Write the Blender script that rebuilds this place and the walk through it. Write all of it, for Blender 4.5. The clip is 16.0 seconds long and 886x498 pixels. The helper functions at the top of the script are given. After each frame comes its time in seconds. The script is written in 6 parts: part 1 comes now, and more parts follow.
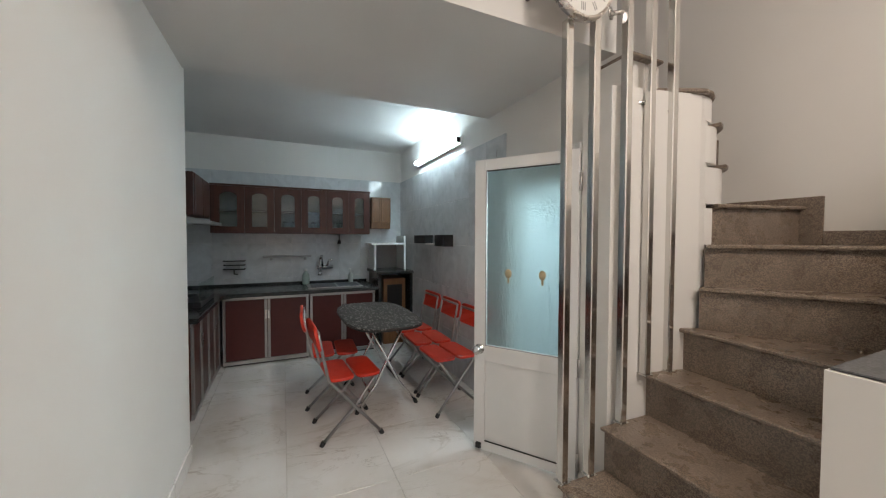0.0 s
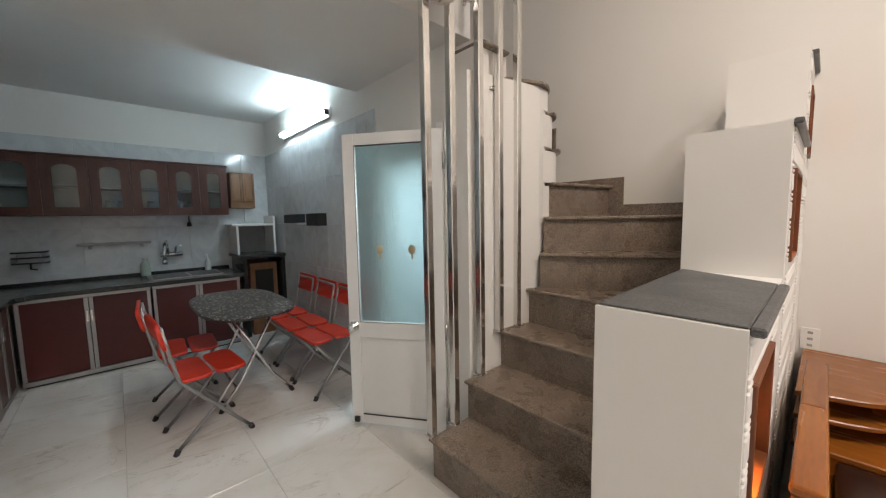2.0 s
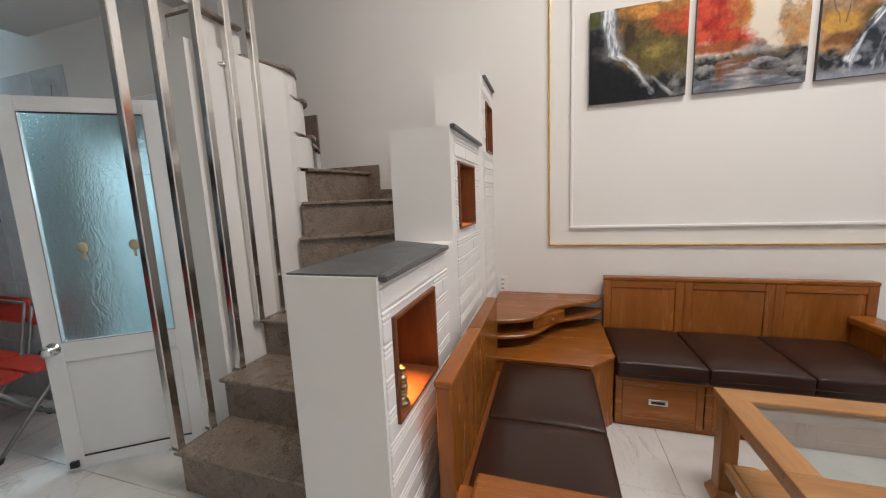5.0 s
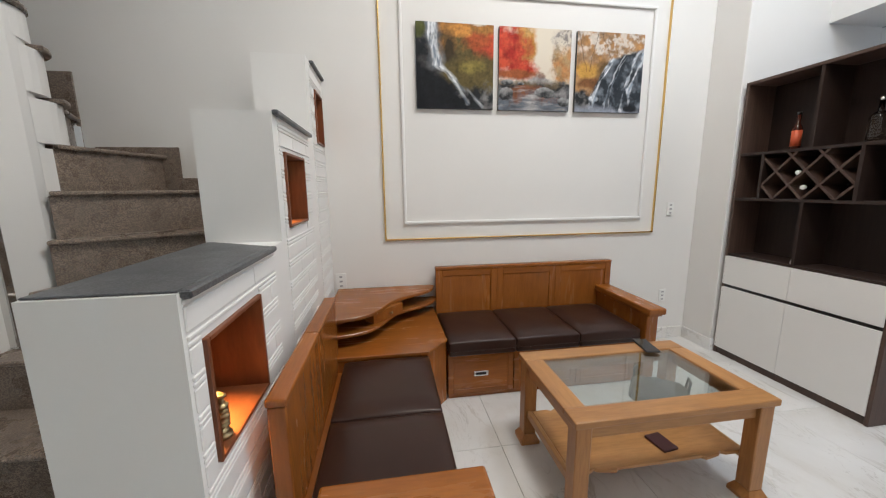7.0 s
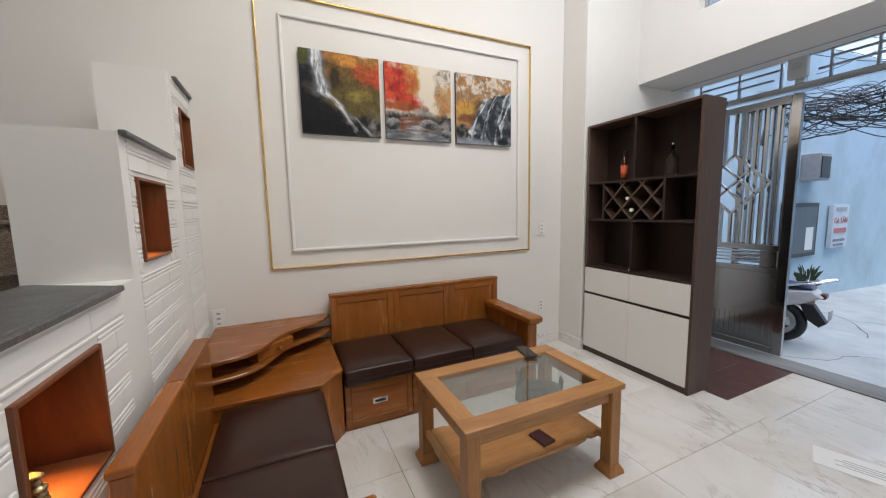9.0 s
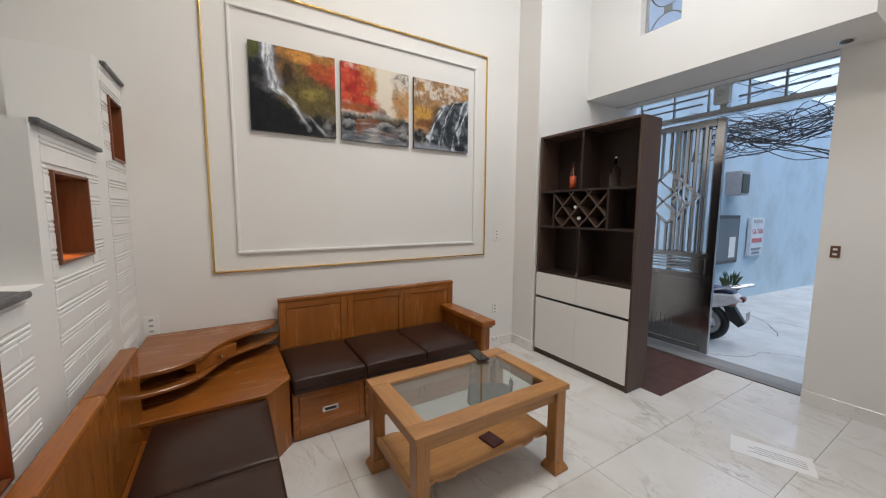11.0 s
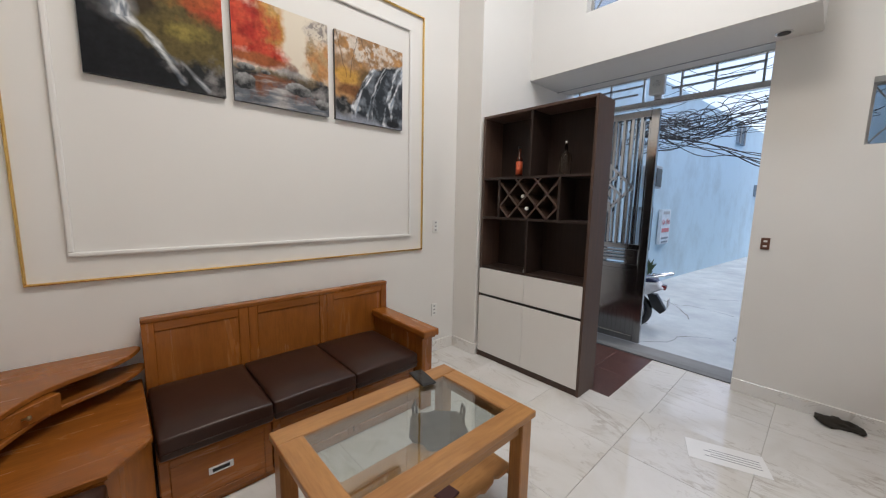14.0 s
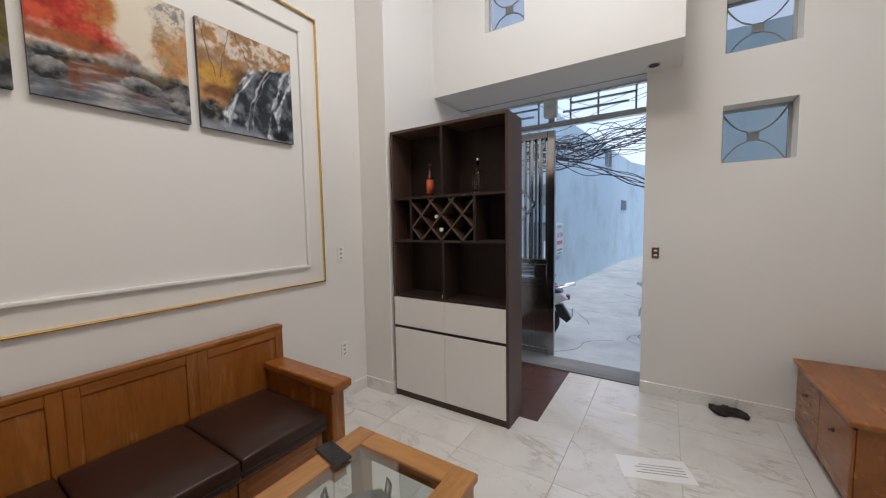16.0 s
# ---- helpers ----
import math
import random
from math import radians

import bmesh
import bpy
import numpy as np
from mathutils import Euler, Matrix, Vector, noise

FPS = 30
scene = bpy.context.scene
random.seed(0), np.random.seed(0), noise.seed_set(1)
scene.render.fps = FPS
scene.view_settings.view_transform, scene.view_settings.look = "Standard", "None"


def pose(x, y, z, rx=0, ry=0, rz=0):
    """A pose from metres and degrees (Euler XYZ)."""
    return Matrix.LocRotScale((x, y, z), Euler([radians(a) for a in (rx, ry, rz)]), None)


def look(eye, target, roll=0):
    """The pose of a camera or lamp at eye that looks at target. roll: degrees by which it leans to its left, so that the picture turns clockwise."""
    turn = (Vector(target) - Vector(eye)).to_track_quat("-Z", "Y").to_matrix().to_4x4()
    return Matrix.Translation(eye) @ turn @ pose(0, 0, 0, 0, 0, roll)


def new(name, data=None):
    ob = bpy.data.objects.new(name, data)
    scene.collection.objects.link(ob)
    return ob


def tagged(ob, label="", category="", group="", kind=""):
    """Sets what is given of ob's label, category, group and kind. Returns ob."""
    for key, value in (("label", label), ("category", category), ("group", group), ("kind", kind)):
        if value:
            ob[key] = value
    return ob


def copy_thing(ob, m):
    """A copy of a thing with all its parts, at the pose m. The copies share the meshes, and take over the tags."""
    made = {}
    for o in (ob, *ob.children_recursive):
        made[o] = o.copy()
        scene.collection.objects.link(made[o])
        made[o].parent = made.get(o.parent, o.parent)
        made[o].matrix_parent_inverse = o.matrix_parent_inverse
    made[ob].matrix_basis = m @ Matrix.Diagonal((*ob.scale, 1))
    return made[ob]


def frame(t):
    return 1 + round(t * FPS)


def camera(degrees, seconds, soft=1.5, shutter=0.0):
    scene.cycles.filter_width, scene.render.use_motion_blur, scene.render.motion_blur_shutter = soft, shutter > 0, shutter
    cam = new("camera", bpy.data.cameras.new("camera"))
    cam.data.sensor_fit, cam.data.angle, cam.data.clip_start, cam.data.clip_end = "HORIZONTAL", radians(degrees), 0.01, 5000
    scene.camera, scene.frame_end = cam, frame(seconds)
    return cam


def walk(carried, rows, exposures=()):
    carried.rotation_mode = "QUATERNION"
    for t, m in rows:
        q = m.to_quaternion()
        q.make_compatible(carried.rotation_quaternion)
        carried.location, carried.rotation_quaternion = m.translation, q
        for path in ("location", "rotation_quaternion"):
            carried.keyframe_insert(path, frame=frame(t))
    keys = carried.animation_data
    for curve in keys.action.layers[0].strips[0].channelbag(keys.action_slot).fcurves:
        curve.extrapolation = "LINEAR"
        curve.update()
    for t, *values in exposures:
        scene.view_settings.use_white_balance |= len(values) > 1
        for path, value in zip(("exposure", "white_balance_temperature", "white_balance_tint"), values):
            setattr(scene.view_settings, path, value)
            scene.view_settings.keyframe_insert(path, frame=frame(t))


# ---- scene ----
cam = camera(102.9, 16.0, soft=1.2)
PATH = [
    (0, (0.598, 0.204, 1.384), (1.421, 2.025, 1.326), 0.2),
    (0.5, (0.615, 0.198, 1.379), (1.566, 1.956, 1.293), -0.3),
    (1, (0.631, 0.197, 1.371), (1.75, 1.85, 1.255), -0.7),
    (1.5, (0.636, 0.192, 1.372), (1.825, 1.794, 1.23), -1.1),
    (2, (0.659, 0.13, 1.365), (2.009, 1.594, 1.186), -1.0),
    (2.5, (0.66, 0.091, 1.367), (2.05, 1.521, 1.219), -0.0),
    (3, (0.689, 0.037, 1.363), (2.233, 1.297, 1.2), -1.9),
    (3.5, (0.702, -0.018, 1.354), (2.367, 1.073, 1.159), -1.3),
    (4, (0.717, -0.086, 1.346), (2.483, 0.831, 1.149), -1.6),
    (4.5, (0.726, -0.151, 1.334), (2.559, 0.609, 1.087), -1.6),
    (5, (0.722, -0.206, 1.336), (2.613, 0.381, 1.056), -2.4),
    (5.2, (0.729, -0.221, 1.334), (2.648, 0.258, 1.029), -2.6),
    (7.3, (0.738, -0.21, 1.356), (2.677, -0.568, 1.023), 0.3),
    (7.5, (0.731, -0.206, 1.357), (2.666, -0.593, 1.03), 0.9),
    (8, (0.712, -0.226, 1.355), (2.626, -0.737, 1.081), 0.9),
    (8.5, (0.699, -0.245, 1.358), (2.563, -0.922, 1.094), -0.4),
    (9, (0.677, -0.268, 1.367), (2.486, -1.092, 1.145), -1.1),
    (9.5, (0.655, -0.293, 1.372), (2.413, -1.228, 1.186), -2.2),
    (9.7, (0.648, -0.29, 1.377), (2.384, -1.265, 1.189), -2.2),
    (11.8, (0.697, -0.298, 1.377), (2.413, -1.3, 1.152), 1.6),
    (12, (0.729, -0.315, 1.359), (2.454, -1.292, 1.098), 1.7),
    (12.5, (0.829, -0.407, 1.344), (2.572, -1.347, 1.062), 0.4),
    (13, (0.891, -0.48, 1.34), (2.606, -1.473, 1.071), 0.5),
    (13.5, (0.983, -0.512, 1.351), (2.572, -1.702, 1.104), 0.5),
    (14, (1.065, -0.514, 1.368), (2.524, -1.857, 1.108), 1.1),
    (14.5, (1.143, -0.537, 1.351), (2.584, -1.903, 1.104), 1.0),
    (15, (1.188, -0.651, 1.353), (2.581, -2.075, 1.184), 0.3),
    (15.5, (1.214, -0.71, 1.371), (2.52, -2.212, 1.177), -1.0),
    (16, (1.277, -0.711, 1.384), (2.352, -2.391, 1.236), -1.0),
]
walk(cam, [(t, look(eye, target, roll)) for t, eye, target, roll in PATH], [
    (0, 1.29, 6600, 13), (1.5, 1.36, 6650, 13), (3.5, 1.13, 6350, 12), (5, 1.11, 6050, 11), (7.5, 1.14, 5700, 6), (9, 0.96, 5950, 8), (11.8, 0.83, 6000, 8), (12.5, 0.96, 6050, 9), (14.5, 0.77, 6000, 9), (16, 0.65, 6100, 10)])

# ---- light and exposure ----
def lamp_area(name, loc, size, size_y, power, color, rot=(0, 0, 0), spread=180):
    d = bpy.data.lights.new(name, "AREA")
    d.shape, d.size, d.size_y, d.energy, d.color, d.spread = "RECTANGLE", size, size_y, power, color, radians(spread)
    ob = new(name, d)
    ob.matrix_world = pose(*loc, *rot)
    return ob


world = bpy.data.worlds.new("sky")
scene.world = world
world.use_nodes = True
wn = world.node_tree.nodes
sky = wn.new("ShaderNodeTexSky")
sky.sky_type, sky.sun_disc = "NISHITA", False
sky.sun_elevation, sky.sun_rotation = radians(68), radians(200)
world.node_tree.links.new(sky.outputs[0], wn["Background"].inputs[0])
sky.dust_density, sky.ozone_density = 4.0, 0.4
wn["Background"].inputs[1].default_value = 0.15
sun_data = bpy.data.lights.new("sun", "SUN")
sun_data.energy, sun_data.angle, sun_data.color = 1.3, radians(40), (1.0, 0.97, 0.93)
sun = new("sun", sun_data)
sun.matrix_world = pose(0, 0, 10, 22, 0, 200)


# ---- materials ----
class Mat:
    """A small wrapper that builds node materials."""

    def __init__(self, name, color, rough=0.5, metal=0.0, spec=0.5):
        self.m = bpy.data.materials.new(name)
        self.m.use_nodes = True
        self.t = self.m.node_tree
        self.b = self.t.nodes["Principled BSDF"]
        self.b.inputs["Base Color"].default_value = (*color, 1)
        self.b.inputs["Roughness"].default_value = rough
        self.b.inputs["Metallic"].default_value = metal
        self.b.inputs["Specular IOR Level"].default_value = spec
        self.coord = self.t.nodes.new("ShaderNodeTexCoord").outputs["Object"]
        self.bumped = None

    def link(self, a, b):
        self.t.links.new(a, b)

    def mapped(self, scale=(1, 1, 1), rot=(0, 0, 0), shift=None):
        n = self.t.nodes.new("ShaderNodeMapping")
        n.inputs["Scale"].default_value, n.inputs["Rotation"].default_value = scale, [radians(a) for a in rot]
        self.link(self.coord, n.inputs["Vector"])
        if shift is not None:
            self.link(shift, n.inputs["Location"])
        return n.outputs[0]

    def random(self, size=30.0):
        """A shift that differs from object to object."""
        info = self.t.nodes.new("ShaderNodeObjectInfo")
        mul = self.t.nodes.new("ShaderNodeVectorMath")
        mul.operation = "SCALE"
        comb = self.t.nodes.new("ShaderNodeCombineXYZ")
        self.link(info.outputs["Random"], comb.inputs[0])
        self.link(info.outputs["Random"], comb.inputs[1])
        self.link(comb.outputs[0], mul.inputs[0])
        mul.inputs["Scale"].default_value = size
        return mul.outputs[0], info.outputs["Random"]

    def noise(self, scale, detail=4, rough=0.55, vec=None, distortion=0.0):
        n = self.t.nodes.new("ShaderNodeTexNoise")
        n.inputs["Scale"].default_value, n.inputs["Detail"].default_value = scale, detail
        n.inputs["Roughness"].default_value, n.inputs["Distortion"].default_value = rough, distortion
        self.link(vec or self.coord, n.inputs["Vector"])
        return n.outputs["Fac"]

    def voronoi(self, scale, vec=None, feature="F1", out="Distance"):
        n = self.t.nodes.new("ShaderNodeTexVoronoi")
        n.feature = feature
        n.inputs["Scale"].default_value = scale
        self.link(vec or self.coord, n.inputs["Vector"])
        return n.outputs[out]

    def ramp(self, fac, *stops):
        n = self.t.nodes.new("ShaderNodeValToRGB")
        e = n.color_ramp.elements
        while len(e) < len(stops):
            e.new(0.5)
        for el, (p, c) in zip(e, stops):
            el.position = p
            el.color = (*c, 1) if len(c) == 3 else c
        self.link(fac, n.inputs[0])
        return n.outputs[0]

    def mix(self, fac, a, b, mode="MIX"):
        n = self.t.nodes.new("ShaderNodeMix")
        n.data_type, n.blend_type = "RGBA", mode
        for s, v in ((0, fac), (6, a), (7, b)):
            if isinstance(v, (int, float)):
                n.inputs[s].default_value = v
            elif isinstance(v, tuple):
                n.inputs[s].default_value = (*v, 1)
            else:
                self.link(v, n.inputs[s])
        return n.outputs[2]

    def color(self, out):
        self.link(out, self.b.inputs["Base Color"])
        return self

    def rough(self, fac, lo, hi):
        n = self.t.nodes.new("ShaderNodeMapRange")
        n.inputs["To Min"].default_value, n.inputs["To Max"].default_value = lo, hi
        self.link(fac, n.inputs[0])
        self.link(n.outputs[0], self.b.inputs["Roughness"])
        return self

    def bump(self, fac, strength=0.2, dist=0.01):
        n = self.t.nodes.new("ShaderNodeBump")
        n.inputs["Strength"].default_value, n.inputs["Distance"].default_value = strength, dist
        self.link(fac, n.inputs["Height"])
        if self.bumped is not None:
            self.link(self.bumped, n.inputs["Normal"])
        self.bumped = n.outputs[0]
        self.link(self.bumped, self.b.inputs["Normal"])
        return self


def paint(name, color, amount=0.05, rough=0.6):
    m = Mat(name, color, rough, spec=0.3)
    big, fine = m.noise(0.9, 3), m.noise(45, 3)
    dark = tuple(c * (1 - amount * 2) for c in color)
    m.color(m.mix(m.ramp(big, (0.3, (0, 0, 0)), (0.75, (1, 1, 1))), color, dark))
    m.bump(fine, 0.06, 0.004).bump(m.noise(4, 2), 0.08, 0.01)
    return m.m


def wood(name, light, dark, rough=0.35, scale=(1, 1, 1), grain=14.0, gloss=0.5):
    m = Mat(name, light, rough, spec=gloss)
    shift, rnd = m.random()
    vec = m.mapped(scale, shift=shift)
    wave = m.noise(grain, 6, 0.6, vec, 0.6)
    fine = m.noise(grain * 6, 3, 0.6, vec)
    col = m.ramp(wave, (0.3, dark), (0.68, light))
    col = m.mix(m.ramp(fine, (0.4, (0, 0, 0)), (0.7, (0.35, 0.35, 0.35))), col, tuple(c * 0.6 for c in dark))
    tone = m.ramp(rnd, (0, (0.88, 0.88, 0.88)), (1, (1.1, 1.1, 1.1)))
    m.color(m.mix(1.0, col, tone, "MULTIPLY"))
    m.rough(wave, rough - 0.07, rough + 0.1).bump(fine, 0.05, 0.002)
    return m.m


def metal(name, color, rough=0.2, streak=False):
    m = Mat(name, color, rough, 1.0)
    n = m.noise(30, 3, vec=m.mapped((1, 1, 0.06)) if streak else None)
    m.rough(n, max(rough - 0.06, 0.02), rough + 0.12)
    return m.m


def plastic(name, color, rough=0.35, amount=0.2):
    m = Mat(name, color, rough)
    n = m.noise(12, 4)
    m.color(m.mix(n, tuple(c * (1 - amount) for c in color), tuple(min(1, c * (1 + amount)) for c in color)))
    m.rough(m.noise(25, 3), rough - 0.05, rough + 0.12)
    return m.m


WALL = paint("wall_paint", (0.79, 0.775, 0.75), 0.03)
CEIL = paint("ceiling_paint", (0.74, 0.74, 0.73))
TRIM = paint("white_gloss_paint", (0.8, 0.79, 0.77), 0.02, 0.35)
CLAD = paint("white_cladding", (0.8, 0.79, 0.77), 0.02, 0.5)


def marble(name, pale=1.0):
    m = Mat(name, (0.78, 0.75, 0.7), 0.06)
    shift, rnd = m.random(40)
    vec = m.mapped((1, 1, 1), shift=shift)
    cloud = m.noise(2.2, 5, 0.6, vec, 0.8)
    base = m.ramp(cloud, *[(p, tuple(min(0.8, x * pale) for x in c)) for p, c in ((0.3, (0.7, 0.69, 0.675)), (0.55, (0.65, 0.635, 0.61)), (0.8, (0.56, 0.53, 0.485)))])
    slant = m.mapped((1.0, 2.6, 1), (0, 0, 34), shift)
    vein = m.noise(0.9, 6, 0.6, slant, 1.0)
    veins = m.ramp(vein, (0.47, (0, 0, 0)), (0.497, (1, 1, 1)), (0.505, (0, 0, 0)))
    hair = m.ramp(m.noise(2.1, 5, 0.6, slant, 1.4), (0.49, (0, 0, 0)), (0.5, (0.8, 0.8, 0.8)), (0.505, (0, 0, 0)))
    patch = m.ramp(m.noise(2.5, 3, vec=vec), (0.42, (0.05, 0.05, 0.05)), (0.65, (0.9, 0.9, 0.9)))
    col = m.mix(m.mix(1.0, veins, patch, "MULTIPLY"), base, (0.44, 0.405, 0.36))
    m.color(m.mix(m.mix(1.0, hair, patch, "MULTIPLY"), col, (0.36, 0.33, 0.3)))
    m.rough(m.noise(3, 4), 0.02, 0.08)
    return m.m


def granite(name, a, b, c, rough=0.3):
    m = Mat(name, a, rough)
    cell = m.voronoi(230, out="Color")
    sep = m.t.nodes.new("ShaderNodeSeparateColor")
    m.link(cell, sep.inputs[0])
    col = m.ramp(sep.outputs[0], (0.2, c), (0.5, a), (0.85, b))
    cloud = m.noise(6, 4)
    m.color(m.mix(m.ramp(cloud, (0.35, (0, 0, 0)), (0.7, (0.5, 0.5, 0.5))), col, tuple(x * 0.7 for x in a)))
    m.rough(m.noise(9, 4), rough - 0.1, rough + 0.15)
    return m.m


MARBLE = marble("marble_tile")
MARBLE_WHITE = marble("white_marble", 1.22)
GROUT = plastic("grout", (0.47, 0.44, 0.39), 0.8)
GRANITE = granite("brown_granite", (0.215, 0.168, 0.132), (0.33, 0.262, 0.205), (0.135, 0.106, 0.086), 0.26)
BLACK_GRANITE = granite("black_granite", (0.02, 0.022, 0.022), (0.055, 0.06, 0.06), (0.01, 0.01, 0.01), 0.2)
SLATE = granite("dark_slate", (0.085, 0.088, 0.095), (0.12, 0.125, 0.13), (0.06, 0.06, 0.065), 0.38)
RED_TILE = granite("red_tile", (0.09, 0.04, 0.035), (0.12, 0.055, 0.045), (0.06, 0.03, 0.028), 0.3)
OAK = wood("orange_wood", (0.34, 0.119, 0.019), (0.245, 0.076, 0.011), 0.24, (1, 1, 0.12), 16)
OAK_X = wood("orange_wood_x", (0.34, 0.119, 0.019), (0.245, 0.076, 0.011), 0.24, (0.12, 1, 1), 16)
OAK_Y = wood("orange_wood_y", (0.34, 0.119, 0.019), (0.245, 0.076, 0.011), 0.24, (1, 0.12, 1), 16)
TABLE_X = wood("table_wood_x", (0.46, 0.235, 0.082), (0.33, 0.15, 0.05), 0.33, (0.12, 1, 1), 16)
TABLE_Y = wood("table_wood_y", (0.46, 0.235, 0.082), (0.33, 0.15, 0.05), 0.33, (1, 0.12, 1), 16)
TABLE_Z = wood("table_wood_z", (0.46, 0.22, 0.072), (0.33, 0.145, 0.046), 0.33, (1, 1, 0.12), 16)
NICHE = wood("niche_wood", (0.2, 0.068, 0.024), (0.13, 0.038, 0.013), 0.4, (1, 1, 0.15), 14)
WALNUT = wood("dark_walnut", (0.1, 0.061, 0.046), (0.06, 0.036, 0.028), 0.42, (1, 1, 0.05), 40, 0.4)
# darker walnut copy with the shade of the cabinet's inside in its colour
WALNUT_SHADED = wood("dark_walnut_shaded", (0.04, 0.025, 0.02), (0.026, 0.016, 0.013), 0.45, (1, 1, 0.05), 40, 0.3)
KWOOD = wood("kitchen_wood", (0.095, 0.03, 0.02), (0.055, 0.016, 0.011), 0.3, (1, 1, 0.15), 14)
KPANEL = plastic("red_panel", (0.085, 0.013, 0.011), 0.35)
WHITE_LAM = plastic("white_laminate", (0.8, 0.79, 0.77), 0.3, 0.015)
STEEL = metal("polished_steel", (0.7, 0.69, 0.67), 0.12)
GATE_STEEL = metal("gate_steel", (0.55, 0.54, 0.525), 0.1)
CHROME = metal("chrome", (0.75, 0.75, 0.75), 0.1)
BAR_WHITE = plastic("pale_bar_paint", (0.5, 0.5, 0.49), 0.5)
TUBE_GREY = metal("grey_tube", (0.36, 0.355, 0.35), 0.33)
ALU = metal("aluminium", (0.45, 0.445, 0.44), 0.38)
GOLD = metal("gold_leaf", (0.75, 0.5, 0.17), 0.2)
BRASS = metal("old_brass", (0.45, 0.36, 0.2), 0.35)
RED = plastic("red_plastic", (0.55, 0.032, 0.012), 0.35)
BLACK = plastic("black_plastic", (0.012, 0.012, 0.013), 0.35)
GREY = plastic("grey_plastic", (0.35, 0.35, 0.36), 0.4)
WHITE = plastic("white_plastic", (0.8, 0.8, 0.78), 0.35, 0.02)
DOOR_WHITE = plastic("door_paint", (0.72, 0.73, 0.73), 0.38, 0.03)


def leather():
    m = Mat("brown_leather", (0.03, 0.017, 0.013), 0.4, spec=0.32)
    n = m.noise(6, 4)
    m.color(m.mix(n, (0.038, 0.0165, 0.011), (0.026, 0.011, 0.008)))
    m.rough(m.noise(8, 5), 0.26, 0.35).bump(m.voronoi(260), 0.08, 0.002).bump(m.noise(3, 2, distortion=0.4), 0.16, 0.012)
    return m.m


def glass(name, color=(1, 1, 1), rough=0.0, bumps=0.0, mixed=0.0):
    m = Mat(name, color, rough)
    m.b.inputs["Transmission Weight"].default_value = 1.0
    m.b.inputs["IOR"].default_value = 1.45
    if bumps:
        m.bump(m.noise(55, 3, distortion=1.0), bumps, 0.01)
    return m.m


def thin_glass(name, tint=(0.9, 0.95, 0.94), gloss=0.12):
    """Flat panes: mostly clear, with a mirror coat."""
    m = Mat(name, tint, 0.05)
    clear, gl = m.t.nodes.new("ShaderNodeBsdfTransparent"), m.t.nodes.new("ShaderNodeBsdfGlossy")
    mixn, fr, fac = m.t.nodes.new("ShaderNodeMixShader"), m.t.nodes.new("ShaderNodeLayerWeight"), m.t.nodes.new("ShaderNodeMapRange")
    clear.inputs[0].default_value = (*tint, 1)
    gl.inputs["Roughness"].default_value = 0.02
    fr.inputs[0].default_value = 0.35
    fac.inputs["To Min"].default_value, fac.inputs["To Max"].default_value = gloss * 0.3, 0.55
    m.link(fr.outputs["Facing"], fac.inputs[0])
    m.link(fac.outputs[0], mixn.inputs[0])
    m.link(clear.outputs[0], mixn.inputs[1])
    m.link(gl.outputs[0], mixn.inputs[2])
    m.link(mixn.outputs[0], m.t.nodes["Material Output"].inputs[0])
    return m.m


LEATHER = leather()
FROST = glass("frosted_glass", (0.66, 0.88, 0.91), 0.22, 0.5)
PANE = thin_glass("clear_pane")
GREY_PANE = thin_glass("grey_window_pane", (0.72, 0.74, 0.74))
BOTTLE_DARK = glass("dark_bottle_glass", (0.1, 0.07, 0.05), 0.03)


def glow(name, color, strength):
    m = Mat(name, color)
    m.b.inputs["Emission Color"].default_value = (*color, 1)
    m.b.inputs["Emission Strength"].default_value = strength
    return m.m


def wall_tile():
    m = Mat("grey_marble_wall_tile", (0.6, 0.62, 0.62), 0.15)
    shift, rnd = m.random(20)
    vec = m.mapped(shift=shift)
    c = m.ramp(m.noise(5, 6, 0.6, vec, 1.2), (0.3, (0.52, 0.545, 0.565)), (0.6, (0.64, 0.665, 0.685)), (0.8, (0.7, 0.715, 0.725)))
    m.color(c).rough(m.noise(6, 3), 0.07, 0.16)
    return m.m


WTILE = wall_tile()


def tabletop():
    m = Mat("black_marbled_laminate", (0.05, 0.045, 0.045), 0.3, spec=0.25)
    sep = m.t.nodes.new("ShaderNodeSeparateColor")
    m.link(m.voronoi(70, m.mapped((1.6, 0.5, 1), (0, 0, 30)), out="Color"), sep.inputs[0])
    base = m.ramp(m.noise(9, 5), (0.35, (0.03, 0.026, 0.025)), (0.7, (0.075, 0.066, 0.062)))
    m.color(m.mix(m.ramp(sep.outputs[0], (0.78, (0, 0, 0)), (0.84, (1, 1, 1))), base, (0.33, 0.31, 0.29)))
    return m.m


MARBLED = tabletop()


# ---- building helpers ----
ORIGIN = {}


def thing(name, at, label, category, group="", kind=""):
    ob = new(name)
    ob.empty_display_size = 0.1
    ob.location = at
    ORIGIN[ob] = Vector(at)
    return tagged(ob, label, category, group, kind)


def mesh_of(name, bm, mat):
    me = bpy.data.meshes.new(name)
    bm.to_mesh(me)
    bm.free()
    for m in mat if isinstance(mat, (list, tuple)) else (mat,):
        me.materials.append(m)
    return me


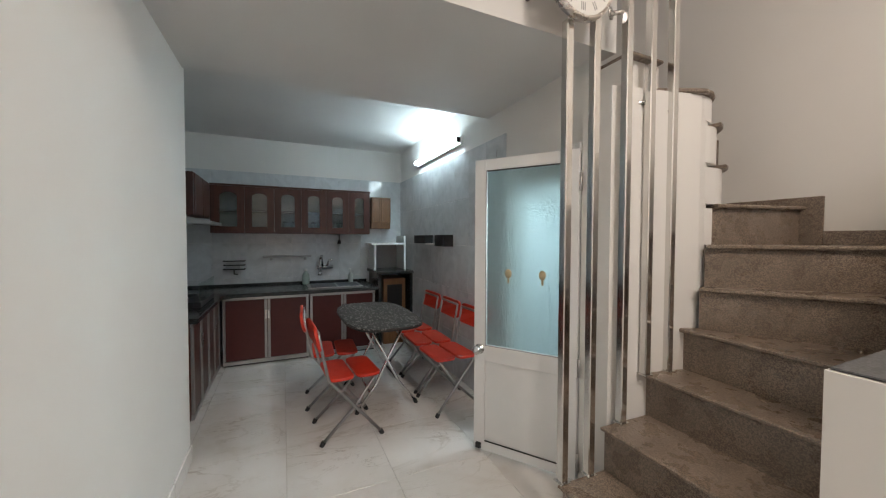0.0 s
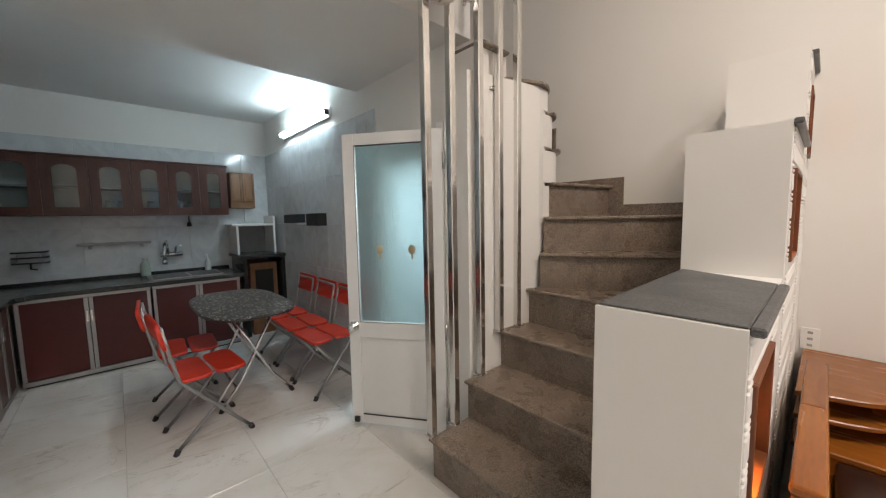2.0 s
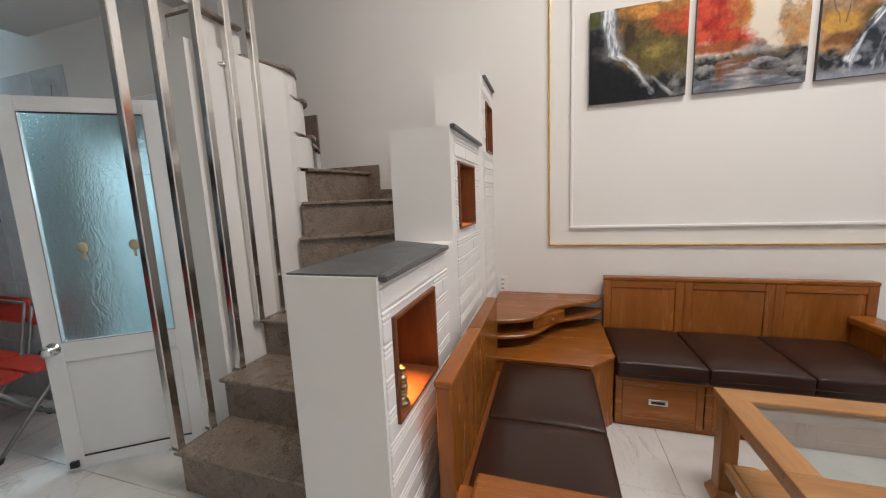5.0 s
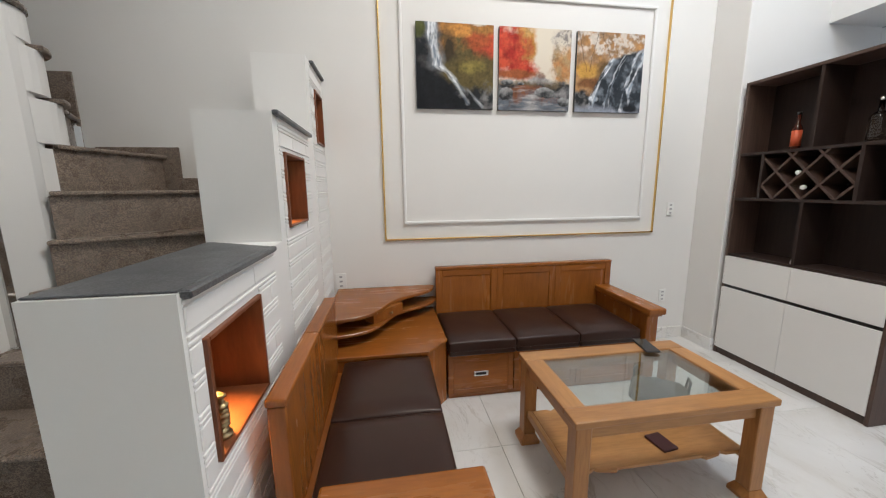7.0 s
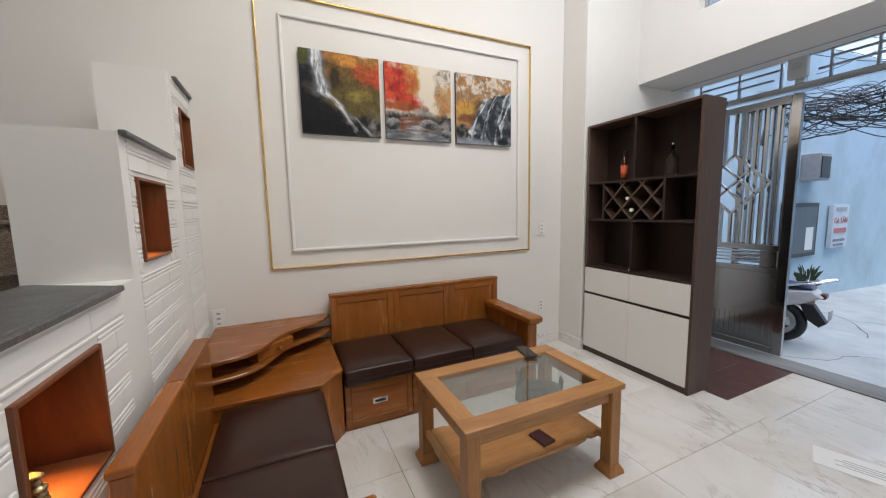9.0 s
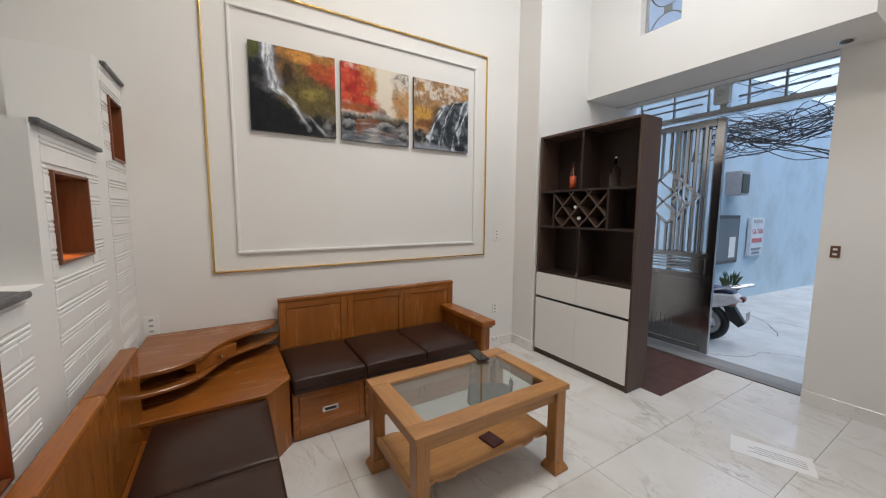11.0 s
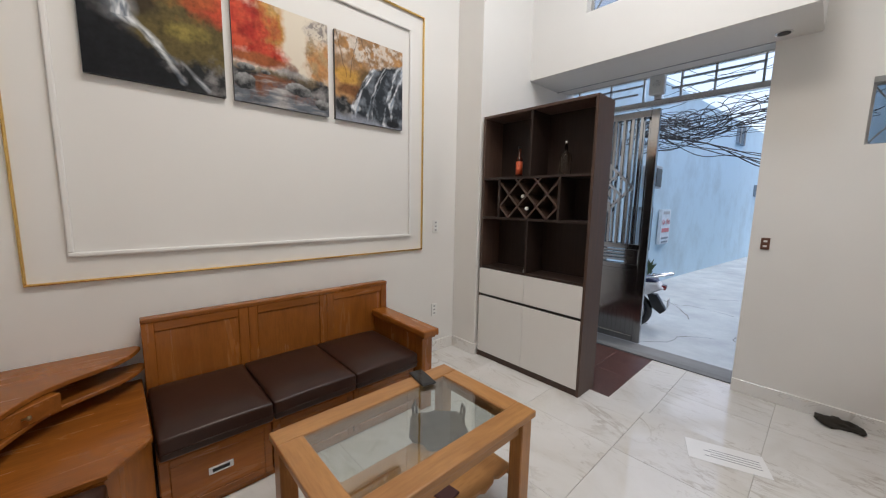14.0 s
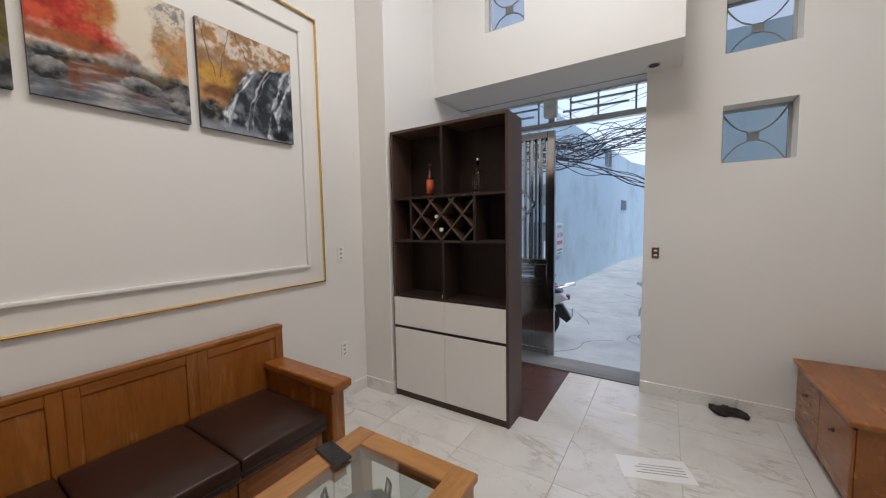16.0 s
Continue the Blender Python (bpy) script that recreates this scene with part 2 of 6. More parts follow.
def part(name, bm, mat, parent, label="", smooth=False):
    """One mesh under a thing or a part; the bmesh is in world metres."""
    o = ORIGIN[parent]
    bmesh.ops.translate(bm, verts=bm.verts, vec=-o)
    if smooth:
        for f in bm.faces:
            f.smooth = True
    ob = new(name, mesh_of(name, bm, mat))
    ob.parent = parent
    ORIGIN[ob] = o
    return tagged(ob, label)


def solo(name, bm, mat, label, category, group="", kind="", smooth=False):
    """A thing that is one mesh."""
    lo = Vector([min(v.co[i] for v in bm.verts) for i in range(3)])
    hi = Vector([max(v.co[i] for v in bm.verts) for i in range(3)])
    o = Vector(((lo.x + hi.x) / 2, (lo.y + hi.y) / 2, lo.z))
    bmesh.ops.translate(bm, verts=bm.verts, vec=-o)
    if smooth:
        for f in bm.faces:
            f.smooth = True
    ob = new(name, mesh_of(name, bm, mat))
    ob.location = o
    ORIGIN[ob] = o
    return tagged(ob, label, category, group, kind)


def box(x0, x1, y0, y1, z0, z1, bevel=0.0, bm=None, seg=1, mat=0):
    bm = bm or bmesh.new()
    x0, x1, y0, y1, z0, z1 = min(x0, x1), max(x0, x1), min(y0, y1), max(y0, y1), min(z0, z1), max(z0, z1)
    m = Matrix.LocRotScale(((x0 + x1) / 2, (y0 + y1) / 2, (z0 + z1) / 2), None, (x1 - x0, y1 - y0, z1 - z0))
    g = bmesh.ops.create_cube(bm, size=1, matrix=m)
    if bevel:
        edges = list({e for v in g["verts"] for e in v.link_edges})
        bmesh.ops.bevel(bm, geom=edges, offset=bevel, segments=seg, affect="EDGES", profile=0.5)
    return bm


def prism(points, z0, z1, bm=None, axis="z", bevel=0.0, seg=1):
    """A polygon in the plan (or, by axis, in another plane) pulled between two levels."""
    bm = bm or bmesh.new()
    put = {"z": lambda a, b, c: (a, b, c), "y": lambda a, b, c: (a, c, b), "x": lambda a, b, c: (c, a, b)}[axis]
    lo = [bm.verts.new(put(a, b, z0)) for a, b in points]
    hi = [bm.verts.new(put(a, b, z1)) for a, b in points]
    faces = [bm.faces.new(lo[::-1]), bm.faces.new(hi)]
    for i in range(len(points)):
        j = (i + 1) % len(points)
        faces.append(bm.faces.new((lo[i], lo[j], hi[j], hi[i])))
    bmesh.ops.recalc_face_normals(bm, faces=faces)
    if bevel:
        edges = [e for f in faces[:2] for e in f.edges]
        bmesh.ops.bevel(bm, geom=edges, offset=bevel, segments=seg, affect="EDGES", profile=0.5)
    return bm


def tube(points, r, bm=None, sides=10, caps=True):
    """A round bar along a bent line."""
    bm = bm or bmesh.new()
    pts = [Vector(p) for p in points]
    rings, up = [], None
    for i, p in enumerate(pts):
        d = ((pts[min(i + 1, len(pts) - 1)] - p).normalized() + (p - pts[max(i - 1, 0)]).normalized()).normalized()
        if up is None:
            up = d.orthogonal().normalized()
        up = (up - d * up.dot(d)).normalized()
        side = d.cross(up)
        rings.append([bm.verts.new(p + r * (math.cos(a) * up + math.sin(a) * side)) for a in (k * math.tau / sides for k in range(sides))])
    for a, b in zip(rings, rings[1:]):
        for k in range(sides):
            bm.faces.new((a[k], a[(k + 1) % sides], b[(k + 1) % sides], b[k])).smooth = True
    if caps:
        bm.faces.new(rings[0][::-1])
        bm.faces.new(rings[-1])
    return bm


def turned(profile, at, bm=None, sides=20, axis="z"):
    """A lathed body from (radius, height) steps."""
    bm = bm or bmesh.new()
    put = {"z": lambda a, b, c: (a, b, c), "y": lambda a, b, c: (a, -c, b), "x": lambda a, b, c: (-c, a, b)}[axis]
    rings = []
    for r, h in profile:
        rings.append([bm.verts.new(Vector(at) + Vector(put(r * math.cos(a), r * math.sin(a), h))) for a in (k * math.tau / sides for k in range(sides))])
    fs = []
    for a, b in zip(rings, rings[1:]):
        for k in range(sides):
            f = bm.faces.new((a[k], a[(k + 1) % sides], b[(k + 1) % sides], b[k]))
            f.smooth = True
            fs.append(f)
    fs.append(bm.faces.new(rings[0][::-1]))
    fs.append(bm.faces.new(rings[-1]))
    bmesh.ops.recalc_face_normals(bm, faces=fs)
    return bm


def cut_wall(x0, x1, y0, y1, z0, z1, holes, along="x"):
    """A wall in plain blocks round its openings; a hole is (from, to, low, high) along the wall."""
    bm = bmesh.new()
    lo, hi = (x0, x1) if along == "x" else (y0, y1)
    us = sorted({lo, hi, *(h[0] for h in holes), *(h[1] for h in holes)})
    zs = sorted({z0, z1, *(h[2] for h in holes), *(h[3] for h in holes)})
    us, zs = [u for u in us if lo <= u <= hi], [z for z in zs if z0 <= z <= z1]
    open_cell = lambda u, z: any(h[0] < u < h[1] and h[2] < z < h[3] for h in holes)
    cell = {}
    for i in range(len(us) - 1):
        for k in range(len(zs) - 1):
            cell[i, k] = not open_cell((us[i] + us[i + 1]) / 2, (zs[k] + zs[k + 1]) / 2)
    verts = {}

    def vert(u, d, z):
        key = (round(u, 5), round(d, 5), round(z, 5))
        if key not in verts:
            verts[key] = bm.verts.new((u, d, z) if along == "x" else (d, u, z))
        return verts[key]
    a, b = (y0, y1) if along == "x" else (x0, x1)
    fs = []
    for (i, k), solid in cell.items():
        if not solid:
            continue
        u0, u1, w0, w1 = us[i], us[i + 1], zs[k], zs[k + 1]
        for d in (a, b):
            fs.append(bm.faces.new([vert(u0, d, w0), vert(u1, d, w0), vert(u1, d, w1), vert(u0, d, w1)]))
        for near, quad in (((i - 1, k), (u0, u0, w0, w1)), ((i + 1, k), (u1, u1, w0, w1)), ((i, k - 1), (u0, u1, w0, w0)), ((i, k + 1), (u0, u1, w1, w1))):
            if not cell.get(near, False):
                p, q, r, s = quad
                if p == q:
                    fs.append(bm.faces.new([vert(p, a, r), vert(p, b, r), vert(p, b, s), vert(p, a, s)]))
                else:
                    fs.append(bm.faces.new([vert(p, a, r), vert(q, a, r), vert(q, b, r), vert(p, b, r)]))
    bmesh.ops.recalc_face_normals(bm, faces=fs)
    return bm


def setting(name, bm, mat, label, category="wall"):
    return solo(name, bm, mat, label, category, kind="structure")


# ---- the rooms ----
LX, RX = 0.06, 3.42          # the long walls of the sitting room
FY, SY, KY = -4.0, 1.59, 5.2  # front wall, edge of the low slab, back wall of the kitchen
KL, KR = -0.48, 2.17         # the long walls of the kitchen
TOP, SOFFIT, KTOP = 4.3, 2.39, 2.62
H = 0.226                    # one step
STEP, DROP = -3.03, 0.055     # edge of the sitting room floor, fall to the entrance
HEAD = 2.55                  # underside over the gate opening
floor = setting("floor", box(KL - 0.3, RX + 0.2, STEP, KY + 0.3, -0.5, -0.006), GROUT, "polished white marble floor tiles with beige veins", "floor")
landing = setting("landing", box(LX - 0.5, RX + 0.2, -4.2, STEP, -0.5, -DROP - 0.006), GROUT, "lower entrance floor of marble and dark red tiles", "floor")
setting("wall_east", cut_wall(RX, RX + 0.2, -4.12, 3.4, -0.2, TOP, [], "y"), WALL, "tall warm white painted plaster wall")
setting("wall_west", cut_wall(LX - 0.5, LX, FY, 2.81, -0.1, TOP, [], "y"), WALL, "plain warm white painted plaster wall")
setting("wall_front", cut_wall(LX - 0.5, RX, FY - 0.2, FY, -0.1, TOP, [(1.45, 3.13, -0.1, HEAD), (0.57, 0.97, 1.78, 2.185), (0.57, 0.97, 2.545, 2.95), (1.7, 3.0, 2.8, 3.7)]), WALL,
        "warm white front wall with gate opening and small windows")
setting("wall_over_gate", cut_wall(1.22, 3.13, -3.62, -3.5, HEAD - 0.02, TOP, [(2.27, 2.61, 2.95, 3.33)]), WALL, "white boxed-out wall above the gate opening")
bm = box(1.22, 1.34, FY, -3.62, HEAD - 0.02, TOP)
setting("wall_over_gate_side", bm, WALL, "white side of the boxed-out wall")
setting("shutter_slot", box(1.45, 3.13, FY - 0.004, FY + 0.008, HEAD - 0.024, HEAD - 0.001), GREY, "thin dark slot along the head of the opening", "trim")
for k, q in enumerate(((1.2, 1.4, -4.85, FY - 0.2, -0.5, 2.95), (3.4, 3.62, -4.85, FY - 0.2, -0.5, 2.95), (1.4, 3.4, -4.85, FY - 0.2, 2.75, 2.95))):
    setting(("wall_porch_right", "wall_porch_left", "porch_ceiling")[k], box(*q), WALL, "white plastered reveal round the gate", "ceiling" if k == 2 else "wall")
setting("soffit_over_gate", box(1.34, 3.13, FY, -3.62, HEAD - 0.02, 2.65), WALL, "white underside above the gate with one downlight", "ceiling")
setting("column", box(3.13, RX, FY, -2.82, -0.1, TOP, 0.004), WALL, "white square plastered corner column", "column")
setting("ceiling", box(LX - 0.5, RX + 0.2, -4.12, 3.4, TOP, TOP + 0.15), CEIL, "plain white ceiling of the tall sitting room", "ceiling")
setting("low_slab", box(LX - 0.002, 2.25, SY, 2.77, SOFFIT, 2.75), CEIL, "white underside of the low slab before the kitchen", "ceiling")
setting("wall_above_slab", box(LX, 2.0, SY + 0.004, SY + 0.15, 2.75, TOP), WALL, "white wall above the low slab")
setting("wall_stairwell_back", box(2.28, RX, 3.1, 3.3, 2.3, TOP), WALL, "white wall at the back of the stairwell")
setting("wall_stairwell_side", box(1.85, 2.0, SY + 0.15, 3.3, 2.75, TOP), WALL, "white wall at the side of the stairwell")
setting("kitchen_ceiling", box(KL - 0.2, 2.3, 2.77, KY + 0.2, KTOP, KTOP + 0.15), CEIL, "grey-white painted kitchen ceiling lit by a tube", "ceiling")
setting("wall_kitchen_back", box(KL - 0.2, KR + 0.2, KY, KY + 0.2, -0.1, KTOP), WALL, "white kitchen back wall above grey tiles")
setting("wall_kitchen_left", box(KL - 0.2, KL, 2.81, KY, -0.1, KTOP), WALL, "white kitchen side wall above grey tiles")
setting("wall_kitchen_return", box(KL - 0.2, LX - 0.5, 2.61, 2.81, -0.1, KTOP), WALL, "white kitchen wall beside the opening")
setting("wall_kitchen_right", cut_wall(KR, KR + 0.1, 1.70, KY, -0.1, KTOP, [(1.72, 2.42, 0.0, 1.93)], "y"), WALL, "grey tiled kitchen wall with the washroom doorway")
# the washroom behind the door, closed and lit by an added glowing box
setting("wall_washroom", box(3.3, RX, 1.7, 2.95, -0.1, 1.76), WTILE, "tiled washroom wall")
setting("wall_washroom_back", box(KR + 0.1, RX, 2.95, 3.1, -0.1, 2.3), WTILE, "tiled washroom back wall")
setting("ground", box(-60, 60, -80, 60, -0.9, -0.52), GREY, "grey ground round the houses", "ground")

# ---- the staircase ----
INNER = [(1.77, 1.47), (2.03, 1.46), (2.32, 1.45), (2.55, 1.42), (2.60, 1.34), (2.66, 1.34), (2.78, 1.36), (2.88, 1.42), (2.93, 1.56), (2.86, 1.82)]
OUTER = [(1.75, 0.50), (2.02, 0.50), (2.30, 0.50), (2.50, 0.50), (3.05, 0.50), (3.42, 0.57), (3.42, 1.22), (3.42, 1.70), (3.42, 2.4), (2.85, 3.1)]
stairs = thing("staircase", (1.75, 0.5, 0), "winding staircase clad in brown speckled granite", "staircase")


def line_shift(a, b, d):
    """The line a-b moved d to its left."""
    v = (Vector(b) - Vector(a)).normalized()
    n = Vector((-v.y, v.x)) * d
    return (a[0] + n.x, a[1] + n.y), (b[0] + n.x, b[1] + n.y)


for n in range(9):
    a, b = INNER[n], OUTER[n]
    c, d = INNER[n + 1], OUTER[n + 1]
    (a2, b2) = line_shift(a, b, 0.03)
    (c2, d2) = line_shift(c, d, 0.075)
    ring = [a, b, d2, c2]
    if n == 4:
        ring = [a, b, (3.42, 0.50), d2, c2]
    elif n == 3:
        ring = [a, b, (d2[0], 0.5), c2]
    elif n in (0, 1, 2):
        ring = [a, b, (d2[0], 0.5), c2]
    z = (n + 1) * H
    part("tread", prism(ring, z - 0.022, z, bevel=0.006), GRANITE, stairs)
    base = n * H
    r2 = line_shift(a, b, 0.05)
    part("riser", prism([a2, b2, r2[1], r2[0]], base, z - 0.022), GRANITE, stairs)
# the side of the stairs: a straight wall that turns into a round newel, each course ending under a tread
def newel(r, cx, cy, z0, z1, west=2.12, north=1.69):
    pts = [(west, 1.50), (cx, cy - r)] + [(cx + r * math.cos(a), cy + r * math.sin(a)) for a in (math.radians(-90 + 12 * k) for k in range(1, 14))]
    pts += [(cx - 0.1, cy + r), (cx - 0.1, north), (west, north)]
    return prism(pts, z0, z1)


newel_wall = setting("stair_newel_wall", newel(0.235, 2.66, 1.62, -0.1, 2.165), WALL, "white curved newel wall at the side of the stairs")
for k, shift in ((5, 0.07), (6, 0.165), (7, 0.15), (8, 0.09), (9, 0.035)):
    ring = [(2.66 + shift + 0.233 * math.cos(radians(a)), 1.62 + 0.233 * math.sin(radians(a))) for a in range(-90, 91, 10)]
    part("course", prism([(2.62, 1.40)] + ring + [(2.62, 1.85)], k * H + 0.001, min((k + 1) * H - 0.023, 2.164)), WALL, newel_wall)
for k, shift in ((7, 0.16), (8, 0.15), (9, 0.09)):
    a0, a1 = radians(-78), radians(10)
    arc = [(2.66 + shift + 0.262 * math.cos(a0 + (a1 - a0) * i / 8), 1.62 + 0.262 * math.sin(a0 + (a1 - a0) * i / 8)) for i in range(9)]
    part("tread", prism([(2.68 + shift, 1.62)] + arc, k * H - 0.022, k * H + 0.001, bevel=0.005), GRANITE, stairs)
setting("stair_side_wall", box(2.2, 2.47, 1.50, 1.69, 2.165, 2.318), WALL, "white wall under the upper treads")
up = prism([(2.42, 1.46), (2.66, 1.355)] + [(2.66 + 0.265 * math.cos(a), 1.62 + 0.265 * math.sin(a)) for a in (math.radians(-90 + 15 * k) for k in range(1, 10))] + [(2.42, 1.9)], 2.166, 2.19, bevel=0.006)
part("tread", up, GRANITE, stairs)
part("tread", prism([(2.2, 1.46), (2.45, 1.46), (2.51, 1.8), (2.2, 1.8)], 2.318, 2.34, bevel=0.006), GRANITE, stairs)
for k, (y0, y1, z0, z1) in enumerate(((0.5, 1.15, 6 * H, 6 * H + 0.08), (1.15, 1.64, 6 * H, 7 * H + 0.055), (1.70, 2.4, 7 * H, 9 * H + 0.055))):
    part("skirting", box(RX - 0.012, RX, y0, y1, z0, z1, 0.003), GRANITE, stairs)

# ---- steel posts beside the stairs ----
for x, y, z0, z1 in ((1.80, 1.475, H, SOFFIT), (1.96, 1.465, H, TOP), (2.155, 1.445, 2 * H, TOP), (2.315, 1.435, 3 * H, TOP), (2.47, 1.42, 3 * H, TOP)):
    p = thing("steel_post", (x, y, z0), "tall square polished steel post beside the stairs", "post", "posts beside the stairs")
    part("tube", box(x - 0.02, x + 0.02, y - 0.02, y + 0.02, z0, z1, 0.004), STEEL, p)
    part("foot_plate", box(x - 0.028, x + 0.028, y - 0.028, y + 0.028, z0, z0 + 0.006), STEEL, p)
    if z1 > 3:
        for zz in {1.96: (2.7, 3.4), 2.155: (2.51, 3.3), 2.315: (2.09, 3.3), 2.47: (2.06, 3.3)}[x]:
            arm = part("standoff", tube([(x - 0.01, y + 0.012, zz), (x - 0.06, 1.498, zz)], 0.012), STEEL, p)
            part("flange", tube([(x - 0.058, 1.492, zz), (x - 0.062, 1.5, zz)], 0.03, sides=16), STEEL, arm)

# ---- stepped partition with lit niches ----
partition = thing("partition_wall", (1.5, 0.2, 0), "stepped white partition with brick-pattern cladding and lit niches", "partition")
PB = [(1.50, 2.24, 1.146), (2.24, 2.95, 1.652), (2.95, RX, 2.094)]
NI = [(1.57, 1.925, 0.70, 1.02), (2.35, 2.70, 1.19, 1.51), (3.13, 3.375, 1.64, 1.96)]
PY0, PY1 = 0.215, 0.50
for (x0, x1, z1), (a, b, c, d) in zip(PB, NI):
    part("core", cut_wall(x0, x1, PY0, PY1 - 0.02, 0.0, z1, [(a, b, c, d)]), CLAD, partition)
    part("back", box(x0, x1, PY1 - 0.02, PY1, 0.0, z1), CLAD, partition)
    nb = part("niche_lining", box(a, b, PY1 - 0.03, PY1 - 0.021, c, d), NICHE, partition, "red-brown wooden niche lining")
    for q in ((a, a + 0.012, c, d), (b - 0.012, b, c, d), (a + 0.012, b - 0.012, c, c + 0.012), (a + 0.012, b - 0.012, d - 0.012, d)):
        part("niche_board", box(q[0], q[1], PY0 - 0.012, PY1 - 0.03, q[2], q[3], 0.002), NICHE, partition)
for x0, x1, z1 in PB:
    xl, xr = x0 + 0.008, min(x1, RX - 0.002) if x0 > 2.5 else 2.885
    if x0 < 2:
        xr = 2.085
        part("cap_slab", prism([(xl, PY0 + 0.001), (xr, PY0 + 0.001), (2.238, PY1 - 0.03), (2.238, PY1 - 0.004), (xl, PY1 - 0.004)], z1 + 0.001, z1 + 0.006, bevel=0.002), SLATE, partition, "dark grey stone cap slab")
    part("cap_edge", box(xl + (0.1 if x0 > 2.5 else 0.0), xr, PY0 - 0.024, PY0 + 0.001, z1 - 0.013, z1 + 0.006, 0.004), SLATE, partition, "dark grey stone cap slab")
# ---- raised strips of the cladding, in courses ----
COURSE = 0.094
for (x0, x1, z1), (a, b, c, d), pale in zip(PB, NI, (0, 1, 2)):
    left, right = (x0 + 0.012, x0 + 0.065, x0 + 0.075)[pale], (2.115, x1 - 0.085, x1 - 0.004)[pale]
    row = 0
    z = 0.02
    while z + 0.03 < z1:
        for lo, hi in ((z + 0.004, z + 0.060), (z + 0.064, z + 0.075), (z + 0.079, z + 0.090)):
            lo2, hi2 = lo, min(hi, z1 - 0.004)
            if hi2 - lo2 < 0.005:
                continue
            spans = [(left, right)]
            if hi2 > c - 0.004 and lo2 < d + 0.004:
                spans = [(left, a - 0.006), (b + 0.006, right)]
            for s, e in spans:
                cuts = [s] + ([c2 for c2 in (x0 + 0.13 * (row % 2) + 0.27 * i for i in range(1, 4)) if s + 0.03 < c2 < e - 0.03] if hi - lo > 0.03 else []) + [e]
                for p, q in zip(cuts, cuts[1:]):
                    if q - p > 0.02:
                        part("cladding_strip", box(p + 0.001, q - 0.001, PY0 - 0.005, PY0 + 0.002, lo2, hi2, 0.0025), CLAD, partition)
        z += COURSE
        row += 1
for (a, b, c, d), watts, deep in zip(NI, (0.85, 0.4, 0.2), (0.29, 0.30, 0.33)):
    sp = thing("niche_spotlight", ((a + b) / 2 - 0.04, deep, d - 0.012), "small warm spotlight recessed in the niche top", "spotlight", "niche lights")
    part("ring", turned([(0.022, -0.004), (0.022, 0.0), (0.016, 0.0)], ((a + b) / 2 - 0.04, deep, d - 0.0125)), BRASS, sp)
    part("bulb", turned([(0.015, -0.006), (0.015, -0.004)], ((a + b) / 2 - 0.04, deep, d - 0.0125)), glow("warm_bulb", (1, 0.55, 0.2), 25), sp)
    lamp_area("niche_light", ((a + b) / 2 - 0.04, deep, d - 0.022), 0.03, 0.03, watts * 1.15, (1, 0.5, 0.13), spread=60)

# ---- wall panel mouldings ----
def moulding(name, y0, y1, z0, z1, w, mat, label, proud=0.018):
    t = thing(name, (RX, (y0 + y1) / 2, z0), label, "moulding")
    for q in ((y0, y1, z0, z0 + w), (y0, y1, z1 - w, z1), (y0, y0 + w, z0 + w, z1 - w), (y1 - w, y1, z0 + w, z1 - w)):
        part("rail", box(RX - proud, RX, q[0], q[1], q[2], q[3], min(w, proud) * 0.35, seg=2), mat, t)
    return t


moulding("gold_moulding", -2.425, -0.185, 0.965, 2.82, 0.011, GOLD, "thin gilded rectangular moulding on the white wall")
moulding("white_moulding", -2.30, -0.33, 1.085, 2.70, 0.022, TRIM, "raised white rectangular moulding inside the gilded one")

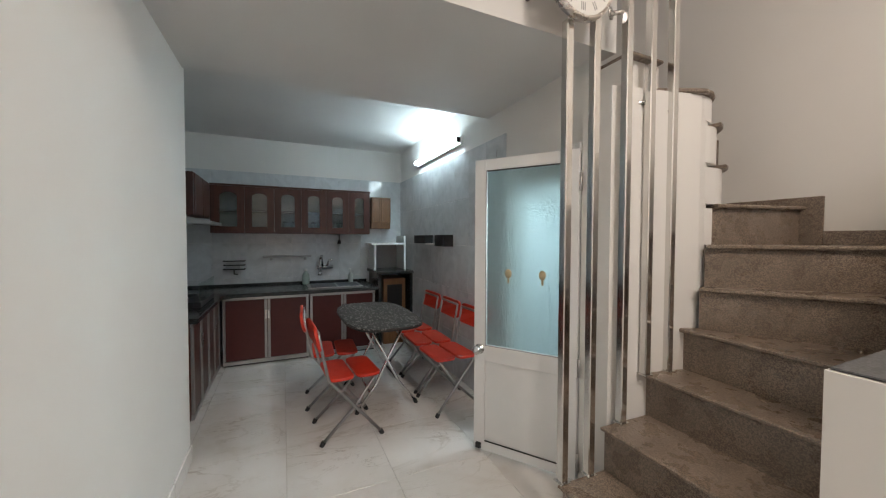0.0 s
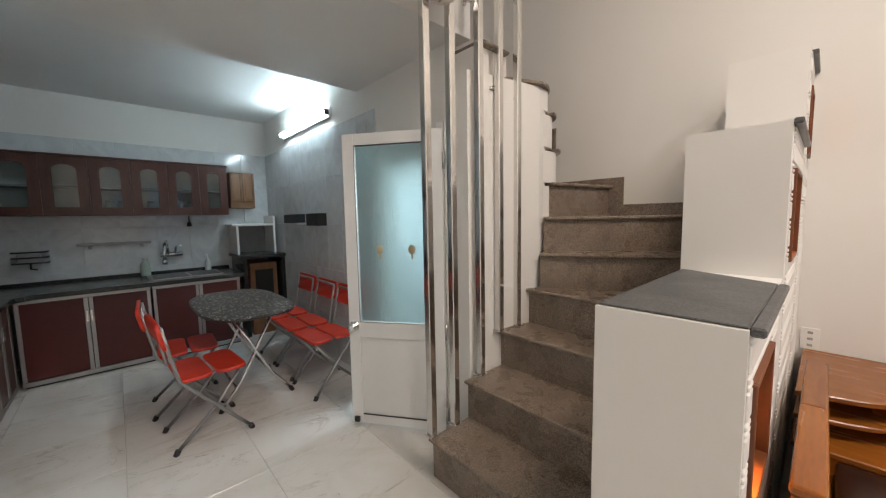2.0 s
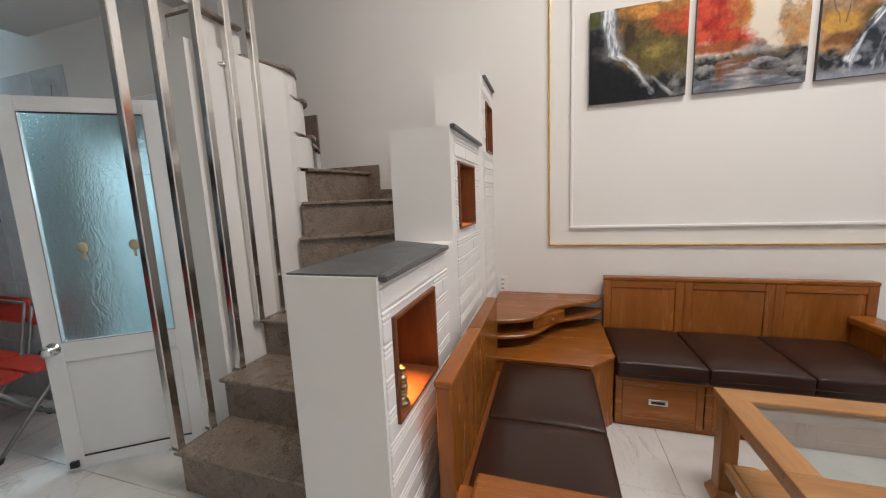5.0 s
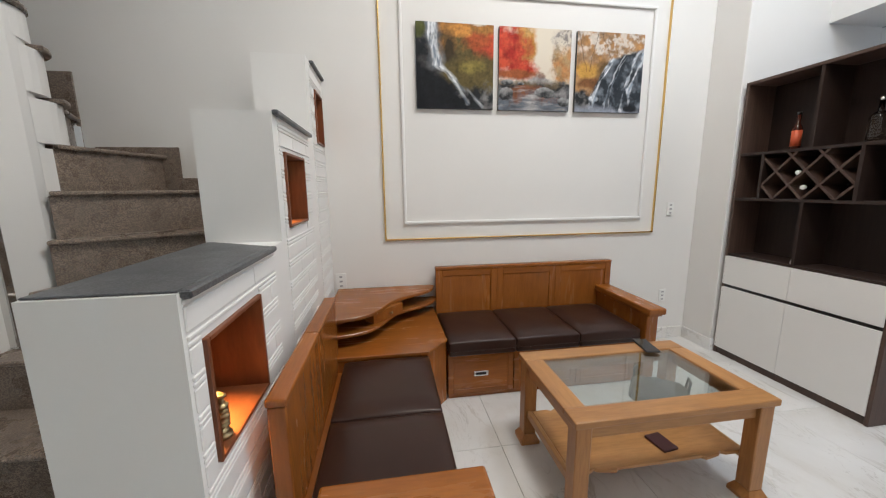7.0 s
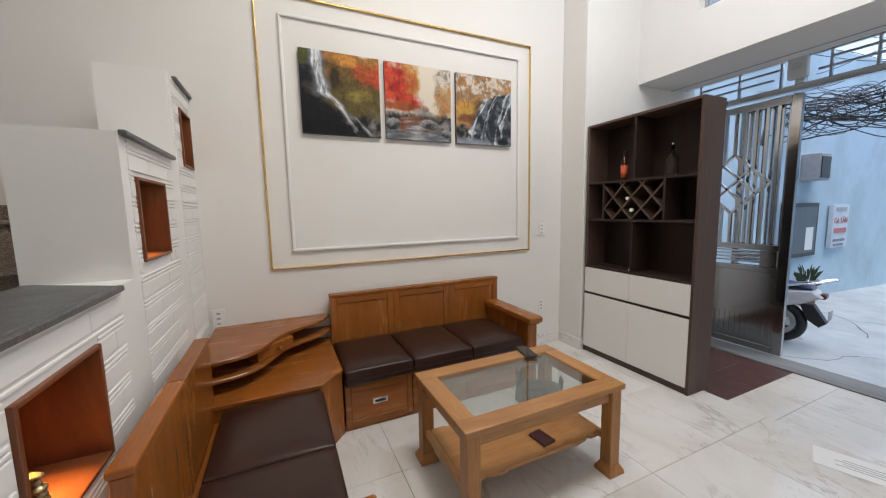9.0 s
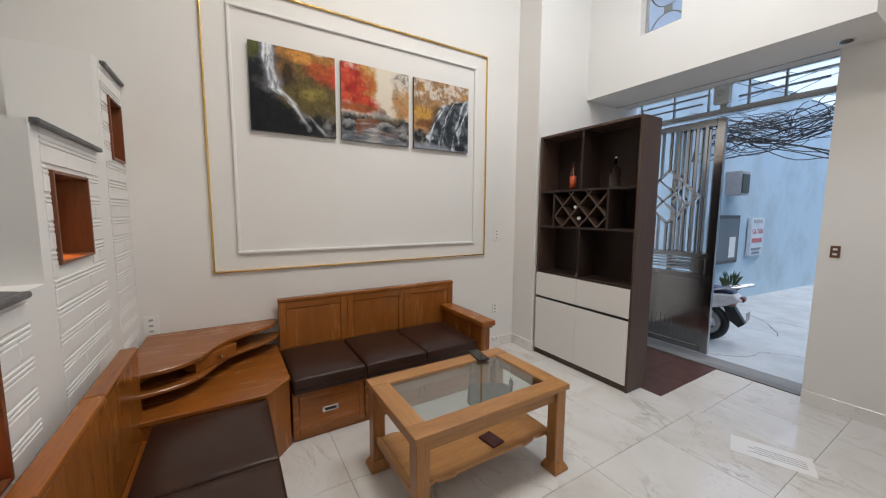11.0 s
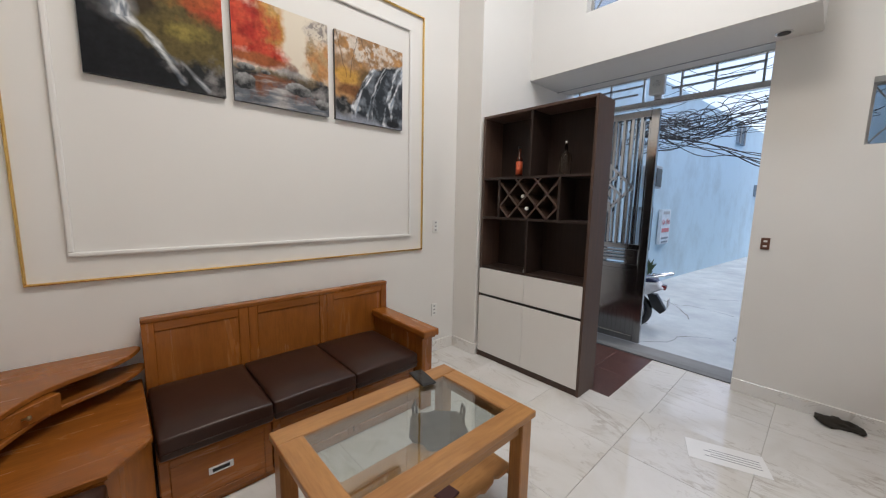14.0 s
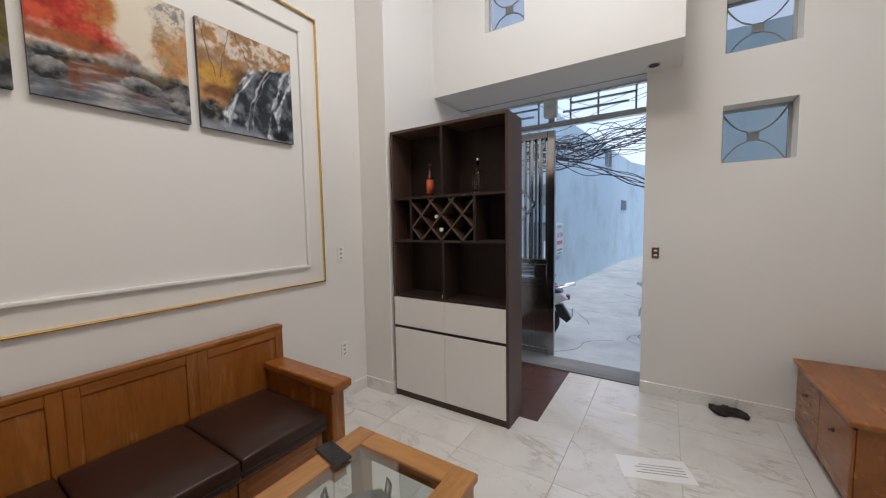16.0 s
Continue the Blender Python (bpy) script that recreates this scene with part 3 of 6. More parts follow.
# ---- L-shaped wooden sofa ----
def cushion(x0, x1, y0, y1, z0, z1, parent, name="seat_cushion"):
    bm = bmesh.new()
    nx, ny = 10, 10
    vs = {}
    for side, z in ((0, z0), (1, z1)):
        for i in range(nx + 1):
            for j in range(ny + 1):
                u, v = i / nx * 2 - 1, j / ny * 2 - 1
                edge = max(abs(u), abs(v))
                puff = 0.016 * (1 - u * u) * (1 - v * v) * (1 if side else 0) - (0.014 if side else 0.004) * max(0, (edge - 0.8) / 0.2) ** 2
                wob = 0.004 * noise.noise((x0 + i * 0.3, y0 + j * 0.3, side * 3.0))
                vs[side, i, j] = bm.verts.new((x0 + (x1 - x0) * i / nx, y0 + (y1 - y0) * j / ny, z + puff + wob * (1 - edge)))
    fs = []
    for side in (0, 1):
        for i in range(nx):
            for j in range(ny):
                q = [vs[side, i, j], vs[side, i + 1, j], vs[side, i + 1, j + 1], vs[side, i, j + 1]]
                fs.append(bm.faces.new(q))
    rim = [(i, 0) for i in range(nx)] + [(nx, j) for j in range(ny)] + [(i, ny) for i in range(nx, 0, -1)] + [(0, j) for j in range(ny, 0, -1)]
    for k in range(len(rim)):
        a, b = rim[k], rim[(k + 1) % len(rim)]
        fs.append(bm.faces.new([vs[0, a[0], a[1]], vs[0, b[0], b[1]], vs[1, b[0], b[1]], vs[1, a[0], a[1]]]))
    bmesh.ops.recalc_face_normals(bm, faces=fs)
    ends = [e for e in bm.edges if len(e.link_faces) == 2 and e.calc_face_angle(0) > 0.9]
    bmesh.ops.bevel(bm, geom=ends, offset=0.012, segments=3, affect="EDGES", profile=0.5)
    c = part(name, bm, LEATHER, parent, "dark brown leather seat cushion", smooth=True)
    zs = z0 + (z1 - z0) * 0.3
    part("piping", tube([(x0 - 0.001, y0 - 0.001, zs), (x1 + 0.001, y0 - 0.001, zs), (x1 + 0.001, y1 + 0.001, zs), (x0 - 0.001, y1 + 0.001, zs), (x0 - 0.001, y0 - 0.001, zs)], 0.003, sides=6), LEATHER, c)
    return c


def framed(axis, fixed, depth, u0, u1, z0, z1, parent, rail, mat_rail, mat_panel, name="panel"):
    """A framed and sunk panel in the plane at `fixed`, `depth` thick, facing the low side."""
    def bx(a, b, c, d, e, f):
        return box(c, d, a, b, e, f, 0.003) if axis == "x" else box(a, b, c, d, e, f, 0.003)
    for q in ((u0, u0 + rail, z0, z1), (u1 - rail, u1, z0, z1)):
        part("stile", bx(q[0], q[1], fixed, fixed + depth, q[2], q[3]), mat_panel, parent)
    for q in ((z0, z0 + rail), (z1 - rail, z1)):
        part("rail", bx(u0 + rail, u1 - rail, fixed, fixed + depth, q[0], q[1]), mat_rail, parent)
    return part(name, bx(u0 + rail, u1 - rail, fixed + depth * 0.14, fixed + depth * 0.9, z0 + rail, z1 - rail), mat_panel, parent)


SEAT = 0.42
sofa = thing("wooden_sofa", (2.8, -1.27, 0), "three-seat orange-brown wooden sofa with dark leather cushions and drawers", "sofa")
BX = 3.33
for k in range(3):
    y1 = -0.555 - k * 0.485
    framed("x", BX, 0.045, y1 - 0.485, y1, 0.30, 0.735, sofa, 0.05, OAK_Y, OAK, "back_panel")
part("top_rail", box(BX - 0.004, BX + 0.055, -2.012, -0.553, 0.735, 0.76, 0.006, seg=2), OAK_Y, sofa)
part("seat_deck", box(2.80, BX, -1.88, -0.555, 0.285, 0.31, 0.003), OAK_Y, sofa)
for k in range(3):
    y1 = -0.555 - k * 0.44
    d = framed("x", 2.80, 0.02, y1 - 0.437, y1 - 0.003, 0.03, 0.285, sofa, 0.035, OAK_Y, OAK_Y, "drawer_front")
    yc = y1 - 0.22
    h = part("drawer_pull", box(2.800, 2.806, yc - 0.05, yc + 0.05, 0.145, 0.18, 0.002), CHROME, d, "recessed chrome drawer pull")
    # black plate over the chrome, the shade of a recess as flat colour
    part("pull_recess", box(2.7985, 2.802, yc - 0.034, yc + 0.034, 0.155, 0.17), BLACK, d)
part("plinth", box(2.815, 3.3, -1.88, -0.56, 0.0, 0.03), OAK_Y, sofa)
part("side_board", box(2.81, BX, -0.566, -0.556, 0.03, 0.285), OAK, sofa)
part("arm_panel", box(2.82, BX, -1.985, -1.90, 0.0, 0.50, 0.004), OAK, sofa)
part("arm_post", box(2.75, 2.82, -1.985, -1.90, 0.0, 0.50, 0.005), OAK, sofa)
part("arm_rest", box(2.70, BX, -2.0, -1.875, 0.515, 0.56, 0.01, seg=2), OAK_X, sofa)
part("arm_rail", box(2.72, BX, -1.985, -1.89, 0.50, 0.515, 0.002), OAK_X, sofa)
for k in range(3):
    y1 = -0.56 - k * 0.44
    cushion(2.765, 3.32, y1 - 0.436, y1, 0.312, SEAT - 0.004, sofa)

bench = thing("wooden_sofa", (2.1, -0.12, 0), "two-seat orange-brown wooden sofa with dark leather cushions", "sofa")
for k in range(2):
    x0 = 1.72 + k * 0.49
    part("back_board", box(x0 + 0.001, x0 + 0.49, 0.096, 0.15, 0.30, 0.737, 0.004), OAK, bench)
    part("top_rail", box(x0 - 0.003 + 0.003 * k, x0 + 0.49, 0.092, 0.155, 0.737, 0.762, 0.007, seg=2), OAK_X, bench)
part("seat_deck", box(1.62, 2.62, -0.42, 0.09, 0.285, 0.31, 0.003), OAK_X, bench)
part("front_board", box(1.62, 2.62, -0.42, -0.40, 0.0, 0.285, 0.003), OAK_X, bench)
part("back_leg", box(1.72, 2.62, 0.10, 0.135, 0.0, 0.30, 0.003), OAK_X, bench)
part("arm_panel", box(1.545, 1.62, -0.42, 0.05, 0.0, 0.505, 0.004), OAK, bench)
part("arm_rest", box(1.50, 1.628, -0.47, 0.0, 0.505, 0.55, 0.01, seg=2), OAK_Y, bench)
cushion(1.63, 2.108, -0.418, 0.055, 0.312, SEAT, bench)
cushion(2.112, 2.625, -0.418, 0.055, 0.312, SEAT, bench)
part("back_rail", box(1.72, 2.70, 0.06, 0.096, 0.30, 0.335, 0.003), OAK_X, bench)

# ---- corner unit with wavy shelves ----
corner = thing("corner_cabinet", (3.0, -0.15, 0), "orange-brown wooden corner cabinet with wavy tiered shelves", "cabinet")
body = [(2.645, 0.17), (3.40, 0.17), (3.40, -0.54), (2.80, -0.545), (2.645, -0.41)]
part("body", prism(body, 0.0, 0.40, bevel=0.003), OAK, corner)
part("lower_top", prism([(2.64, 0.18), (3.41, 0.18), (3.41, -0.543), (2.79, -0.55), (2.64, -0.42)], 0.40, 0.425, bevel=0.005), OAK_Y, corner)


def wave(offset, z0, z1):
    pts = []
    a, b = Vector((2.70 + offset, 0.16)), Vector((3.40, -0.545 + offset))
    for k in range(33):
        u = k / 32
        p = a.lerp(b, u)
        n = Vector((-0.7, -0.7))
        s = 0.045 * math.sin(u * math.tau * 1.5 - 0.6) + 0.075 * math.sin(u * math.pi)
        pts.append((p.x + n.x * s, p.y + n.y * s))
    return prism([(3.41, 0.18), (2.70 + offset, 0.18)] + pts + [(3.41, -0.545 + offset)], z0, z1, bevel=0.004)


part("shelf", wave(0.0, 0.492, 0.512), OAK_Y, corner)
part("top", wave(0.015, 0.585, 0.608), OAK_Y, corner)
part("shelf_back", prism([(2.86, 0.17), (3.40, 0.17), (3.40, -0.36)], 0.425, 0.585), OAK, corner)
dr = prism([(2.885, -0.10), (3.075, -0.29), (3.13, -0.235), (2.94, -0.045)], 0.513, 0.584, bevel=0.003)
drawer = part("small_drawer", dr, OAK_X, corner)
part("drawer_knob", turned([(0.004, 0), (0.004, 0.012), (0.009, 0.014), (0.009, 0.022), (0.004, 0.025)], (2.978, -0.198, 0.55), axis="y", sides=12), BRASS, drawer, "round brass knob")

# ---- coffee table ----
table = thing("coffee_table", (2.13, -1.33, 0), "light brown wooden coffee table with inset glass top", "coffee table")
TX0, TX1, TY0, TY1, TZ = 1.83, 2.42, -1.785, -0.875, 0.485
fw = 0.095
for q, m in (((TX0, TX0 + fw, TY0, TY1), TABLE_Y), ((TX1 - fw, TX1, TY0, TY1), TABLE_Y), ((TX0 + fw, TX1 - fw, TY0, TY0 + fw), TABLE_X), ((TX0 + fw, TX1 - fw, TY1 - fw, TY1), TABLE_X)):
    part("top_rail", box(*q, TZ - 0.03, TZ, 0.005, seg=2), m, table)
pane = part("glass_top", box(TX0 + fw - 0.004, TX1 - fw + 0.004, TY0 + fw - 0.004, TY1 - fw + 0.004, TZ - 0.012, TZ - 0.006), PANE, table, "clear glass pane")
pane.visible_shadow = False
for sx, sy in ((TX0 + 0.045, TY0 + 0.045), (TX0 + 0.045, TY1 - 0.045), (TX1 - 0.045, TY0 + 0.045), (TX1 - 0.045, TY1 - 0.045)):
    leg = part("leg", box(sx - 0.033, sx + 0.033, sy - 0.033, sy + 0.033, 0.05, TZ - 0.03, 0.004), TABLE_Z, table)
    bm = bmesh.new()
    lo = [bm.verts.new((sx + a * 0.05, sy + b * 0.05, 0.0)) for a, b in ((-1, -1), (1, -1), (1, 1), (-1, 1))]
    l2 = [bm.verts.new((sx + a * 0.05, sy + b * 0.05, 0.018)) for a, b in ((-1, -1), (1, -1), (1, 1), (-1, 1))]
    hi = [bm.verts.new((sx + a * 0.033, sy + b * 0.033, 0.05)) for a, b in ((-1, -1), (1, -1), (1, 1), (-1, 1))]
    bm.faces.new(lo[::-1]); bm.faces.new(hi)
    for r1, r2 in ((lo, l2), (l2, hi)):
        for k in range(4):
            bm.faces.new((r1[k], r1[(k + 1) % 4], r2[(k + 1) % 4], r2[k]))
    part("foot", bm, TABLE_Z, leg)
for y in (TY0 + 0.03, TY1 - 0.05):
    part("apron", box(TX0 + 0.078, TX1 - 0.078, y, y + 0.02, TZ - 0.095, TZ - 0.03, 0.003), TABLE_X, table)
    part("stretcher", box(TX0 + 0.078, TX1 - 0.078, y, y + 0.022, 0.15, 0.19, 0.003), TABLE_X, table)
for x in (TX0 + 0.03, TX1 - 0.05):
    part("apron", box(x, x + 0.02, TY0 + 0.078, TY1 - 0.078, TZ - 0.095, TZ - 0.03, 0.003), TABLE_Y, table)
shelf = [(TX0 + 0.10, TY0 + 0.05), (TX1 - 0.10, TY0 + 0.05)]
edge = lambda x, s: [(x, TY0 + 0.05), (x, TY0 + 0.13), (x - s * 0.012, TY0 + 0.15), (x, TY0 + 0.17), (x + s * 0.012, TY0 + 0.24), (x, -1.33 - 0.2), (x, -1.33 + 0.2), (x + s * 0.012, TY1 - 0.24), (x, TY1 - 0.17), (x - s * 0.012, TY1 - 0.15), (x, TY1 - 0.13), (x, TY1 - 0.05)]
part("shelf", prism(edge(TX0 + 0.085, -1) + edge(TX1 - 0.085, 1)[::-1], 0.175, 0.192, bevel=0.003), TABLE_Y, table)

# ---- tall drinks cabinet ----
wine = thing("display_cabinet", (2.63, -2.95, 0), "tall dark walnut display cabinet with white lower doors", "cabinet")
WX0, WX1, WY, WD, WZ = 2.14, 3.11, -2.838, 0.245, 2.085
part("side_panel", box(WX0, WX0 + 0.02, WY - WD, WY, 0, WZ, 0.002), WALNUT, wine)
part("side_panel", box(WX1 - 0.02, WX1, WY - WD, WY, 0, WZ, 0.002), WALNUT, wine)
part("top", box(WX0 + 0.02, WX1 - 0.02, WY - WD, WY, WZ - 0.02, WZ, 0.002), WALNUT, wine)
part("back", box(WX0 + 0.02, WX1 - 0.02, WY - WD, WY - WD + 0.01, 0.05, WZ - 0.02), WALNUT_SHADED, wine)
part("plinth", box(WX0 + 0.02, WX1 - 0.02, WY - WD + 0.01, WY - 0.01, 0, 0.05), WALNUT, wine)
S1, S2, S3 = 0.81, 1.24, 1.565
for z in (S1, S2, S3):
    part("shelf", box(WX0 + 0.02, WX1 - 0.02, WY - WD + 0.01, WY - 0.002, z, z + 0.018, 0.001), WALNUT_SHADED, wine)
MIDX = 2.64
part("divider", box(MIDX - 0.009, MIDX + 0.009, WY - WD + 0.01, WY - 0.003, S3 + 0.018, WZ - 0.02), WALNUT_SHADED, wine)
part("divider", box(MIDX - 0.009, MIDX + 0.009, WY - WD + 0.01, WY - 0.003, S1 + 0.018, S2), WALNUT_SHADED, wine)
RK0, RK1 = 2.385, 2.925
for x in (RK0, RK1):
    part("divider", box(x - 0.009, x + 0.009, WY - WD + 0.01, WY - 0.003, S2 + 0.018, S3), WALNUT_SHADED, wine)
zl, zh = S2 + 0.018, S3
hh, ww = zh - zl, RK1 - RK0 - 0.018


def slat_line(x0, z0, x1, z1):
    v = Vector((x1 - x0, z1 - z0)).normalized()
    n = Vector((-v.y, v.x)) * 0.007
    return [(x0 + n.x, z0 + n.y), (x0 - n.x, z0 - n.y), (x1 - n.x, z1 - n.y), (x1 + n.x, z1 + n.y)]


cells = 3
step = ww / cells
for k in range(-1, 3):
    for s in (1, -1):
        # diagonals of the rack, clipped to its frame
        x0, z0 = RK0 + 0.009 + step * (k + 0.5), zl
        x1, z1 = x0 + 2 * step * 0.83, zh
        if s < 0:
            x0, x1 = RK0 + RK1 - x0, RK0 + RK1 - x1
        (xa, za), (xb, zb) = ((x0, z0), (x1, z1))
        lo, hi = RK0 + 0.009, RK1 - 0.009
        t0 = max(0.0, min((lo - xa) / (xb - xa), (hi - xa) / (xb - xa)))
        t1 = min(1.0, max((lo - xa) / (xb - xa), (hi - xa) / (xb - xa)))
        if t1 - t0 > 0.1:
            part("rack_slat", prism(slat_line(xa + (xb - xa) * t0, za + (zb - za) * t0, xa + (xb - xa) * t1, za + (zb - za) * t1), WY - 0.2, WY - 0.006 - (0.001 if s > 0 else 0), axis="y"), WALNUT, wine)
for x0, x1 in ((WX0 + 0.021, MIDX - 0.001), (MIDX + 0.001, WX1 - 0.002)):
    part("drawer_front", box(x0, x1, WY - 0.018, WY, 0.583, 0.808, 0.002), WHITE_LAM, wine, "white laminate drawer front")
    part("door", box(x0, x1, WY - 0.018, WY, 0.052, 0.56, 0.002), WHITE_LAM, wine, "white laminate cabinet door")
part("carcass", box(WX0 + 0.02, WX1 - 0.02, WY - WD + 0.01, WY - 0.019, 0.05, S1), WALNUT, wine)
# black filler strip: the gap's shade, put in as colour
part("grip_channel", box(WX0 + 0.021, WX1 - 0.002, WY - 0.019, WY - 0.008, 0.56, 0.583), BLACK, wine, "black strip painting the shade of the gap between drawers and doors")

# ---- lamps of the sitting room, high on the ceiling ----
for x, y, power, tint in ((1.7, -2.4, 17, (0.98, 0.99, 1.0)), (1.6, -1.1, 26, (1, 0.84, 0.67))):
    l = thing("ceiling_lamp", (x, y, TOP), "round white ceiling lamp giving bright light", "lamp", "ceiling lamps")
    part("housing", turned([(0.44, -0.05), (0.44, 0.0)], (x, y, TOP), sides=40), WHITE, l)
    part("diffuser", turned([(0.41, -0.06), (0.42, -0.05)], (x, y, TOP), sides=40), glow("lamp_diffuser", (1, 0.97, 0.92), 1.4), l)
    lamp_area("ceiling_light", (x, y, TOP - 0.07), 0.8, 0.8, power, tint)
# ---- kitchen tube ----
tl = thing("tube_light", (KR, 3.9, 2.33), "lit fluorescent tube on a white wall batten", "lamp")
part("batten", box(KR - 0.03, KR, 3.22, 4.43, 2.285, 2.375, 0.004), WHITE, tl)
part("tube", tube([(KR - 0.055, 3.24, 2.33), (KR - 0.055, 4.41, 2.33)], 0.014), glow("tube_glow", (0.7, 0.92, 1.0), 27), tl)
for y in (3.23, 4.42):
    part("lamp_holder", box(KR - 0.07, KR - 0.03, y - 0.012, y + 0.012, 2.305, 2.35, 0.003), BLACK if y < 4 else WHITE, tl)

# ---- wall clock above the stairs ----
clock = thing("wall_clock", (1.83, 1.444, 2.38), "round white wall clock hung against the steel posts", "clock")
CC = (1.83, 1.415, 2.565)
part("case", turned([(0.191, -0.029), (0.194, -0.01), (0.188, 0.006), (0.178, 0.008), (0.173, 0.0)], CC, axis="y", sides=48), metal("clock_rim", (0.75, 0.7, 0.66), 0.25), clock, "pale rose metal rim")
part("dial", turned([(0.173, -0.02), (0.173, 0.001)], CC, axis="y", sides=48), WHITE, clock)
for k in range(12):
    a = k * math.tau / 12
    bm = bmesh.new()
    for d in ((-0.006, 0.006) if k % 3 else (-0.01, 0.0, 0.01)):
        m = Matrix.Translation((CC[0], CC[1] - 0.002, CC[2])) @ Matrix.Rotation(a, 4, "Y") @ Matrix.Translation((d, 0, 0.138))
        bmesh.ops.create_cube(bm, size=1, matrix=m @ Matrix.Diagonal((0.0045, 0.001, 0.036, 1)))
    part("numeral", bm, GREY, clock)
for a, l, w in ((40, 0.09, 0.007), (200, 0.13, 0.005)):
    bm = bmesh.new()
    bmesh.ops.create_cube(bm, size=1, matrix=Matrix.Translation((CC[0], CC[1] - 0.004, CC[2])) @ Matrix.Rotation(radians(a), 4, "Y") @ Matrix.Translation((0, 0, l / 2)) @ Matrix.Diagonal((w, 0.001, l, 1)))
    part("clock_hand", bm, BLACK, clock)

# ---- washroom door, standing ajar ----
door = thing("washroom_door", (2.10, 1.69, 0), "white aluminium washroom door with frosted glass, standing ajar", "door")
DL = 0.635
rot = Matrix.Translation((2.105, 1.69, 0)) @ Matrix.Rotation(math.atan2(2.205 - 1.69, 1.742 - 2.105), 4, "Z")


def dbox(u0, u1, d0, d1, z0, z1, bevel=0.002):
    bm = box(u0, u1, d0, d1, z0, z1, bevel)
    bm.transform(rot)
    return bm


for q in ((0.0, 0.075, 0.02, 1.885), (DL - 0.075, DL, 0.02, 1.885), (0.075, DL - 0.075, 1.815, 1.885), (0.075, DL - 0.075, 0.60, 0.70), (0.075, DL - 0.075, 0.02, 0.075)):
    part("frame_bar", dbox(q[0], q[1], -0.018, 0.018, q[2], q[3]), DOOR_WHITE, door)
part("floor_bolt", dbox(DL - 0.055, DL - 0.02, 0.018, 0.035, 0.03, 0.065), BLACK, door)
part("lower_panel", dbox(0.075, DL - 0.075, -0.008, 0.008, 0.075, 0.60), DOOR_WHITE, door)
part("bead", dbox(0.075, DL - 0.075, 0.008, 0.016, 0.075, 0.083), BLACK, door)
gl = part("frosted_pane", dbox(0.075, DL - 0.075, -0.004, 0.004, 0.70, 1.815, 0), FROST, door, "rippled frosted glass pane")
gl.visible_shadow = False
for q in ((0.075, 0.081, 0.70, 1.815), (DL - 0.081, DL - 0.075, 0.70, 1.815), (0.081, DL - 0.081, 0.70, 0.706), (0.081, DL - 0.081, 1.809, 1.815)):
    part("gasket", dbox(q[0], q[1], 0.005, 0.0185, q[2], q[3], 0), BLACK if q[2] > 1.8 else GREY, door)
for u in (0.2, 0.41):
    bm = turned([(0.004, 0), (0.022, 0.001), (0.022, 0.002), (0.004, 0.003)], (0, 0, 0), axis="y", sides=16)
    bm.transform(rot @ Matrix.Translation((u, 0.008, 1.17)) @ Matrix.Diagonal((1, 1, 1.3, 1)) @ Matrix.Rotation(math.pi, 4, "Z"))
    box(-0.006, 0.006, 0.004, 0.007, -0.06, -0.02, bm=(b2 := bmesh.new()))
    b2.transform(rot @ Matrix.Translation((u, 0, 1.17)))
    tmp = bpy.data.meshes.new("stem")
    b2.to_mesh(tmp)
    b2.free()
    bm.from_mesh(tmp)
    part("glass_sticker", bm, plastic("beige_sticker", (0.5, 0.42, 0.26), 0.6), door, "small beige gourd-shaped sticker")
for s in (1, -1):
    bm = turned([(0.032, 0.018), (0.032, 0.023), (0.012, 0.024), (0.012, 0.045), (0.024, 0.05), (0.028, 0.062), (0.024, 0.075), (0.008, 0.08)], (0, 0, 0), axis="y", sides=20)
    bm.transform(rot @ Matrix.Translation((DL - 0.04, 0, 0.675)) @ Matrix.Rotation(math.pi if s > 0 else 0, 4, "Z"))
    part("knob", bm, CHROME, door, "round chrome door knob")
for z in (0.12, 0.66, 1.70):
    bm = tube([(-0.008, 0.012, z - 0.05), (-0.008, 0.012, z + 0.05)], 0.009)
    bm.transform(rot)
    part("hinge", bm, ALU, door)
jam = thing("door_frame", (2.14, 2.05, 0), "white aluminium door frame at the washroom doorway", "door frame")
for y in ((1.70, 1.745), (2.395, 2.42)):
    part("jamb", box(2.115, KR + 0.1, y[0], y[1], 0, 1.93, 0.003), DOOR_WHITE, jam)
part("head", box(2.115, KR + 0.1, 1.745, 2.395, 1.895, 1.93, 0.003), DOOR_WHITE, jam)
# unseen glowing box and area light, added to brighten the frosted pane from behind
wl = thing("washroom_lamp", (3.28, 2.2, 1.6), "unseen glowing box added behind the frosted door", "lamp")
part("body", box(3.24, 3.3, 1.95, 2.45, 1.6, 1.68, 0.01), glow("washroom_glow", (0.75, 0.97, 1.0), 7), wl)
lamp_area("washroom_light", (3.22, 2.2, 1.6), 0.1, 0.4, 4, (0.87, 0.97, 1.0), (0, 60, 0))
setting("washroom_ceiling", box(KR + 0.1, RX, 1.72, 2.95, 1.76, 1.78), CEIL, "washroom ceiling", "ceiling")

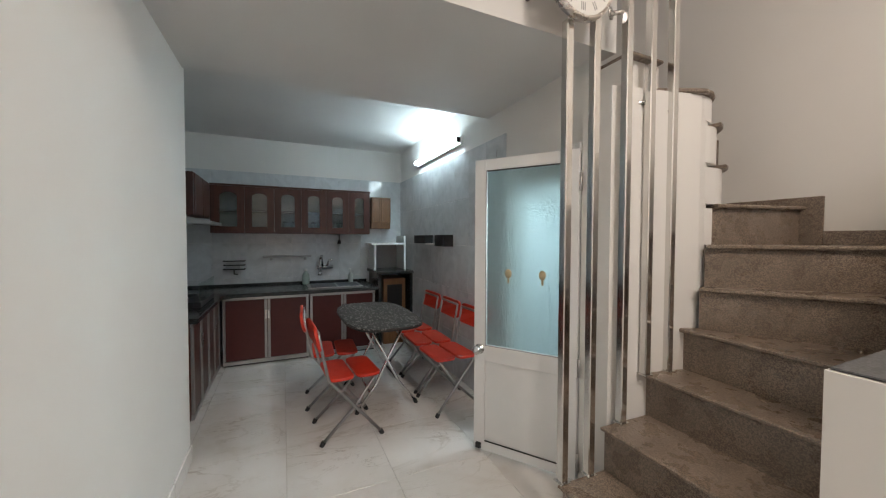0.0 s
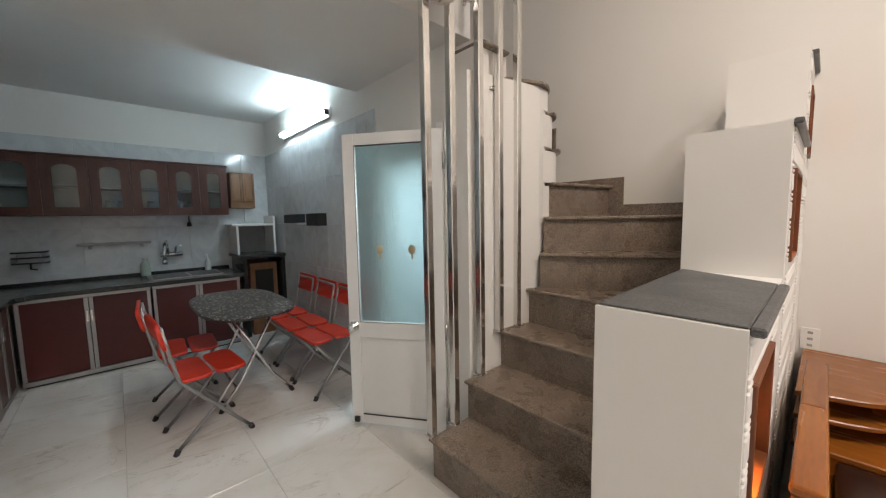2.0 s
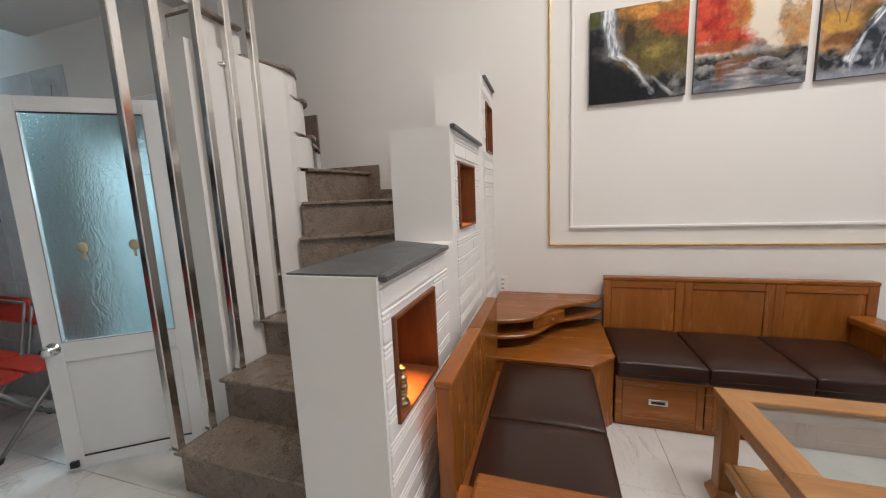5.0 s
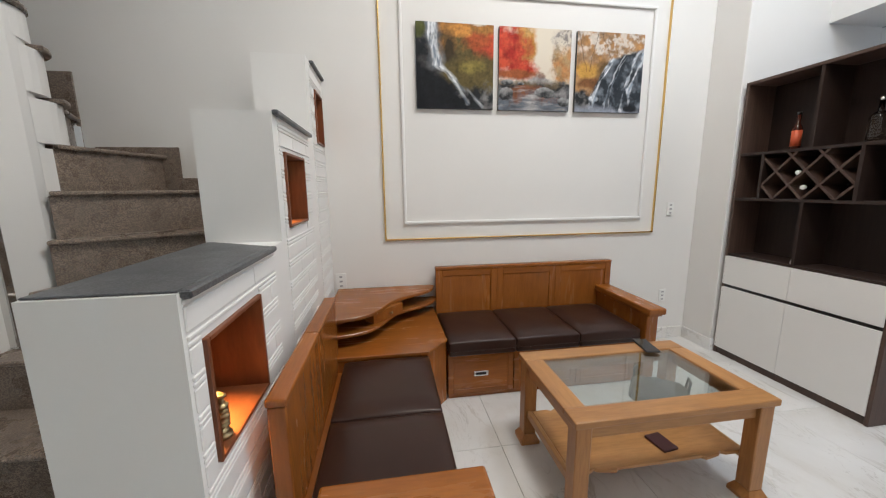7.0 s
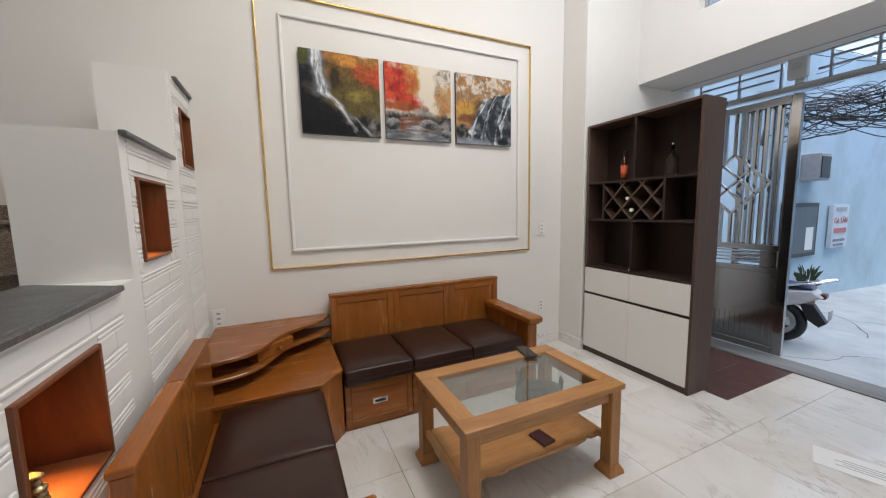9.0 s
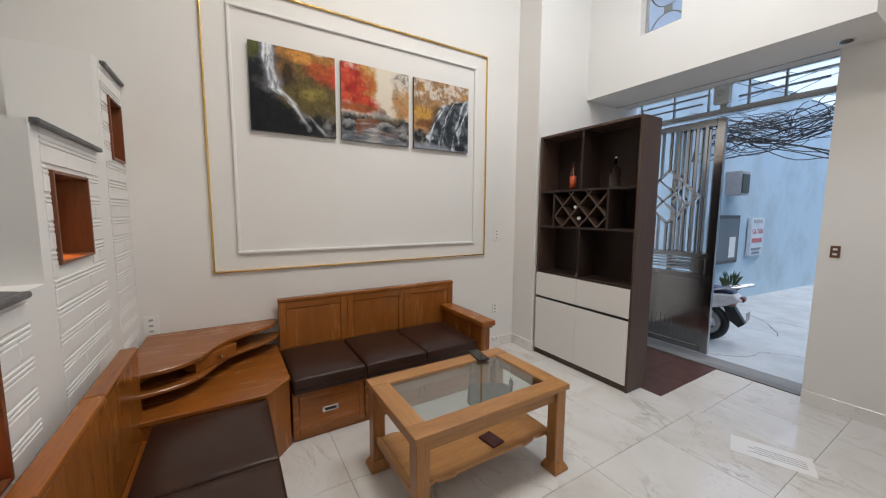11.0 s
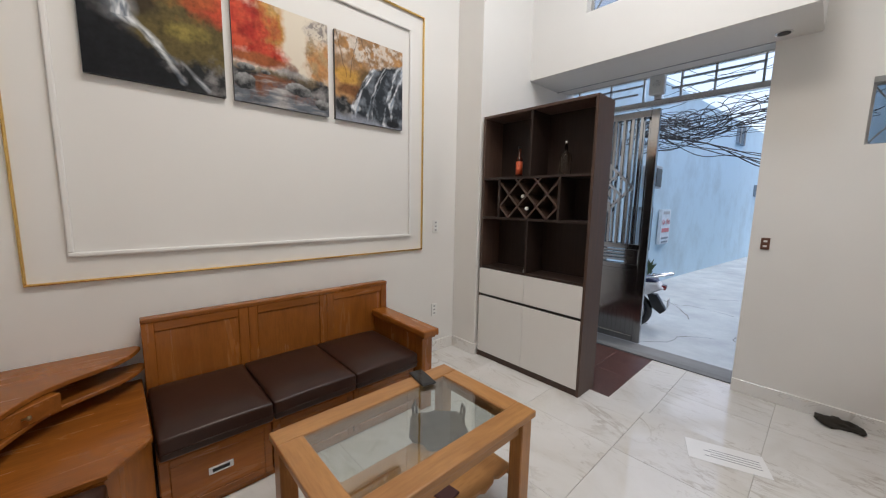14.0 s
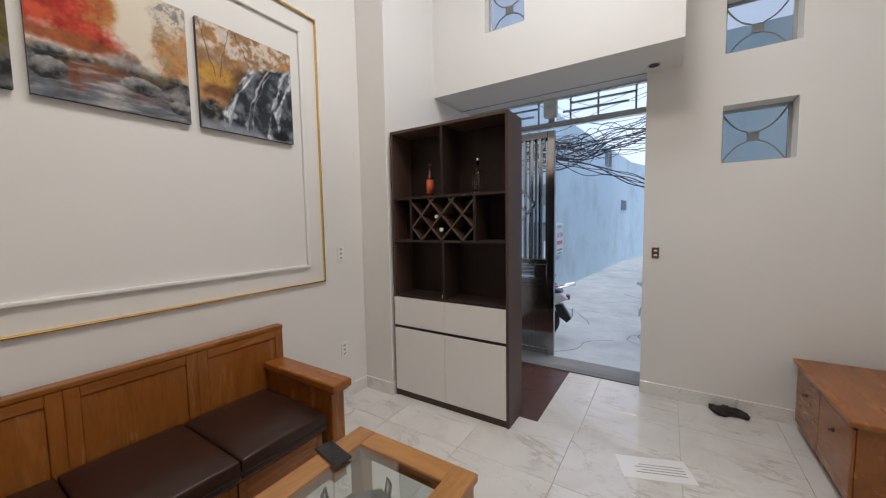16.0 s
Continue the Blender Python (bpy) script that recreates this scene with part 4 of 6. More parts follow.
# ---- three waterfall canvases ----
def canvas_colour(k, u, v):
    """Autumn woods with falls and a rocky river: canvas k, u to the viewer's right and v upwards, both 0 to 1."""
    w = u + k
    n = lambda s, o=0.0, d=4: noise.fractal(Vector((w * s, v * s, o)), 0.8, 2.0, d)

    def mixc(a, b, t):
        t = min(1.0, max(0.0, t))
        return tuple(x + (y - x) * t for x, y in zip(a, b))

    def blob(cu, cv, ru, rv):
        return 2.4 - 2.4 * math.hypot((u - cu) / ru, (v - cv) / rv) + 0.7 * n(6, 2.0)
    speck = n(26, 7.0, 5)
    olive, orange, rust = (0.13, 0.12, 0.028), (0.5, 0.2, 0.035), (0.3, 0.09, 0.02)
    red, tan, pale = (0.42, 0.035, 0.022), (0.42, 0.26, 0.1), (0.74, 0.68, 0.58)
    dark = (0.022, 0.024, 0.026)
    rock = mixc(dark, (0.25, 0.24, 0.24), 0.12 + 1.2 * n(6, 9.0, 5))
    def ribbon(pts, width):
        """How deep a place lies inside a stream along the points, widths in canvas sizes."""
        best = -1.0
        for (ax, ay, aw), (bx, by, bw) in zip(pts, pts[1:]):
            dx, dy = bx - ax, by - ay
            t = min(1.0, max(0.0, ((u - ax) * dx + (v - ay) * dy) / (dx * dx + dy * dy)))
            best = max(best, width * (aw + (bw - aw) * t) * (1 + 0.55 * n(5, 3.0, 2)) - math.hypot(u - ax - t * dx, v - ay - t * dy))
        return best
    if k == 0:
        c = mixc((0.13, 0.1, 0.035), (0.42, 0.19, 0.045), (v - 0.66) * 3 + 0.9 * n(4, 3.0))
        c = mixc(c, (0.5, 0.07, 0.03), blob(1.0, 0.76, 0.3, 0.16))
        c = mixc(c, (0.45, 0.1, 0.03), blob(0.78, 0.82, 0.24, 0.12) * 0.8)
        c = mixc(c, (0.62, 0.28, 0.06), blob(0.57, 0.92, 0.17, 0.1))
        c = mixc(c, (0.24, 0.19, 0.05), blob(0.72, 0.5, 0.2, 0.1) * 0.8)
        c = mixc(c, (0.7, 0.62, 0.5), blob(0.8, 1.02, 0.16, 0.05))
        c = mixc(c, (0.05, 0.035, 0.018), blob(0.42, 0.72, 0.13, 0.2) * 0.8)
        c = mixc(c, (0.03, 0.028, 0.016), 0.14 - 0.35 * speck)
        cliff = mixc((0.016, 0.018, 0.022), (0.13, 0.125, 0.12), 0.1 + 0.9 * n(5, 6.0))
        c = mixc(c, cliff, (0.36 - u + 0.12 * n(5, 4.0)) * 9)
        c = mixc(c, (0.09, 0.1, 0.03), blob(0.03, 0.92, 0.12, 0.12))
        c = mixc(c, rock, (0.34 - 0.06 * u + 0.1 * n(5, 5.0) - v) * 12)
        c = mixc(c, (0.012, 0.013, 0.016), (0.62 - 0.62 * u - v + 0.06 * n(5, 1.0)) * 9 * (1 if u < 0.66 else 0.2))
        water = mixc((0.2, 0.23, 0.28), (0.8, 0.82, 0.85), 0.6 + 1.1 * noise.fractal(Vector((u * 30, v * 6, 3.4) if v > 0.5 else ((u + 1.15 * v) * 22, (u - v) * 5, 3.4)), 0.7, 2.0, 3))
        c = mixc(c, (0.3, 0.32, 0.35), min(0.6, 5 * ribbon(((0.2, 1.05, 0.1), (0.24, 0.6, 0.14)), 1.0)))
        c = mixc(c, water, 26 * ribbon(((0.19, 1.05, 0.085), (0.21, 0.75, 0.07), (0.27, 0.53, 0.05)), 1.0))
        c = mixc(c, water, 22 * ribbon(((0.25, 0.53, 0.05), (0.42, 0.42, 0.04), (0.54, 0.27, 0.045), (0.62, 0.22, 0.02)), 1.0))
        c = mixc(c, water, 22 * ribbon(((0.55, 0.24, 0.02), (0.66, 0.08, 0.035)), 1.0))
        c = mixc(c, water, 22 * ribbon(((0.66, 0.24, 0.02), (0.76, 0.13, 0.03), (0.86, 0.03, 0.03)), 1.0))
    elif k == 1:
        c = mixc((0.75, 0.68, 0.56), (0.66, 0.58, 0.48), 0.9 - v)
        c = mixc(c, (0.34, 0.32, 0.31), (0.47 - 0.5 * abs(u - 0.56) - v + 0.03 * n(9, 1.0)) * 30)
        right = mixc((0.5, 0.24, 0.09), (0.42, 0.28, 0.14), 0.5 + n(8, 3.0))
        c = mixc(c, right, blob(0.93, 0.56, 0.26, 0.3) * (0.8 if n(16, 3.3) < 0.0 else 1.2))
        c = mixc(c, (0.36, 0.32, 0.3), (blob(0.9, 0.9, 0.24, 0.15) - 0.4) * (1 if n(20, 1.2) > 0 else 0.3))
        c = mixc(c, mixc((0.58, 0.28, 0.06), (0.5, 0.3, 0.1), 0.4 + n(9, 8.0)), blob(0.34, 0.78, 0.2, 0.4))
        c = mixc(c, mixc((0.4, 0.03, 0.02), (0.6, 0.09, 0.04), n(8, 4.0) + 0.4), max(0, blob(0.08, 0.72, 0.36, 0.4)) + max(0, blob(0.36, 0.5, 0.2, 0.16)))
        c = mixc(c, (0.3, 0.09, 0.03), blob(0.25, 0.44, 0.4, 0.07))
        c = mixc(c, (0.06, 0.03, 0.02), (0.04 - 0.3 * speck) * (0.9 if c[0] < 0.6 else 0.0))
        c = mixc(c, (0.13, 0.1, 0.06), (0.38 + 0.05 * n(8, 1.0) - v) * 14)
        c = mixc(c, rock, (0.34 + 0.08 * n(6, 5.0) - v) * 14 * (0.4 + abs(u - 0.4) * 2))
        river = mixc((0.2, 0.08, 0.04), (0.13, 0.145, 0.17), (0.24 - v) * 8 + n(6, 2.0))
        river = mixc(river, (0.42, 0.4, 0.39), 0.7 * noise.fractal(Vector((u * 5, v * 34, 2.0)), 0.8, 2.0, 3) + 0.75 * math.exp(-((u - 0.46) / 0.09) ** 2) * (v < 0.2))
        c = mixc(c, river, (0.33 + 0.03 * n(7, 7.0) - v - 0.5 * max(0.0, abs(u - 0.4) - 0.16)) * 22)
        for cu, cv, ru, rv in ((0.1, 0.2, 0.17, 0.1), (0.66, 0.22, 0.19, 0.09), (0.93, 0.12, 0.16, 0.08), (0.12, 0.34, 0.12, 0.05), (0.3, 0.33, 0.07, 0.03)):
            lit = mixc((0.03, 0.032, 0.034), (0.4, 0.4, 0.4), (v - cv) / rv * 0.6 + 0.35 + 0.5 * n(12, 4.0))
            c = mixc(c, lit, blob(cu, cv, ru, rv) * 5 - 3.2)
    else:
        c = mixc((0.36, 0.22, 0.12), (0.42, 0.22, 0.08), 0.4 + 1.2 * n(5, 3.0))
        c = mixc(c, (0.66, 0.58, 0.5), max(0, n(9, 2.6) + 0.15) * 2.4 * max(0.0, min(1, (v - 0.55) * 4 + u - 0.5)))
        c = mixc(c, (0.5, 0.28, 0.06), blob(0.16, 0.52, 0.24, 0.12) * 0.8)
        c = mixc(c, (0.12, 0.075, 0.03), blob(0.42, 0.5, 0.14, 0.2) * 0.8)
        c = mixc(c, (0.2, 0.09, 0.035), blob(0.28, 0.36, 0.3, 0.08) * 0.9)
        c = mixc(c, (0.06, 0.04, 0.022), 0.04 - 0.3 * speck)
        for cu, tilt in ((0.13, -0.3), (0.22, 0.2), (0.55, -0.5)):
            c = mixc(c, (0.05, 0.035, 0.028), (0.007 - abs(u - cu - tilt * (v - 0.6) - 0.02 * n(5, 4.4))) * 130 * (1 if v > 0.5 else 0))
        c = mixc(c, rock, (0.3 - 0.3 * abs(u - 0.1) + 0.05 * n(6, 5.0) - v) * 16)
        top = 0.52 + 0.36 * math.sqrt(max(0.0, u - 0.32))
        left = 0.2 + 0.36 * max(0.0, (v - 0.14) / 0.6) ** 1.5
        body = min(1.0, max(0.0, (u - left + 0.02 * n(9, 3.1)) * 25)) * min(1.0, max(0.0, (top + 0.03 * n(8, 1.7) - v) * 30))
        c = mixc(c, mixc((0.03, 0.036, 0.044), (0.17, 0.19, 0.22), 0.2 + 1.2 * n(7, 6.0)), body)
        water = mixc((0.3, 0.35, 0.42), (0.8, 0.82, 0.85), 0.55 + 1.2 * noise.fractal(Vector(((u - left) * 34, v * 5, 3.4)), 0.7, 2.0, 3))
        for off, wide in ((0.025, 0.028), (0.075, 0.02), (0.2, 0.012), (0.235, 0.007), (0.36, 0.02), (0.41, 0.026)):
            bend = left * (1 - off * 1.1) + (0.22 + off) * off * 1.1 + off
            c = mixc(c, water, body * (wide * (1 + 1.6 * n(6, off * 20, 3)) - abs(u - bend - 0.03 * n(5, 5.0 + off * 9, 3))) * 38)
        c = mixc(c, water, blob(0.27, 0.17, 0.1, 0.05) - 0.2)
        c = mixc(c, (0.27, 0.29, 0.34), (0.12 + 0.04 * n(8, 1.0) - 0.08 * u - v) * 14)
        c = mixc(c, (0.02, 0.022, 0.026), blob(0.85, 0.05, 0.14, 0.05))
    grain = 0.95 + (0.14 * n(38, 5.5, 3) + 0.3 * n(9, 8.5, 3) if c[0] < 0.6 else 0.0)
    return tuple(min(0.85, max(0.004, x * grain)) for x in c)


def canvas_material():
    m = Mat("printed_canvas", (0.5, 0.5, 0.5), 0.5, spec=0.15)
    a = m.t.nodes.new("ShaderNodeVertexColor")
    a.layer_name = "print"
    m.color(a.outputs[0]).bump(m.noise(400, 2), 0.05, 0.001)
    return m.m


CANVAS = canvas_material()
for k, (y1, y0) in enumerate(((-0.445, -1.005), (-1.047, -1.602), (-1.65, -2.2))):
    art = thing("canvas_picture", (RX, (y0 + y1) / 2, 1.92), ("waterfall and autumn forest print on a frameless canvas", "river with red autumn trees on a frameless canvas", "broad waterfall in autumn woods on a frameless canvas")[k], "picture", "three canvases on the wall")
    part("stretcher", box(RX - 0.024, RX, y0 + 0.001, y1 - 0.001, 1.921, 2.489), BLACK, art)
    N = 150
    verts, faces, cols = [], [], []
    for j in range(N + 1):
        for i in range(N + 1):
            verts.append((RX - 0.026, y1 + (y0 - y1) * i / N, 1.92 + 0.57 * j / N))
            cols.append((*canvas_colour(k, i / N, j / N), 1.0))
    for j in range(N):
        for i in range(N):
            q = j * (N + 1) + i
            faces.append((q, q + N + 1, q + N + 2, q + 1))
    me = bpy.data.meshes.new("print")
    me.from_pydata([Vector(v) - ORIGIN[art] for v in verts], [], faces)
    layer = me.color_attributes.new("print", "FLOAT_COLOR", "POINT")
    layer.data.foreach_set("color", np.array(cols, dtype=np.float32).ravel())
    me.materials.append(CANVAS)
    face = new("print", me)
    face.parent = art

# ---- sockets and switches ----
def plate(name, axis, at, w, h, label, holes, mat=WHITE, dark=BLACK):
    x, y, z = at
    t = thing(name, at, label, "socket" if "socket" in name else "switch")
    s = lambda a, b, c, d, n0, n1: box(x - n1, x - n0, y + a, y + b, z + c, z + d, 0.0015) if axis == "x" else box(x + a, x + b, y + n0, y + n1, z + c, z + d, 0.0015)
    part("plate", s(-w / 2, w / 2, -h / 2, h / 2, 0.0, 0.009), mat, t)
    for (a, b) in holes:
        part("insert", s(a - 0.011, a + 0.011, b - 0.007, b + 0.007, 0.008, 0.011), dark, t)
    return t


plate("wall_socket", "x", (RX, 0.155, 0.665), 0.075, 0.12, "white double wall socket above the corner cabinet", [(0, 0.035), (0, 0.0), (0, -0.035)], WHITE, GREY)
plate("wall_socket", "x", (RX, -2.58, 1.16), 0.06, 0.11, "white wall socket on the plastered wall", [(0, 0.033), (0, 0.0), (0, -0.033)], WHITE, GREY)
plate("wall_socket", "x", (RX, -2.58, 0.40), 0.06, 0.11, "white wall socket low on the plastered wall", [(0, 0.033), (0, 0.0), (0, -0.033)], WHITE, GREY)
plate("light_switch", "y", (1.362, FY, 1.115), 0.05, 0.085, "open brown switch box with white rockers", [(0, 0.018), (0, -0.018)], plastic("brown_box", (0.12, 0.05, 0.03), 0.5), WHITE)

# ---- marble skirting ----
for k, q in enumerate(((LX, 1.45, FY, FY + 0.012), (3.118, RX - 0.012, -2.82, -2.808), (RX - 0.012, RX, -2.82, -2.012), (3.118, 3.13, -3.9, -2.82), (LX, LX + 0.012, STEP, 2.81))):
    setting("baseboard" if k == 0 else "baseboard.%03d" % k, box(*q, -DROP if k == 0 else 0, 0.1 - (DROP if k == 0 else 0), 0.002), MARBLE_WHITE, "white marble skirting with beige veins", "baseboard")

# ---- low wooden cabinet by the front wall ----
tv = thing("low_cabinet", (0.3, -3.5, -DROP), "low orange-brown wooden cabinet standing against the wall", "cabinet")
part("body", box(LX + 0.013, 0.51, -3.93, -3.07, -0.01, 0.40, 0.004), OAK_Y, tv)
part("top", box(LX + 0.013, 0.545, -3.95, -3.05, 0.40, 0.43, 0.008, seg=2), OAK_Y, tv)
part("plinth", box(LX + 0.03, 0.49, -3.91, -3.09, -DROP, -0.01), OAK_Y, tv)
for y0, y1 in ((-3.92, -3.505), (-3.495, -3.08)):
    d = part("door", box(0.51, 0.525, y0, y1, 0.01, 0.38, 0.003), OAK_Y, tv)
    part("knob", turned([(0.005, 0), (0.005, 0.012), (0.011, 0.014), (0.011, 0.022)], (0.547, (y0 + y1) / 2, 0.27), axis="x", sides=12), BLACK, d)

# ---- small things in the sitting room ----
ph = thing("smartphone", (2.36, -1.45, TZ), "black smartphone lying on the coffee table", "phone")
m = pose(2.365, -1.585, TZ, 0, 0, 79)
bm = box(-0.038, 0.038, -0.078, 0.078, 0.001, 0.010, 0.003); bm.transform(m)
part("case", bm, BLACK, ph)
bm = box(-0.035, 0.035, -0.074, 0.074, 0.0095, 0.0108); bm.transform(m)
part("screen", bm, plastic("screen_glass", (0.01, 0.01, 0.012), 0.06), ph)
bag = bmesh.new()
bmesh.ops.create_icosphere(bag, subdivisions=4, radius=1)
for v in bag.verts:
    up, wide = v.co.z, 1.0 - 0.25 * v.co.z
    ears = 0.035 * max(0.0, v.co.z) * abs(v.co.x) ** 2
    v.co = Vector((v.co.x * 0.145 * (1.0 + 0.12 * up), v.co.y * 0.075 * wide, max(-0.75, up) * 0.085 + 0.065 + ears))
    v.co += v.normal * 0.022 * noise.fractal(v.co * 17, 0.8, 2.0, 3)
    v.co = pose(2.255, -1.60, 0.193, 0, 0, 44) @ v.co
    v.co.z = max(v.co.z, 0.1935)
for sx in (-0.12, 0.12):
    p = pose(2.255, -1.60, 0.193, 0, 0, 44)
    tube([p @ Vector((sx, 0.01, 0.13)), p @ Vector((sx * 1.06, 0.0, 0.18)), p @ Vector((sx * 0.96, -0.01, 0.2)), p @ Vector((sx * 0.9, -0.012, 0.14))], 0.007, bag, 6)
solo("cloth_bag", bag, plastic("black_cloth", (0.008, 0.0085, 0.009), 0.9), "crumpled black cloth bag standing on the table shelf", "bag", smooth=True)
pouch = box(-0.055, 0.055, -0.04, 0.04, 0, 0.012, 0.004, seg=2)
pouch.transform(pose(2.01, -1.41, 0.1925, 0, 0, 8))
solo("leather_pouch", pouch, plastic("maroon_leather", (0.05, 0.012, 0.012), 0.5), "flat dark red pouch lying on the table shelf", "pouch")
solo("wall_hook", turned([(0.016, 0.0), (0.016, 0.012), (0.01, 0.014), (0.01, 0.03), (0.018, 0.033), (0.018, 0.04)], (1.655, SY, 2.52), axis="y", sides=14), GREY, "small grey knob screwed into the slab edge", "hook")
rag = bmesh.new()
bmesh.ops.create_icosphere(rag, subdivisions=4, radius=1)
for v in rag.verts:
    v.co = Vector((v.co.x * 0.115, v.co.y * 0.045 + 0.02 * math.sin(v.co.x * 4), max(v.co.z, -0.4) * 0.04 + 0.018))
    v.co += v.normal * 0.03 * noise.fractal(v.co * 18, 0.8, 2.0, 3)
    v.co = pose(0.87, -3.92, -DROP, 0, 0, 172) @ v.co
    v.co.z = max(0.001 - DROP, v.co.z)
solo("cloth_rag", rag, plastic("dark_cloth", (0.035, 0.03, 0.024), 0.9), "crumpled dark floor rag beside the skirting", "rag", smooth=True)
sheet = thing("floor_notice", (1.30, -2.87, 0), "white paper notice with grey lines lying flat on the floor", "paper")
FAINT = plastic("faint_ink", (0.3, 0.3, 0.32), 0.3)
m = pose(1.31, -2.9, 0.0005, 0, 0, 20)
bm = box(-0.18, 0.18, -0.095, 0.095, 0, 0.0012); bm.transform(m)
part("sheet", bm, plastic("floor_paper", (0.8, 0.8, 0.8), 0.12, 0.02), sheet)
for k in range(4):
    bm = box(-0.15, 0.1 - 0.03 * (k % 2), 0.035 - k * 0.022, 0.041 - k * 0.022, 0.001, 0.0017); bm.transform(m)
    part("text_line", bm, FAINT, sheet)

# ---- bottles in the drinks cabinet ----
def bottle(x, y, z, h, mat, label, body=0.03, cap=BLACK, lab=None):
    b = thing("bottle", (x, y, z), label, "bottle", "bottles in the cabinet")
    part("glass", turned([(body * 0.9, 0), (body, 0.008), (body, h * 0.56), (body * 0.85, h * 0.62), (0.012, h * 0.7), (0.011, h * 0.92)], (x, y, z)), mat, b)
    part("cap", turned([(0.0125, h * 0.92), (0.0125, h)], (x, y, z), sides=12), cap, b)
    if lab:
        part("label", turned([(body + 0.001, h * 0.1), (body + 0.001, h * 0.52)], (x, y, z)), lab, b)


bottle(2.83, -2.97, S3 + 0.018, 0.25, plastic("amber_red_glass", (0.06, 0.014, 0.008), 0.1), "slim bottle with a bright orange-red label", 0.027, BLACK, plastic("orange_label", (0.7, 0.13, 0.05), 0.4))
bottle(2.42, -2.97, S3 + 0.018, 0.25, glass("smoky_bottle_glass", (0.5, 0.42, 0.36), 0.04), "squat smoky glass bottle with a silver neck band", 0.042, CHROME, None)
for x, z in ((2.70, 1.43), (2.66, 1.335)):
    b = thing("wine_bottle", (x, WY - 0.1, z), "dark wine bottle lying in the lattice rack", "bottle", "bottles in the rack")
    part("glass", tube([(x, WY - 0.19, z), (x, WY - 0.03, z)], 0.012), BOTTLE_DARK, b)
    part("cap", tube([(x, WY - 0.03, z), (x, WY - 0.012, z)], 0.014), WHITE, b, "white foil cap")
solo("small_cap", turned([(0.014, 0), (0.016, 0.012), (0.012, 0.024), (0.004, 0.026)], (2.665, WY - 0.04, S1 + 0.018)), WHITE, "tiny white stopper lying on the cabinet shelf", "stopper")
random.seed(5)
steps, h = [(0.022, 0.0), (0.022, 0.01)], 0.01
while h < 0.11:
    r = random.uniform(0.009, 0.019)
    steps += [(r * 0.6, h + 0.002), (r, h + 0.005), (r, h + 0.01), (r * 0.6, h + 0.013)]
    h += 0.014
fig = turned(steps, (1.655, 0.235, 0.7125), sides=14)
for v in fig.verts:
    v.co += Vector((0.008, 0.006, 0)) * noise.noise(v.co * 60) * min(1.0, (v.co.z - 0.7125) * 40)
solo("gold_ornament", fig, BRASS, "small dull gold stacked-coin ornament standing in the niche", "ornament")

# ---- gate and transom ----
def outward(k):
    """A scale of k about the mean camera place, so what lies beyond the front wall still fits the view."""
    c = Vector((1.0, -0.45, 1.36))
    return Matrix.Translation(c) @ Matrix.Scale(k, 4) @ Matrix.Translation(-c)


GY = -4.2
gate = thing("steel_gate", (2.65, GY, 0), "closed stainless steel gate leaf with bars and a solid foot panel", "gate")
GX0, GX1, GZ = 2.19, 3.10, 2.25
gb = lambda x0, x1, z0, z1, d=0.02, b=0.003: box(x0, x1, GY - d, GY + d, z0, z1, b)
for q in ((GX0, GX0 + 0.07, 0.03, GZ), (GX1 - 0.06, GX1, 0.03, GZ)):
    part("stile", gb(*q), GATE_STEEL, gate)
for z0, z1 in ((GZ - 0.06, GZ), (0.95, 1.0), (0.75, 0.80), (0.03, 0.09)):
    part("rail", gb(GX0 + 0.07, GX1 - 0.06, z0, z1, 0.017), GATE_STEEL, gate)
part("foot_panel", gb(GX0 + 0.07, GX1 - 0.06, 0.09, 0.75, 0.004, 0), GATE_STEEL, gate)
gx = GX0 + 0.07
step_x = (GX1 - 0.06 - gx) / 10
dm = (gx + step_x * 5, 1.55)
for k in range(1, 10):
    x = gx + k * step_x
    half = 0.27 - abs(x - dm[0])
    for z0, z1 in (((1.0, dm[1] - half), (dm[1] + half, GZ - 0.06)) if half > 0.02 else ((1.0, GZ - 0.06),)):
        part("bar", box(x - 0.011, x + 0.011, GY - 0.011, GY + 0.011, z0, z1), GATE_STEEL, gate)


def bar_xz(a, b, r=0.011):
    v = (Vector(b) - Vector(a)).normalized()
    n = Vector((-v.y, v.x)) * r
    return prism([(a[0] + n.x, a[1] + n.y), (a[0] - n.x, a[1] - n.y), (b[0] - n.x, b[1] - n.y), (b[0] + n.x, b[1] + n.y)], GY - 0.012, GY + 0.012, axis="y")


R = 0.27
cor = [(dm[0], dm[1] + R), (dm[0] + R, dm[1]), (dm[0], dm[1] - R), (dm[0] - R, dm[1])]
for k in range(4):
    part("diamond_bar", bar_xz(cor[k], cor[(k + 1) % 4]), GATE_STEEL, gate)
for f1 in (1 / 3, 2 / 3):
    lerp = lambda p, q, t: (p[0] + (q[0] - p[0]) * t, p[1] + (q[1] - p[1]) * t)
    part("diamond_bar", bar_xz(lerp(cor[0], cor[1], f1), lerp(cor[3], cor[2], f1), 0.009), GATE_STEEL, gate)
part("diamond_bar", bar_xz(lerp(cor[0], cor[3], 0.5), lerp(cor[1], cor[2], 0.5), 0.009), GATE_STEEL, gate)
for k in range(4):
    z = 0.83 + k * 0.032
    part("bar", gb(gx, GX1 - 0.06, z, z + 0.014, 0.009, 0), GATE_STEEL, gate)
part("lock_box", gb(GX0 + 0.075, GX0 + 0.2, 0.80, 0.95, 0.025), GATE_STEEL, gate)
